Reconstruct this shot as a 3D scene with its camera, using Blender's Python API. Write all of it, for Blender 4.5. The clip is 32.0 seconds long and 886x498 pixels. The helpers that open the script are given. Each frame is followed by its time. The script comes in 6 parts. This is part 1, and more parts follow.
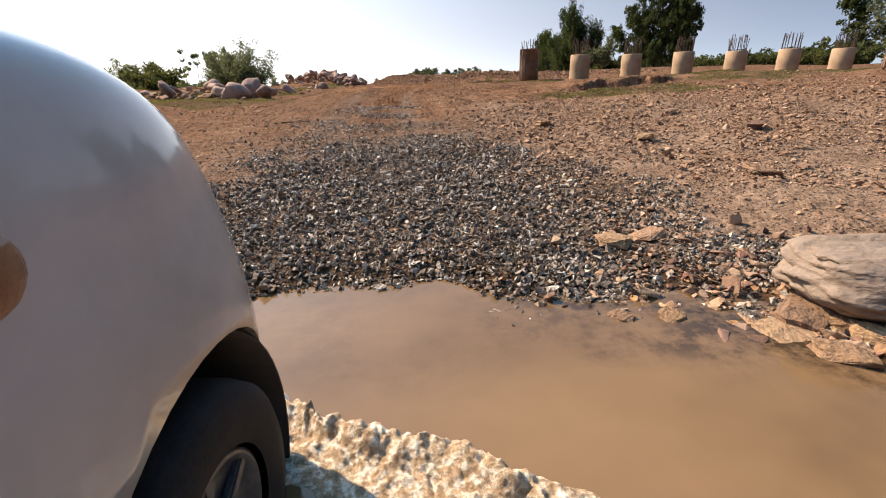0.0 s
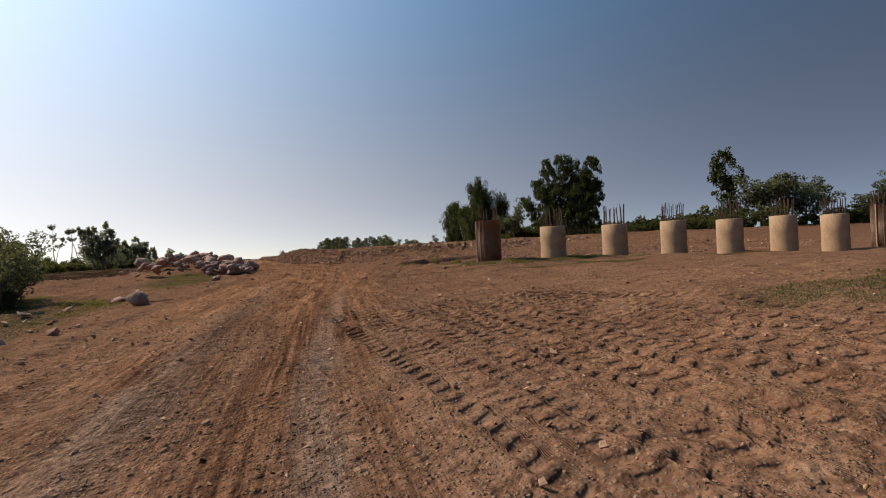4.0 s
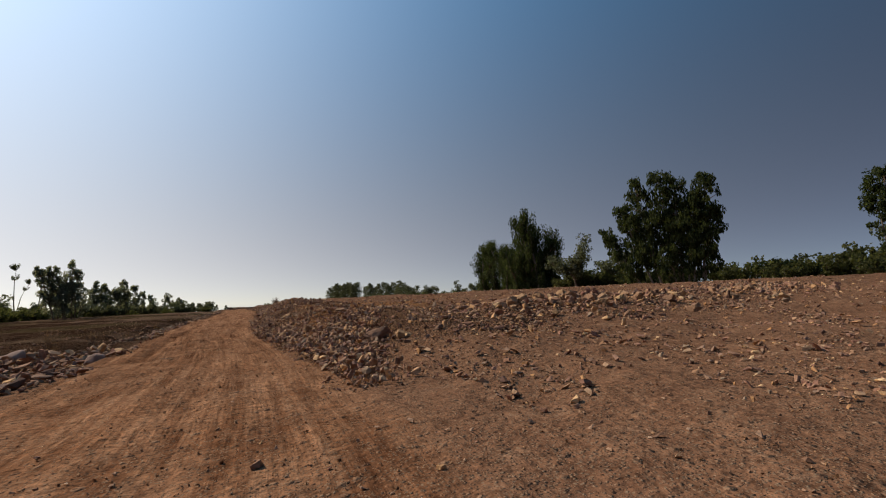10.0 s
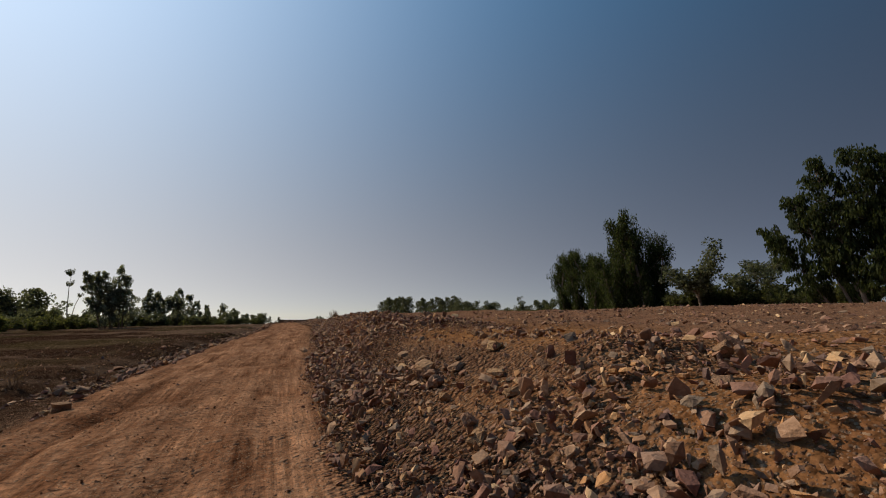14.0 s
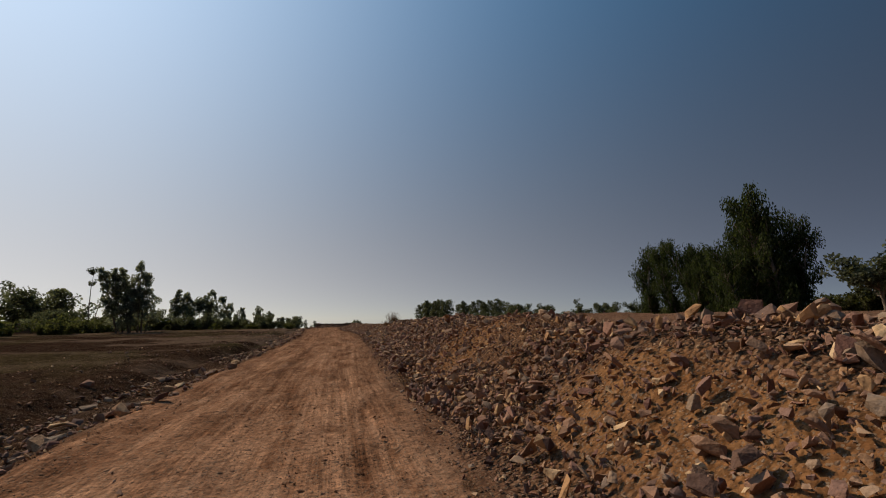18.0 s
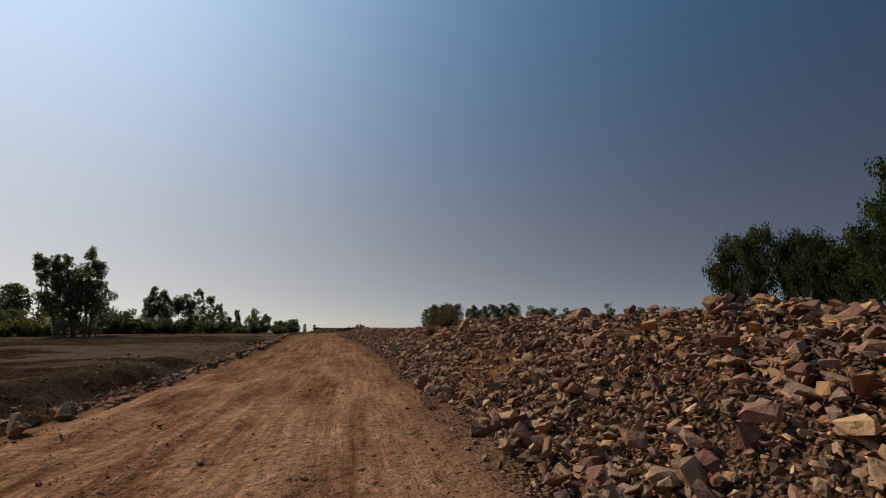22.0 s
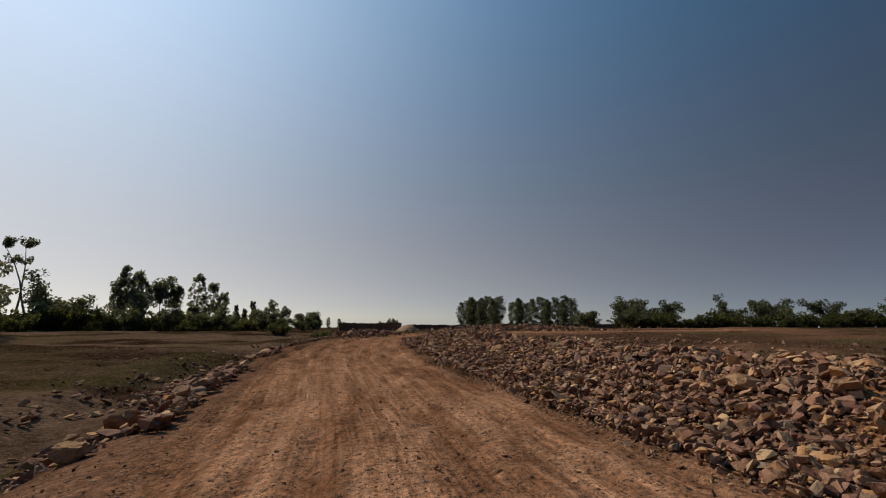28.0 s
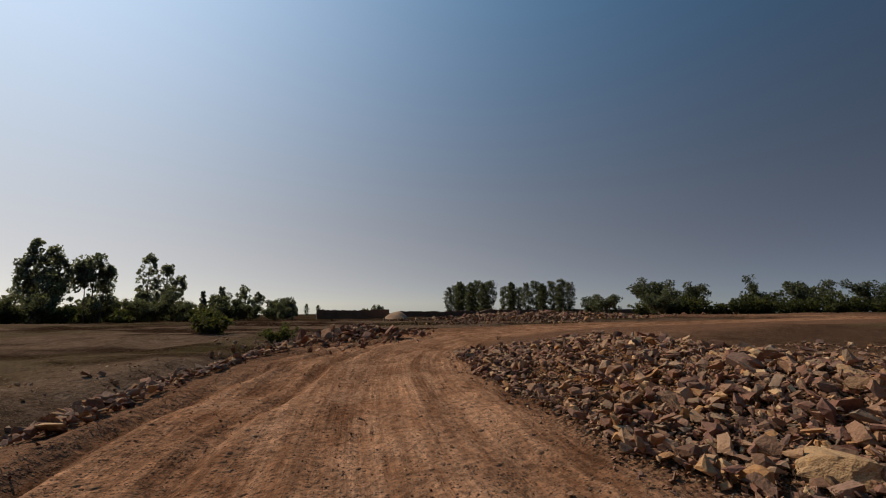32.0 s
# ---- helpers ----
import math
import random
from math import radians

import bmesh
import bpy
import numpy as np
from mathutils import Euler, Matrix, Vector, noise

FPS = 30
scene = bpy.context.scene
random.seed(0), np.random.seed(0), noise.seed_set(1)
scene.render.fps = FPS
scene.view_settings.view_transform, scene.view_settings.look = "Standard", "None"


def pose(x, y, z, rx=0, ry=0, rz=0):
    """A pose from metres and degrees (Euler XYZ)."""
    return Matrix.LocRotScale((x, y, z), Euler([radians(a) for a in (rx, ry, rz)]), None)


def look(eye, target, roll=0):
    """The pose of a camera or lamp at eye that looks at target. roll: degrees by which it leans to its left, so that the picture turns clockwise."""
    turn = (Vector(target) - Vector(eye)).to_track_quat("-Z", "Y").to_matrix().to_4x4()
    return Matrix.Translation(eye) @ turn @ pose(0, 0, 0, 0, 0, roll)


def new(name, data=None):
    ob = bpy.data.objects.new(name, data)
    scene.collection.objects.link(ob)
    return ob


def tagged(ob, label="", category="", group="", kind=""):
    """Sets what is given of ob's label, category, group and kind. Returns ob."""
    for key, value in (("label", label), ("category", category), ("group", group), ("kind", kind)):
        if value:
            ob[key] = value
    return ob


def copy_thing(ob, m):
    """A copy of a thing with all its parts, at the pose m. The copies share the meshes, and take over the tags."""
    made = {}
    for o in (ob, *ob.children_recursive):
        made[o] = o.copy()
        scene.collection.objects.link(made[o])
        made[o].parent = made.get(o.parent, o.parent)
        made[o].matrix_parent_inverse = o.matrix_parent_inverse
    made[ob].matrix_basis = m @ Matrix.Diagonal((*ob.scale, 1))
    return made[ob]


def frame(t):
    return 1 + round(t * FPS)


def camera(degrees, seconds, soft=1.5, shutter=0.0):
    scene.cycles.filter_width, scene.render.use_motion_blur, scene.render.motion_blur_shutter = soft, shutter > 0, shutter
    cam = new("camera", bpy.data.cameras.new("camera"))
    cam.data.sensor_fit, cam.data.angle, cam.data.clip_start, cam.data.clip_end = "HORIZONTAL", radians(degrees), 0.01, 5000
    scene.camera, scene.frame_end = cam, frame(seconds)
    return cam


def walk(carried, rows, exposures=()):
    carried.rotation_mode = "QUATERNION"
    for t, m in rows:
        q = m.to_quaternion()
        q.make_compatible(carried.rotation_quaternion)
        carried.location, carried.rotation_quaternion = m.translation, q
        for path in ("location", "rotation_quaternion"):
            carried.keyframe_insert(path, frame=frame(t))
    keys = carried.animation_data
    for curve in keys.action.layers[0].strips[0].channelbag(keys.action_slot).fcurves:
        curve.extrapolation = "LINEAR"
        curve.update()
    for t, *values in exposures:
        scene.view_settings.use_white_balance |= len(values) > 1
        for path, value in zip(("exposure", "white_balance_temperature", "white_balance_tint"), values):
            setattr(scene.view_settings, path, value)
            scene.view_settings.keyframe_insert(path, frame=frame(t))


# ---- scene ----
cam = camera(89.69, 32.0, 1.1)
PATH = [
    (0.0, pose(0.733, -5.412, -0.188, 69.92, 1.37, -9.81)),
    (0.5, pose(0.876, -4.475, -0.073, 74.44, 2.21, -13.27)),
    (1.0, pose(0.944, -3.440, 0.054, 79.44, 2.79, -16.72)),
    (1.5, pose(1.044, -2.353, 0.202, 81.75, 3.07, -18.11)),
    (2.0, pose(1.144, -1.062, 0.423, 83.18, 2.94, -19.02)),
    (2.5, pose(1.293, 0.334, 0.550, 84.21, 2.56, -19.73)),
    (3.0, pose(1.432, 1.863, 0.622, 86.95, 2.47, -20.82)),
    (3.5, pose(1.600, 3.356, 0.677, 88.48, 2.80, -21.02)),
    (4.0, pose(1.809, 5.224, 0.732, 89.81, 3.04, -21.24)),
    (4.5, pose(1.972, 7.108, 0.772, 90.55, 3.07, -21.40)),
    (6.5, pose(3.373, 15.377, 1.104, 93.16, 3.44, -21.44)),
    (7.0, pose(3.613, 17.315, 1.119, 93.72, 3.45, -21.46)),
    (7.5, pose(3.827, 19.078, 1.150, 94.14, 3.33, -21.46)),
    (8.0, pose(4.030, 20.987, 1.174, 94.51, 3.27, -21.40)),
    (8.5, pose(4.243, 22.782, 1.188, 94.87, 3.08, -21.37)),
    (9.0, pose(4.387, 24.710, 1.200, 95.26, 3.03, -21.05)),
    (9.5, pose(4.489, 26.620, 1.235, 95.54, 2.85, -20.69)),
    (10.0, pose(4.493, 28.622, 1.276, 95.88, 2.47, -20.04)),
    (10.5, pose(4.429, 30.470, 1.323, 96.14, 2.15, -19.48)),
    (11.0, pose(4.326, 32.488, 1.380, 96.34, 1.96, -19.00)),
    (11.5, pose(4.274, 34.197, 1.404, 96.76, 1.88, -18.33)),
    (12.0, pose(4.092, 36.230, 1.423, 97.28, 1.63, -17.56)),
    (12.5, pose(3.994, 38.083, 1.436, 97.73, 1.43, -16.76)),
    (13.0, pose(3.847, 40.007, 1.429, 98.00, 1.20, -15.81)),
    (13.5, pose(3.701, 41.796, 1.423, 98.16, 1.10, -14.92)),
    (14.0, pose(3.536, 43.713, 1.386, 98.16, 1.10, -14.12)),
    (14.5, pose(3.362, 45.472, 1.333, 98.23, 1.16, -13.43)),
    (15.0, pose(3.104, 47.377, 1.266, 98.28, 1.30, -12.52)),
    (15.5, pose(2.862, 49.190, 1.213, 98.35, 1.53, -11.86)),
    (17.5, pose(2.026, 57.720, 1.515, 98.58, 0.99, -10.56)),
    (18.0, pose(1.829, 59.883, 1.435, 98.73, 0.86, -9.99)),
    (18.5, pose(1.654, 62.016, 1.404, 99.05, 0.96, -9.83)),
    (19.0, pose(1.487, 64.214, 1.363, 99.14, 0.82, -9.70)),
    (19.5, pose(1.362, 66.259, 1.333, 99.30, 0.80, -9.46)),
    (20.0, pose(1.213, 68.589, 1.324, 99.47, 0.66, -9.41)),
    (20.5, pose(1.144, 70.873, 1.274, 99.56, 0.52, -9.50)),
    (21.0, pose(1.124, 73.219, 1.250, 99.52, 0.39, -9.59)),
    (21.5, pose(1.101, 75.463, 1.230, 99.55, 0.28, -9.68)),
    (22.0, pose(1.136, 77.959, 1.194, 99.45, 0.28, -9.71)),
    (22.5, pose(1.107, 80.350, 1.144, 99.45, 0.23, -9.87)),
    (23.0, pose(1.044, 82.947, 1.105, 99.58, 0.03, -9.79)),
    (23.5, pose(0.916, 85.356, 1.127, 99.78, -0.26, -9.53)),
    (24.0, pose(0.675, 88.022, 1.178, 99.90, -0.56, -9.17)),
    (24.5, pose(0.450, 90.371, 1.226, 99.86, -0.64, -8.98)),
    (25.0, pose(0.229, 92.920, 1.266, 99.88, -0.73, -8.64)),
    (25.5, pose(-0.075, 95.487, 1.283, 99.74, -0.60, -8.18)),
    (27.5, pose(-2.339, 106.989, 1.307, 99.09, -0.41, -7.16)),
    (28.0, pose(-2.633, 109.428, 1.283, 98.78, -0.21, -6.91)),
    (28.5, pose(-2.886, 111.658, 1.284, 98.64, -0.00, -6.91)),
    (29.0, pose(-3.119, 113.859, 1.288, 98.48, 0.10, -7.13)),
    (29.5, pose(-3.295, 115.956, 1.291, 98.25, 0.28, -7.47)),
    (30.0, pose(-3.386, 117.916, 1.312, 98.15, 0.53, -7.86)),
    (30.5, pose(-3.512, 119.678, 1.311, 97.92, 0.54, -8.21)),
    (31.0, pose(-3.638, 121.627, 1.307, 97.63, 0.41, -8.53)),
    (31.5, pose(-3.739, 123.377, 1.296, 97.32, 0.34, -8.89)),
    (32.0, pose(-3.810, 125.161, 1.267, 96.99, 0.13, -9.34)),
]
EXPOSURES = [(0, 0.93), (1, 0.5), (2, 0.22), (4, 0.02), (7, -0.2), (9, -0.27), (12, -0.32), (13.5, -0.52), (15, -0.68), (18, -0.76), (32, -0.74)]
walk(cam, PATH, EXPOSURES)

# world: one ground sheet, y runs along the track; walls of rubble on its right, field on its left
SUN_AZ, SUN_EL = -47.0, 41.0
world = bpy.data.worlds.new("sky")
scene.world = world
world.use_nodes = True
wn, wl = world.node_tree.nodes, world.node_tree.links
wn.clear()
sky = wn.new("ShaderNodeTexSky")
sky.sky_type, sky.sun_disc = "NISHITA", False
sky.sun_elevation, sky.sun_rotation = radians(SUN_EL), radians(SUN_AZ)
sky.air_density, sky.dust_density, sky.ozone_density, sky.altitude = 0.3, 0.1, 0.8, 50.0


def vmath(op, a, b):
    n = wn.new("ShaderNodeVectorMath" if op == "DOT_PRODUCT" else "ShaderNodeMath")
    n.operation = op
    for sock, v in zip(n.inputs, (a, b)):
        if hasattr(v, "is_linked"):
            wl.new(v, sock)
        else:
            sock.default_value = v
    return n.outputs["Value"]


def glow(amount, colour):
    n = wn.new("ShaderNodeBackground")
    n.inputs["Color"].default_value = (*colour, 1)
    if hasattr(amount, "is_linked"):
        wl.new(amount, n.inputs["Strength"])
    else:
        n.inputs["Strength"].default_value = amount
    return n


def both(a, b):
    n = wn.new("ShaderNodeAddShader")
    wl.new(a.outputs[0], n.inputs[0])
    wl.new(b.outputs[0], n.inputs[1])
    return n


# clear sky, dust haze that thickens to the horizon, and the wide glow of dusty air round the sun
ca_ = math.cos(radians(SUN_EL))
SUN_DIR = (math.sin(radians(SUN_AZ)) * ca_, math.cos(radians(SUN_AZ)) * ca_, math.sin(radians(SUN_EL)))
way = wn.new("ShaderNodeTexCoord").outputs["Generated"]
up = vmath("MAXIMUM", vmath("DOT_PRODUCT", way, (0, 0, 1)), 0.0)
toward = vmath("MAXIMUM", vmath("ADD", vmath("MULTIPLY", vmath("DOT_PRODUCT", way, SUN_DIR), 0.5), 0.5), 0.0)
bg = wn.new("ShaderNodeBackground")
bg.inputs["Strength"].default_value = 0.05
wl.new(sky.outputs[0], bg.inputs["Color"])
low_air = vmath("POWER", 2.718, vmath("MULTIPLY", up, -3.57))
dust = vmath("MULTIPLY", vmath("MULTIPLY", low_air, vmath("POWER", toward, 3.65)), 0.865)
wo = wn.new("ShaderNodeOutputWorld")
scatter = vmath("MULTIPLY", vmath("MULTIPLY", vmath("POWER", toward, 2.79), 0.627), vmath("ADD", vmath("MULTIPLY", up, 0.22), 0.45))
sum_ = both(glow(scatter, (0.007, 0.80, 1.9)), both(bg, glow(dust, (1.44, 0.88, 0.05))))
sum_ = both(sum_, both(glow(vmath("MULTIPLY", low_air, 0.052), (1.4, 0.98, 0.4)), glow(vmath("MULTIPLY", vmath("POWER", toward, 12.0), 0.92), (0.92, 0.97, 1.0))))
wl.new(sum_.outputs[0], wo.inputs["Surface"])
sun = new("sun", bpy.data.lights.new("sun", "SUN"))
sun.data.energy, sun.data.angle, sun.data.color = 5.0, radians(0.6), (1.0, 0.81, 0.60)
sun.matrix_world = look((-math.sin(radians(-SUN_AZ)) * 50, math.cos(radians(SUN_AZ)) * 50, 50 * math.tan(radians(SUN_EL))), (0, 0, 0))

# ---- materials ----
def material(name, rough=0.9, metal=0.0, spec=0.3):
    m = bpy.data.materials.new(name)
    m.use_nodes = True
    nt = m.node_tree
    b = nt.nodes["Principled BSDF"]
    b.inputs["Roughness"].default_value = rough
    b.inputs["Metallic"].default_value = metal
    b.inputs["Specular IOR Level"].default_value = spec
    return m, nt, b


def node(nt, kind, **values):
    n = nt.nodes.new(kind)
    for k, v in values.items():
        n.inputs[k].default_value = v
    return n


def coords(nt):
    return nt.nodes.new("ShaderNodeTexCoord").outputs["Object"]


def noise_tex(nt, scale, detail=4.0, rough=0.6, vec=None):
    n = node(nt, "ShaderNodeTexNoise", Scale=scale, Detail=detail, Roughness=rough)
    nt.links.new(vec or coords(nt), n.inputs["Vector"])
    return n.outputs["Fac"]


def ramp(nt, fac, stops):
    r = nt.nodes.new("ShaderNodeValToRGB")
    e = r.color_ramp.elements
    while len(e) < len(stops):
        e.new(0.5)
    for el, (pos, col) in zip(e, stops):
        el.position, el.color = pos, (*col, 1)
    nt.links.new(fac, r.inputs["Fac"])
    return r.outputs["Color"]


def mix(nt, fac, a, b, how="MIX"):
    m = nt.nodes.new("ShaderNodeMix")
    m.data_type, m.blend_type = "RGBA", how
    for sock, v in ((m.inputs[0], fac), (m.inputs[6], a), (m.inputs[7], b)):
        if hasattr(v, "is_linked"):
            nt.links.new(v, sock)
        else:
            sock.default_value = v if isinstance(v, float) else (*v, 1)
    return m.outputs[2]


def math_node(nt, op, a, b=0.0):
    m = nt.nodes.new("ShaderNodeMath")
    m.operation = op
    for sock, v in zip(m.inputs, (a, b)):
        if hasattr(v, "is_linked"):
            nt.links.new(v, sock)
        else:
            sock.default_value = v
    return m.outputs[0]


def bump(nt, b, height, strength=0.5, dist=0.02):
    n = node(nt, "ShaderNodeBump", Strength=strength, Distance=dist)
    nt.links.new(height, n.inputs["Height"])
    nt.links.new(n.outputs["Normal"], b.inputs["Normal"])


def attr(nt, name):
    a = nt.nodes.new("ShaderNodeAttribute")
    a.attribute_name = name
    return a.outputs["Fac"]


def plain(name, stops, scale, rough=0.85, metal=0.0, bumps=0.4, dist=0.01, spec=0.3, fine=8.0, detail=5.0):
    """Two scales of noise through a ramp, with relief."""
    m, nt, b = material(name, rough, metal, spec)
    big, small = noise_tex(nt, scale, detail), noise_tex(nt, scale * fine, 4.0)
    f = math_node(nt, "ADD", math_node(nt, "MULTIPLY", big, 0.65), math_node(nt, "MULTIPLY", small, 0.35))
    nt.links.new(ramp(nt, f, stops), b.inputs["Base Color"])
    bump(nt, b, small, bumps, dist)
    return m


def island_stone(name, stops, scale=9.0, rough=0.9, by_object=False):
    """Stones that differ from piece to piece, with grain, veins and dust on top."""
    m, nt, b = material(name, rough, 0, 0.08)
    if by_object:
        rnd = nt.nodes.new("ShaderNodeObjectInfo").outputs["Random"]
    else:
        rnd = nt.nodes.new("ShaderNodeNewGeometry").outputs["Random Per Island"]
    base = ramp(nt, rnd, stops)
    n1, n2 = noise_tex(nt, scale, 3.0), noise_tex(nt, scale * 6, 2.0)
    col = mix(nt, 0.75, base, ramp(nt, n1, [(0.3, (0.6, 0.56, 0.53)), (0.5, (1, 1, 1)), (0.75, (1.0, 0.88, 0.72))]), "MULTIPLY")
    col = mix(nt, 0.35, col, ramp(nt, n2, [(0.3, (0.5, 0.5, 0.5)), (0.7, (1.0, 1.0, 1.0))]), "MULTIPLY")
    nt.links.new(col, b.inputs["Base Color"])
    bump(nt, b, math_node(nt, "ADD", n1, math_node(nt, "MULTIPLY", n2, 0.2)), 0.8, 0.035)
    return m


M_RUBBLE = island_stone("broken_stone", [(0.0, (0.085, 0.05, 0.042)), (0.12, (0.37, 0.215, 0.13)), (0.26, (0.21, 0.105, 0.08)), (0.4, (0.46, 0.29, 0.175)), (0.52, (0.27, 0.2, 0.14)), (0.66, (0.36, 0.19, 0.128)), (0.78, (0.18, 0.118, 0.095)), (0.9, (0.50, 0.27, 0.12)), (1.0, (0.70, 0.49, 0.28))])
M_ROCK = island_stone("quarried_rock", [(0.0, (0.2, 0.12, 0.085)), (0.25, (0.42, 0.26, 0.135)), (0.5, (0.28, 0.17, 0.115)), (0.75, (0.46, 0.30, 0.16)), (1.0, (0.34, 0.2, 0.13))], 4.0, 0.9, True)
M_BOULDER = island_stone("river_boulder", [(0.0, (0.32, 0.2, 0.155)), (0.3, (0.46, 0.30, 0.235)), (0.6, (0.29, 0.2, 0.16)), (0.85, (0.40, 0.265, 0.205)), (1.0, (0.54, 0.40, 0.31))], 3.0, 0.85, True)
M_PALE = island_stone("pale_stone", [(0.0, (0.26, 0.15, 0.095)), (0.4, (0.42, 0.27, 0.175)), (0.8, (0.22, 0.125, 0.08)), (1.0, (0.54, 0.38, 0.26))], 8.0)
M_GRAVEL = island_stone("crushed_gravel", [(0.0, (0.085, 0.07, 0.058)), (0.3, (0.20, 0.162, 0.132)), (0.5, (0.26, 0.18, 0.128)), (0.7, (0.34, 0.285, 0.235)), (0.9, (0.52, 0.43, 0.34)), (1.0, (0.72, 0.64, 0.55))], 30.0, 0.5)
M_CREAM = island_stone("cream_boulder", [(0.0, (0.25, 0.185, 0.14)), (1.0, (0.29, 0.22, 0.17))], 3.5, 0.9, True)
M_CONCRETE = plain("bare_concrete", [(0.3, (0.25, 0.162, 0.098)), (0.5, (0.34, 0.228, 0.14)), (0.7, (0.42, 0.294, 0.185))], 2.2, 0.9, 0, 0.35, 0.006)
M_FORM = plain("rusted_form_steel", [(0.3, (0.17, 0.105, 0.075)), (0.5, (0.33, 0.215, 0.15)), (0.7, (0.50, 0.36, 0.26))], 3.0, 0.75, 0.0, 0.4, 0.006, 0.4)
M_FORM_EDGE = plain("worn_form_rib", [(0.3, (0.34, 0.21, 0.14)), (0.6, (0.56, 0.39, 0.275))], 5.0, 0.7, 0.2, 0.3, 0.004)
M_REBAR = plain("rusted_rebar", [(0.3, (0.035, 0.024, 0.018)), (0.7, (0.10, 0.06, 0.04))], 20.0, 0.8, 0.2, 0.5, 0.003)
M_BARK = plain("grey_brown_bark", [(0.3, (0.10, 0.075, 0.055)), (0.7, (0.25, 0.2, 0.15))], 1.4, 0.95, 0, 0.6, 0.03)
M_MUDWALL = plain("mud_wall", [(0.3, (0.16, 0.095, 0.06)), (0.7, (0.28, 0.18, 0.115))], 0.4, 0.95)
M_DRY = plain("dry_twigs", [(0.3, (0.10, 0.06, 0.036)), (0.7, (0.22, 0.14, 0.08))], 4.0, 0.9)


def leaves(name, dark, light, through_=0.5):
    """Dusty leaves that let some light through."""
    m, nt, b = material(name, 0.7, 0, 0.12)
    rnd = nt.nodes.new("ShaderNodeNewGeometry").outputs["Random Per Island"]
    col = ramp(nt, rnd, [(0.0, dark), (0.7, light), (1.0, tuple(min(1, c * 1.5) for c in light))])
    nt.links.new(col, b.inputs["Base Color"])
    thin = nt.nodes.new("ShaderNodeBsdfTranslucent")
    nt.links.new(mix(nt, 1.0, col, (1.5, 1.5, 0.9), "MULTIPLY"), thin.inputs["Color"])
    blend = nt.nodes.new("ShaderNodeMixShader")
    blend.inputs[0].default_value = through_
    nt.links.new(b.outputs[0], blend.inputs[1])
    nt.links.new(thin.outputs[0], blend.inputs[2])
    nt.links.new(blend.outputs[0], nt.nodes["Material Output"].inputs["Surface"])
    return m


M_LEAF_GUM = leaves("gum_leaves", (0.02, 0.028, 0.011), (0.05, 0.062, 0.022))
M_LEAF_DARK = leaves("dark_leaves", (0.045, 0.05, 0.034), (0.11, 0.118, 0.078))
M_LEAF_OLIVE = leaves("olive_leaves", (0.034, 0.040, 0.016), (0.08, 0.085, 0.034))
# grey-green leaves of far trees, lightened: distance haze is put into the colour
M_LEAF_HAZED = leaves("hazed_grey_green_leaves", (0.10, 0.108, 0.088), (0.22, 0.23, 0.185))
M_LEAF_DRY = leaves("dry_leaves", (0.08, 0.04, 0.02), (0.17, 0.095, 0.045))
M_GRASS = leaves("short_grass", (0.055, 0.055, 0.02), (0.12, 0.11, 0.042))
M_REED = leaves("reed_blades", (0.06, 0.055, 0.025), (0.14, 0.115, 0.05))


# ---- mesh tools ----
def mesh_of(name, verts, faces, mat, smooth=False):
    me = bpy.data.meshes.new(name)
    verts = np.asarray(verts, dtype=np.float32).reshape(-1, 3)
    faces = np.asarray(faces, dtype=np.int32)
    n, k = faces.shape
    me.vertices.add(len(verts))
    me.vertices.foreach_set("co", verts.ravel())
    me.loops.add(n * k)
    me.loops.foreach_set("vertex_index", faces.ravel())
    me.polygons.add(n)
    me.polygons.foreach_set("loop_start", np.arange(0, n * k, k, dtype=np.int32))
    me.polygons.foreach_set("loop_total", np.full(n, k, dtype=np.int32))
    me.update(calc_edges=True)
    me.polygons.foreach_set("use_smooth", np.full(n, smooth, dtype=bool))
    if mat:
        me.materials.append(mat)
    return me


def part(name, data, mat, parent, label=""):
    """One mesh object under a thing; data is a bmesh or a mesh."""
    if isinstance(data, bmesh.types.BMesh):
        me = bpy.data.meshes.new(name)
        data.to_mesh(me)
        data.free()
        if mat:
            me.materials.append(mat)
    else:
        me = data
    ob = new(name, me)
    ob.parent = parent
    if label:
        ob["label"] = label
    return ob


def vnoise(x, y, scale, seed=0):
    """Smooth value noise in 0..1 on arrays."""
    x, y = np.asarray(x, float) / scale + 1000.0, np.asarray(y, float) / scale + 1000.0
    i, j = np.floor(x).astype(np.int64), np.floor(y).astype(np.int64)
    u, v = x - i, y - j
    u, v = u * u * (3 - 2 * u), v * v * (3 - 2 * v)

    def h(a, b):
        n = (a * 374761393 + b * 668265263 + seed * 974711) & 0x7FFFFFFF
        n = ((n ^ (n >> 13)) * 1274126177) & 0x7FFFFFFF
        return ((n ^ (n >> 16)) & 0xFFFF) / 65535.0

    return (h(i, j) * (1 - u) + h(i + 1, j) * u) * (1 - v) + (h(i, j + 1) * (1 - u) + h(i + 1, j + 1) * u) * v


def sstep(a, b, x):
    t = np.clip((np.asarray(x, float) - a) / (b - a), 0, 1)
    return t * t * (3 - 2 * t)


def spline(x, xs, ys):
    """Smoothed interpolation through knots."""
    s = 0.0
    for d in (-2.0, -1.0, 0.0, 1.0, 2.0):
        s = s + np.interp(np.asarray(x, float) + d, xs, ys)
    return s / 5


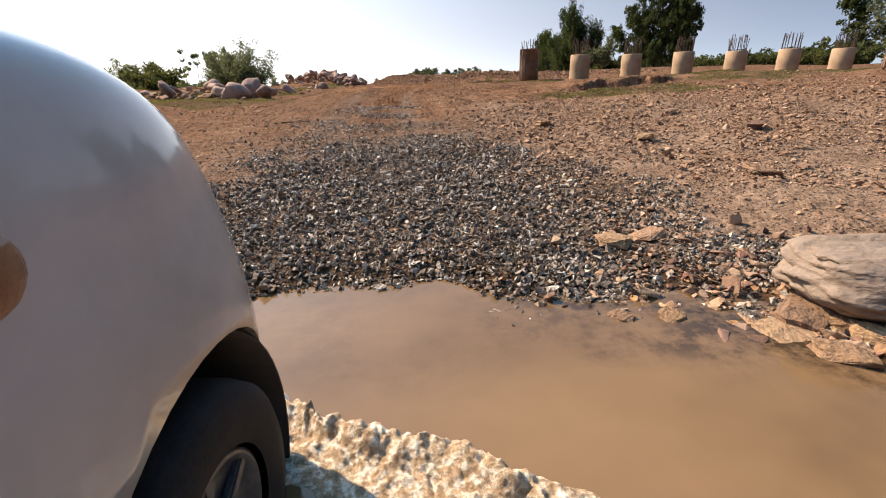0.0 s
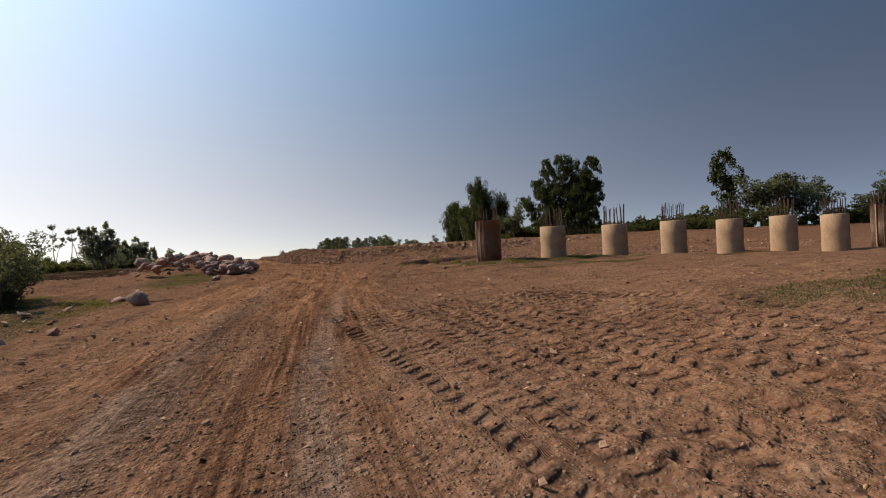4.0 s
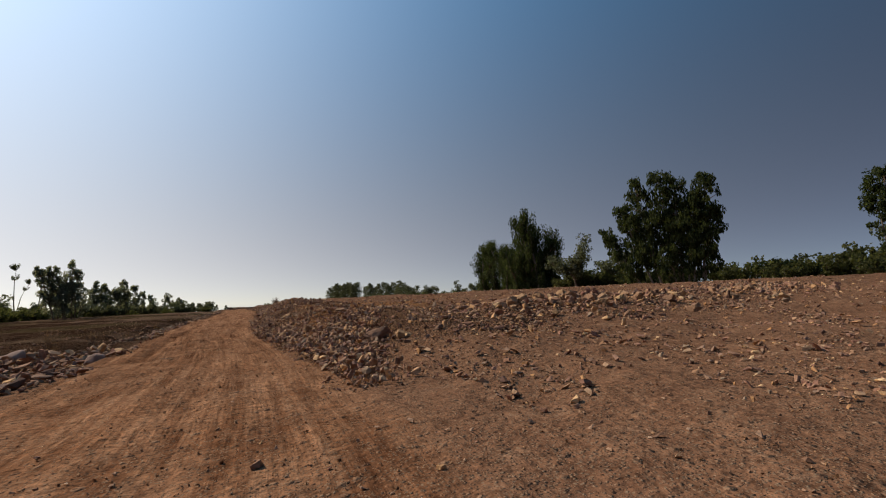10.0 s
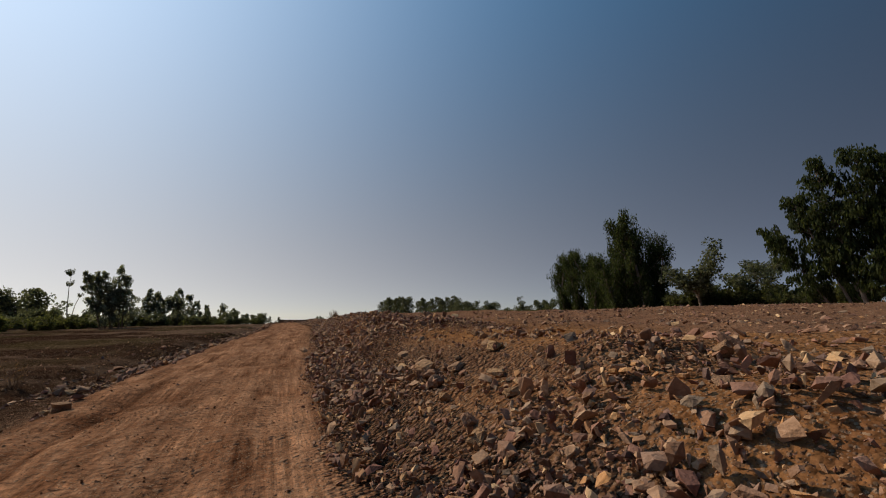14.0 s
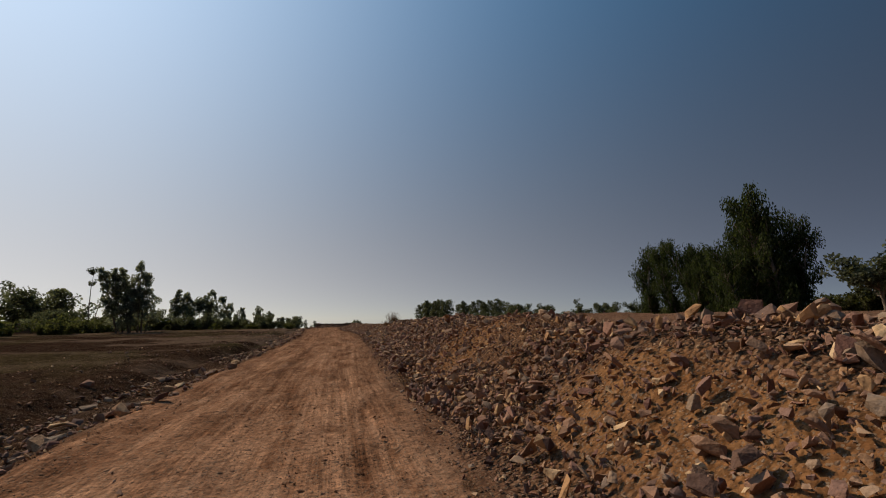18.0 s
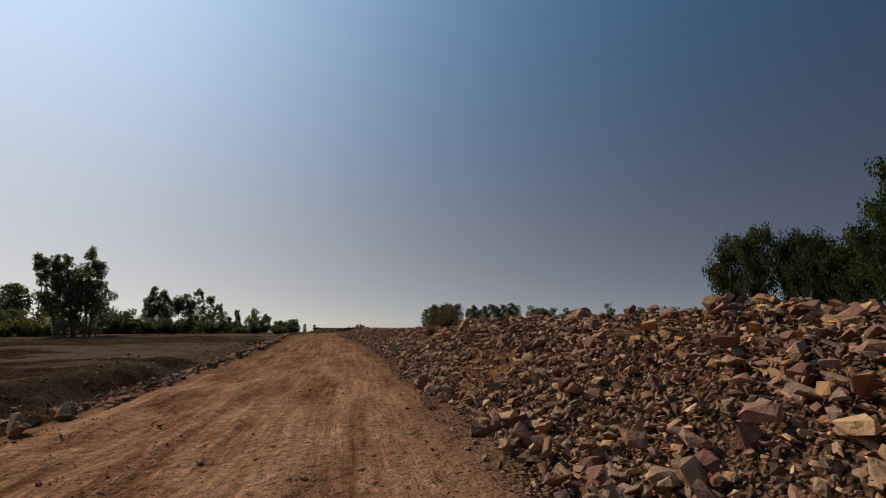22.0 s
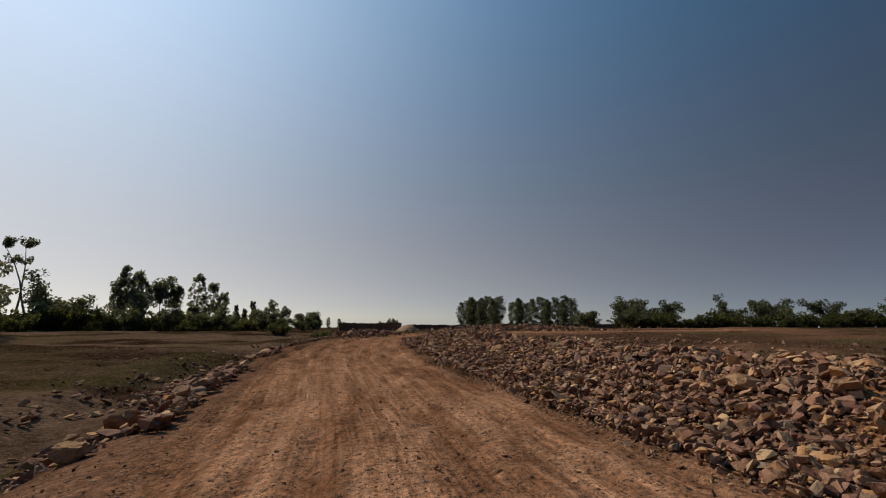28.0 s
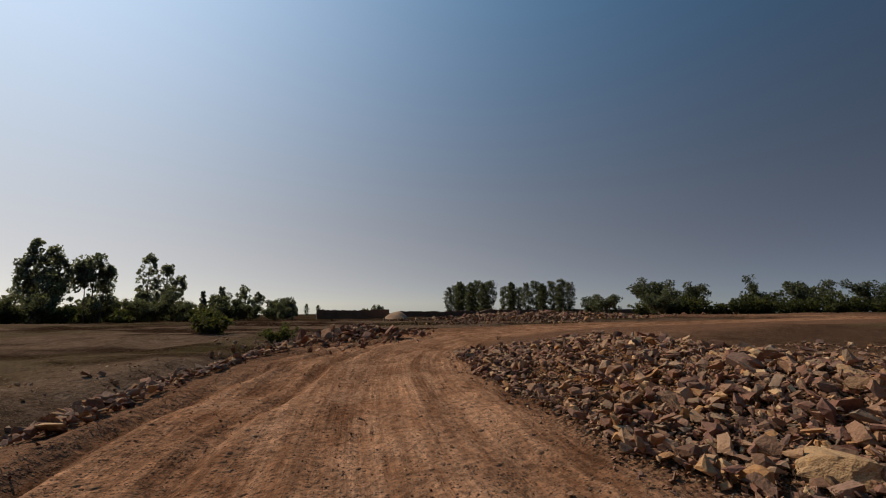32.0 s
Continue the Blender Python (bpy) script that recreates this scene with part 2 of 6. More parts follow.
# ---- lie of the land ----
ROAD_Y = [-8, 0, 8, 16, 24, 32, 40, 50, 57, 73, 88, 100, 114, 123, 131, 135, 138, 141, 144, 147, 149, 151, 154, 158]
ROAD_X = [0.2, 0.6, 1.0, 1.9, 3.2, 3.4, 2.9, 1.6, 0.9, -0.1, -0.6, -1.1, -2.3, -3.7, -4.1, -3.9, -3.3, -1.9, 0.6, 4.0, 8.0, 14.0, 24.0, 42.0]
RAMP_Y = [-14, -9, -6, -4, -3, -1, 0.5, 2, 5, 7, 12, 16, 20, 25, 30]
RAMP_Z = [-1.2, -1.75, -1.7, -1.5, -1.36, -1.06, -0.86, -0.72, -0.57, -0.5, -0.33, -0.21, -0.14, -0.06, 0.0]
BANK_Y = [33, 36, 38, 42, 48, 55, 62, 70, 78, 86, 93, 100, 108, 118, 126, 133, 135.5, 137.6]
BANK_H = [0.0, 0.12, 0.4, 0.7, 0.85, 0.95, 1.05, 1.2, 1.22, 1.12, 1.0, 0.88, 0.75, 0.7, 0.68, 0.62, 0.5, 0.0]
WATER_Z = -1.36
# half widths of the track: foot of the rubble on the right, stony verge on the left
TOE_Y = [34, 44, 51, 57, 63, 70, 82, 90, 100, 110, 118, 128, 132, 137]
TOE_U = [2.05, 1.8, 1.78, 1.95, 2.4, 2.5, 2.65, 2.6, 2.7, 2.35, 2.2, 2.2, 2.05, 1.75]
VERGE_Y = [28, 34, 50, 72, 84, 98, 106, 140]
VERGE_U = [2.7, 2.0, 1.75, 1.85, 1.95, 2.35, 2.75, 2.8]
# heavy tyre marks: a point on the mark, its heading and its half width
TREADS = ((3.15, 8.5, -5.0, 0.3), (3.75, 8.3, -6.5, 0.32), (4.4, 8.4, -6.5, 0.3), (5.05, 8.6, -6.0, 0.3), (5.7, 8.3, -9.0, 0.33), (6.35, 8.6, -10.0, 0.28), (6.95, 8.8, -12.0, 0.3), (7.7, 9.0, -14.0, 0.28), (5.75, 23.2, 13.0, 0.2), (6.75, 22.9, 17.0, 0.2), (8.2, 20.2, 78.0, 0.2))
LUG = 0.2
# deep single ruts: stretch along the track, distance across it, depth
RUTS = (([120, 129, 131, 133, 135, 140, 146], [-2.3, -2.27, -2.2, -2.12, -1.75, -1.5, -1.4], 0.075), ([122, 129, 131, 134, 140, 146], [-1.3, -1.28, -1.05, -0.82, -0.5, -0.3], 0.07), ([70, 81.5, 85.5, 96], [-0.3, -0.25, -0.27, -0.4], 0.05), ([40, 52, 58, 66], [-1.5, -1.2, -0.9, -1.0], 0.04), ([96, 106, 116, 126], [-0.9, -0.8, -1.0, -1.2], 0.05))


def road_x(y):
    return spline(y, ROAD_Y, ROAD_X)


def road_u(x, y):
    """Distance across the track, to the right of its middle line."""
    slope = (road_x(np.asarray(y, float) + 0.5) - road_x(np.asarray(y, float) - 0.5))
    return (x - road_x(y)) / np.sqrt(1 + np.where(np.asarray(y, float) > 132, slope, 0.0) ** 2)


def land(x, y, fine=True):
    """Height of the ground at x, y (arrays)."""
    x, y = np.asarray(x, float), np.asarray(y, float)
    u = road_u(x, y)
    base = spline(y, RAMP_Y, RAMP_Z)
    # ground climbs to the right of the ramp
    near = 1 - sstep(7, 17, y)
    base = base + near * np.clip(x - 2.5, 0, 14) * 0.045 * sstep(-4.5, 3, y)
    base = base + (1 - sstep(-3, 20, y)) * 0.35 * sstep(2.0, 9, -u) * sstep(-3.5, 0, y)
    base = base - 0.42 * sstep(12, 32, x) * sstep(9, 16, y) * (1 - sstep(25, 33, y))
    # field on the left lies lower than the track
    verge = spline(y, VERGE_Y, VERGE_U)
    left = sstep(verge, verge + 1.5, -u) * sstep(34, 50, y)
    base = base - 0.45 * np.exp(-((u + 5.6 + 0.8 * (vnoise(y, y * 0, 9.0, 14) - 0.5)) / 0.9) ** 2) * sstep(48, 58, y) * (0.4 + vnoise(y, y * 0 + 7, 12.0, 15))
    base = base - 0.42 * left - 0.1 * sstep(5, 20, -u) * sstep(34, 50, y)
    # made-up bank and plateau on the right
    h = spline(y, BANK_Y, BANK_H)
    toe = spline(y, TOE_Y, TOE_U) + 0.2 + 0.35 * (vnoise(x, y, 2.2, 5) - 0.5)
    width = 2.2 + 0.7 * vnoise(y, y * 0, 6.0, 9)
    bank = h * sstep(toe, toe + width, u) * (1 + 0.22 * (vnoise(x, y, 3.0, 3) - 0.4)) * (1 - 0.9 * sstep(6.0, 10.5, u) * sstep(96, 114, y))
    # the side track climbs between the tip of the bank and the second heap
    plate = (0.8 + 0.55 * sstep(45, 78, y + 0.7 * (x - 9))) * sstep(33, 47, y - 0.10 * (x - 8)) * sstep(5.5, 10.0, u) * (1 - 0.95 * sstep(98, 122, y))
    crest = np.exp(-((u - toe - width - 0.3) / 1.3) ** 2) * (0.14 + 0.13 * sstep(53, 58, y) * (1 - sstep(70, 76, y))) * np.clip(h, 0, 1) * (vnoise(x, y, 4.0, 8) - 0.1)
    sink = 0.35 * np.exp(-((u - 6.5) / 1.6) ** 2) * np.clip(h, 0, 1) * sstep(98, 112, y)
    base = base + np.maximum(bank + crest - sink, plate)
    base = base + 0.16 * np.exp(-((x - 3.3) / 0.6) ** 2 - ((y + 4.1) / 0.55) ** 2)
    base = base - 0.07 * np.exp(-((y + 2.95) / 0.42) ** 2) * (1 - sstep(0.95, 1.5, x)) * sstep(-2.5, -1.2, x)
    # rim of the plateau
    rim_y = 40.5 + 0.23 * (x - 11)
    base = base + 0.28 * np.exp(-((y - rim_y) / 1.6) ** 2) * sstep(9.5, 11.5, x) * (1 - sstep(24, 30, x))
    base = base + 0.6 * np.exp(-((x + 2.2) / 1.9) ** 2 - ((y - 31.5) / 3.6) ** 2) + 0.3 * np.exp(-((x + 3.8) / 1.6) ** 2 - ((y - 41) / 5.0) ** 2)
    # hollow with a steep broken lip on its far side
    lip_y = np.interp(x, [8.2, 9.2, 9.9, 10.5, 13.4, 15.5], [28.75, 28.6, 28.9, 30.2, 30.6, 31.4]) + 0.3 * (vnoise(x, y * 0, 0.7, 18) - 0.5)
    lip_x = 8.25 + 0.35 * np.abs(28.2 - y) + 0.25 * (vnoise(y, y * 0, 0.5, 24) - 0.5)
    base = base - (0.2 + 0.34 * np.exp(-((x - 8.9) / 0.85) ** 4)) * sstep(0.0, 0.14, lip_y - y) * sstep(0.0, 0.2, x - lip_x) * sstep(25.2, 27.4, y) * (1 - 0.45 * sstep(12, 16, x)) * (1 - sstep(15, 19, x))
    base = base + 0.1 * sstep(0.0, 0.15, y - lip_y) * (1 - sstep(0.2, 1.8, y - lip_y)) * sstep(8.0, 8.6, x) * (1 - sstep(15, 17, x))
    along, across = x - 7.5, 0.22 * (x - 7.5) + (y - 6.2) + 0.4 * (vnoise(x, y, 0.6, 19) - 0.5)
    base = base + 0.24 * sstep(0.0, 0.16, across) * (1 - sstep(0.3, 2.4, across)) * np.exp(-(along / 1.5) ** 4)
    # far land falls away
    far = np.maximum(y - 150, 0) + np.maximum(np.abs(x) - 180, 0) * 0.6 + np.maximum(-40 - y, 0) * 0.3
    base = base - 0.021 * far * sstep(0, 60, far)
    # humps of the fields
    off = sstep(3.5, 9, np.abs(u))
    base = base + off * 0.25 * (vnoise(x, y, 9.0, 1) - 0.5) + off * 0.26 * (vnoise(x, y, 2.5, 2) - 0.5) + sstep(2.8, 4, np.abs(u)) * 0.13 * (vnoise(x, y, 0.9, 4) - 0.5)
    # far bank of the stream, behind
    base = np.where(y < -8, np.maximum(base, -1.7 + 0.16 * (-8 - y) * sstep(-9, -16, y)), base)
    base = np.where(y < -30, np.maximum(base, -0.2), base)
    if fine:
        on = 1 - sstep(2.2, 2.9, np.abs(u))
        dirt = on * sstep(2, 9, y)
        for c, w, d in ((-1.35, 0.28, 0.035), (0.25, 0.28, 0.035), (1.3, 0.22, 0.02), (-0.5, 0.2, -0.02), (-2.2, 0.18, 0.03)):
            wob = 0.25 * (vnoise(y, y * 0 + c * 10, 7.0, 11) - 0.5)
            base = base - dirt * d * np.exp(-((u - c - wob) / w) ** 2) * (0.5 + vnoise(y, y * 0 + 3, 3.0, 12))
        base = base + dirt * 0.12 * (vnoise(x * 0.55, y, 1.5, 16) - 0.5) * sstep(18, 30, y) * (0.35 + 0.65 * sstep(-0.3, -1.2, u)) + dirt * 0.03 * (vnoise(x, y * 0.6, 0.45, 17) - 0.5)
        base = base + dirt * 0.07 * np.exp(-((np.abs(u) - 2.55) / 0.22) ** 2) * vnoise(x, y, 1.6, 13)
        base = base + (0.05 - 0.02 * on) * (vnoise(x, y, 0.7, 20) - 0.5) + 0.028 * (vnoise(x, y, 0.3, 21) - 0.5) + 0.02 * (vnoise(x, y, 0.19, 22) - 0.5)
        for uy, uu, d in RUTS:
            rut = u - np.interp(y, uy, uu) - 0.12 * (vnoise(y, y * 0, 1.6, 39) - 0.5)
            ends = sstep(uy[0], uy[0] + 4, y) * (1 - sstep(uy[-1] - 5, uy[-1], y))
            base = base + ends * d * (0.6 * np.exp(-((np.abs(rut) - 0.24) / 0.1) ** 2) - np.exp(-(rut / 0.12) ** 2)) * (0.3 + 0.9 * vnoise(x, y, 1.4, 29))
        # broken scabs and shallow potholes of the crust
        scab = vnoise(u * 2.2, y, 1.1, 27) * 0.65 + vnoise(u * 2.0, y, 0.35, 28) * 0.35
        base = base - dirt * 0.035 * sstep(0.60, 0.65, scab) * sstep(36, 46, y)
        # tread marks of heavy tyres that cross the ramp
        for x0, y0, ang, w in TREADS:
            a = radians(ang)
            s = (x - x0) * math.sin(a) + (y - y0) * math.cos(a)
            v = (x - x0) * math.cos(a) - (y - y0) * math.sin(a) + 0.35 * (vnoise(s, s * 0, 4.0, 31) - 0.5)
            inside = (1 - sstep(w * 0.8, w, np.abs(v))) * sstep(-4.5, -3.2, s) * (1 - sstep(3.6, 5, s))
            stag = np.where(v > 0, LUG / 2, 0.0) + 0.05 * (vnoise(x, y, 0.35, 38) - 0.5)
            lugs = np.tanh(2.0 * np.sin((s + 0.45 * np.abs(v) + stag) * 2 * math.pi / LUG)) * sstep(0.02, 0.10, np.abs(v))
            base = base + 0.016 * lugs * inside * sstep(0.5, 3, y) * (0.3 + 0.7 * sstep(0.2, 0.5, vnoise(x, y, 0.5, 33)))
            base = base - 0.02 * inside * sstep(0.5, 3, y) + 0.03 * np.exp(-((np.abs(v) - w * 1.12) / 0.07) ** 2) * sstep(-4.5, -3.2, s) * (1 - sstep(3.6, 5, s)) * vnoise(x, y, 0.5, 32)
    return base


def ground_z(x, y):
    return float(land(np.array([x]), np.array([y]))[0])


def spaced(knots):
    out = []
    for (a, b, step) in knots:
        out += list(np.arange(a, b, step))
    return np.array(out)


gx = spaced([(-4500, -900, 600), (-900, -200, 70), (-200, -40, 8), (-40, -16, 0.9), (-16, -7, 0.3), (-7, -2, 0.1), (-2, 2.5, 0.1), (2.5, 8.2, 0.07), (8.2, 10.8, 0.1), (10.8, 20, 0.18), (20, 60, 0.8), (60, 220, 8), (220, 900, 70), (900, 4501, 600)])
gy = spaced([(-4500, -900, 600), (-900, -60, 70), (-60, -12, 3), (-12, -6, 0.4), (-6, 3, 0.09), (3, 4.6, 0.055), (4.6, 13.4, 0.034), (13.4, 16, 0.055), (16, 27.5, 0.08), (27.5, 48, 0.14), (48, 142, 0.24), (142, 175, 0.4), (175, 320, 4), (320, 900, 40), (900, 4501, 600)])
GX, GY = np.meshgrid(gx, gy)
GZ = land(GX, GY)
nx, ny = len(gx), len(gy)
ii = np.arange((ny - 1) * nx).reshape(ny - 1, nx)[:, :-1].ravel()
ground_mesh = mesh_of("ground", np.stack([GX, GY, GZ], -1).reshape(-1, 3), np.stack([ii, ii + 1, ii + 1 + nx, ii + nx], 1), None, True)
ground = tagged(new("ground", ground_mesh), "reddish-brown bare dirt ground with wheel ruts and dry grass", "ground", kind="structure")
GU = road_u(GX, GY)


def patch(cx, cy, rx, ry, edge=0.35, seed=40):
    d = np.sqrt(((GX - cx) / rx) ** 2 + ((GY - cy) / ry) ** 2) + 0.5 * (vnoise(GX, GY, 1.3, seed) - 0.5)
    return 1 - sstep(1 - edge, 1 + edge, d)


def put_attr(name, values):
    a = ground_mesh.attributes.new(name, "FLOAT", "POINT")
    a.data.foreach_set("value", np.clip(values, 0, 1).astype(np.float32).ravel())


GRASS = [(5.4, 5.5, 0.6, 0.6), (6.0, 4.9, 0.8, 0.6), (6.9, 5.2, 0.8, 0.55), (7.9, 5.0, 0.9, 0.6), (6.6, 4.2, 0.9, 0.5), (8.0, 4.1, 1.1, 0.6), (9.0, 7.4, 0.9, 0.7), (10.0, 8.3, 1.6, 0.8), (8.6, 9.2, 0.9, 0.4), (10.6, 5.6, 1.4, 0.7), (12.5, 7.0, 2.0, 1.2), (15, 8.5, 4.5, 2.0), (-3.2, 7.6, 1.7, 1.9), (-5.6, 9.6, 2.6, 3.2), (-9, 15, 4.0, 5.0), (-3.4, 13.4, 1.6, 2.6), (-2.6, 17.2, 1.2, 2.0), (-1.4, 25, 1.2, 3.0), (-2.2, 11.9, 0.9, 0.9), (-3.3, 17.6, 1.5, 2.2), (-5.5, 19.5, 1.8, 2.6), (-2.4, 15.0, 0.9, 1.4), (8.1, 26.75, 0.7, 0.28), (8.9, 26.6, 0.8, 0.3), (12.2, 24.9, 3.0, 0.9), (14, 22.2, 4.0, 0.9), (17, 24.6, 4.5, 1.3), (10.4, 22.7, 1.8, 0.7), (22, 21.5, 5.0, 1.5), (13.5, 19.6, 3.0, 0.6), (11.3, 22.0, 2.2, 0.5), (15, 22.3, 3, 0.7), (9.9, 26.4, 1.2, 0.5), (10.4, 24.9, 1.1, 0.35)]
grass = np.zeros_like(GX)
for k, g in enumerate(GRASS):
    grass = np.maximum(grass, patch(*g, 0.35, 40 + k))
lf = sstep(4.2, 6.5, -GU) * sstep(60, 75, GY)
grass = np.maximum(grass, lf * sstep(0.52, 0.66, vnoise(GX, GY, 7.0, 60)) * 0.5 * sstep(7, 10, -GU))
grass = np.maximum(grass, 0.8 * sstep(4.3, 5.0, -GU) * (1 - sstep(7.5, 9.5, -GU)) * sstep(88, 102, GY) * sstep(0.4, 0.55, vnoise(GX, GY * 0.5, 3.0, 59)))
grass = np.maximum(grass, sstep(9, 14, GU) * sstep(108, 118, GY) * sstep(0.35, 0.6, vnoise(GX, GY, 8.0, 61)))
put_attr("grass", grass)
GV = spline(GY, VERGE_Y, VERGE_U)
put_attr("field", np.maximum(sstep(GV + 0.1, GV + 1.3, -GU + 0.6 * (vnoise(GX, GY, 1.2, 72) - 0.5)) * sstep(36, 50, GY + 16 * (vnoise(GX, GY, 13.0, 70) - 0.5) * sstep(6, 14, -GU)), np.maximum(sstep(60, 120, np.abs(GX - 5)), 0.8 * sstep(7, 11, GU) * sstep(100, 116, GY) * sstep(0.2, 0.5, vnoise(GX, GY, 6.0, 67)))))
put_attr("track", (1 - sstep(1.9, 2.8, np.abs(GU) + 0.6 * (vnoise(GX, GY, 1.5, 62) - 0.5))) * sstep(6, 16, GY))
gravel = (1 - sstep(0.75, 1.15, np.sqrt(((GX - 1.2 - 0.1 * GY) / 2.1) ** 2 + ((GY + 2.0) / 2.6) ** 2) + 0.3 * (vnoise(GX, GY, 0.8, 63) - 0.5)))
put_attr("gravel", gravel)
stripe = np.maximum(np.exp(-((GX - np.interp(GY, [0, 7.7, 9, 12.4, 18], [1.2, 1.96, 1.98, 2.65, 3.6]) + 0.2 * (vnoise(GX, GY, 0.9, 64) - 0.5)) / 0.22) ** 4), np.exp(-((GX - np.interp(GY, [0, 8, 12, 18], [0.0, 0.55, 1.0, 1.6]) + 0.25 * (vnoise(GX, GY, 0.9, 54) - 0.5)) / 0.34) ** 4))
broad = 1 - sstep(0.8, 2.4, np.abs(GX - 0.7 - 0.14 * GY) + 0.7 * (vnoise(GX, GY, 1.1, 64) - 0.5))
put_attr("greytrack", np.maximum(stripe * (1 - sstep(10, 20, GY)) * sstep(0, 2, GY), np.maximum(0.22 * (1 - sstep(1.8, 3.6, np.abs(GX - 0.4 - 0.1 * GY))) * (1 - sstep(10, 18, GY)), broad * (1 - sstep(0.5, 3.5, GY)))) * sstep(-3, 0, GY) * (0.55 + 0.6 * vnoise(GX, GY, 0.6, 53)))


def put_vector(name, across, along):
    a = ground_mesh.attributes.new(name, "FLOAT_VECTOR", "POINT")
    a.data.foreach_set("vector", np.stack([across, along, 0 * across], -1).astype(np.float32).ravel())


# wheel lines: along the track, along the side track that climbs the plateau, and turning off to the right
put_vector("lane", GU + 0.12 * (vnoise(GY, GY * 0, 5.0, 34) - 0.5), GY)
put_attr("lanes", (1 - sstep(1.7, 3.0, np.abs(GU) + 0.5 * (vnoise(GX, GY, 1.4, 35) - 0.5))) * sstep(1.0, 5, GY))
FX = np.interp(GY, [10, 16, 20, 24, 28, 32, 36, 42, 50], [2.2, 3.4, 4.6, 6.0, 6.9, 7.6, 8.5, 10.5, 14.0])
fork_ = (1 - sstep(0.9, 1.9, np.abs(GX - FX) + 0.5 * (vnoise(GX, GY, 1.3, 36) - 0.5))) * sstep(12, 17, GY) * (1 - sstep(44, 52, GY))
turn_r = np.hypot(GX - 12, GY - 9)
turn_a = np.arctan2(GY - 9, GX - 12)
turn_ = (1 - sstep(1.6, 2.8, np.abs(turn_r - 11) + 0.6 * (vnoise(GX, GY, 1.5, 37) - 0.5))) * sstep(13, 16, GY) * sstep(3.0, 5.0, GX) * (1 - sstep(14, 19, GX))
put_vector("side_lane", np.where(turn_ > fork_, turn_r, GX - FX), np.where(turn_ > fork_, turn_a * 11, GY))
put_attr("side_lanes", np.maximum(fork_, turn_))
put_attr("wet", 1 - sstep(0.0, 0.10, GZ - WATER_Z + 0.06 * (vnoise(GX, GY, 0.5, 65) - 0.5)))


tread, phase = np.zeros_like(GX), np.zeros_like(GX)
for x0, y0, ang, w in TREADS:
    a = radians(ang)
    s_ = (GX - x0) * math.sin(a) + (GY - y0) * math.cos(a)
    v_ = (GX - x0) * math.cos(a) - (GY - y0) * math.sin(a) + 0.35 * (vnoise(s_, s_ * 0, 4.0, 31) - 0.5)
    hit_ = (1 - sstep(w * 0.85, w, np.abs(v_))) * sstep(-4.5, -3.2, s_) * (1 - sstep(3.6, 5, s_)) * (0.3 + 0.7 * sstep(0.2, 0.5, vnoise(GX, GY, 0.5, 33)))
    hit_ = hit_ * sstep(0.05, 0.10, np.abs(v_))
    phase = np.where(hit_ > tread, s_ + 0.45 * np.abs(v_) + np.where(v_ > 0, LUG / 2, 0.0) + 0.05 * (vnoise(GX, GY, 0.35, 38) - 0.5), phase)
    tread = np.maximum(tread, hit_)
put_attr("tread", tread)
# rut floors: mask for darker earth plus the ruts' shade, put into the colour
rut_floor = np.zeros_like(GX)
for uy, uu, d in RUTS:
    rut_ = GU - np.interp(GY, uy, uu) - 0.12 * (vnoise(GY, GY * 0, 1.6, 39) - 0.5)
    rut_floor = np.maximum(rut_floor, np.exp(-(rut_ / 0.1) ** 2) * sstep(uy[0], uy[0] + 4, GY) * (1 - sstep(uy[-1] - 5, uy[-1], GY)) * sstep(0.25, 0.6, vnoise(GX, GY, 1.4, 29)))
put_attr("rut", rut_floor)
put_attr("scab", sstep(0.58, 0.64, vnoise(GU * 2.2, GY, 1.1, 27) * 0.65 + vnoise(GU * 2.0, GY, 0.35, 28) * 0.35) * (1 - sstep(2.2, 2.9, np.abs(GU))) * sstep(36, 46, GY))
SU = GX - np.interp(GY, [0, 7.7, 9, 12.4, 18], [1.2, 1.96, 1.98, 2.65, 3.6]) + 0.2 * (vnoise(GX, GY, 0.9, 64) - 0.5)
put_attr("damp", (np.exp(-((SU + 0.42) / 0.3) ** 4) + 0.55 * np.exp(-((SU + 1.6) / 0.75) ** 4) * sstep(0.35, 0.6, vnoise(GX * 2, GY * 0.6, 0.8, 52)) + 0.45 * np.exp(-((SU - 0.42) / 0.2) ** 4)) * sstep(0, 3, GY) * (1 - sstep(13, 19, GY)) * (0.45 + 0.75 * vnoise(GX * 1.6, GY * 0.4, 0.5, 51)))
phase_attr = ground_mesh.attributes.new("phase", "FLOAT", "POINT")
phase_attr.data.foreach_set("value", phase.astype(np.float32).ravel())
ochre_ = np.clip(sstep(2.6, 3.4, GU) * (1 - sstep(7, 10, GU)) * sstep(40, 46, GY) * (1 - sstep(136.4, 137.6, GY)) * np.maximum(0.85 * sstep(0.56, 0.7, vnoise(GX, GY, 3.2, 77)), np.maximum(sstep(3.4, 4.6, GU) * sstep(46, 49, GY) * (1 - sstep(53, 56, GY)), 0.5 * sstep(3.2, 3.9, GU) * (1 - sstep(5.4, 6.4, GU)) * sstep(63, 66, GY) * (1 - sstep(73, 77, GY)))), 0, 1)
put_attr("ochre", ochre_)
put_attr("stony", (0.35 + 0.75 * vnoise(GX, GY, 1.7, 69)) * (1 - 0.55 * (1 - sstep(1.9, 2.8, np.abs(GU))) * sstep(9, 18, GY)) * (1 - 0.8 * tread * (GY > 5)) * (1 - 0.55 * ochre_) * (1 - 0.85 * sstep(2.9, 4.2, -GU) * sstep(36, 50, GY)))
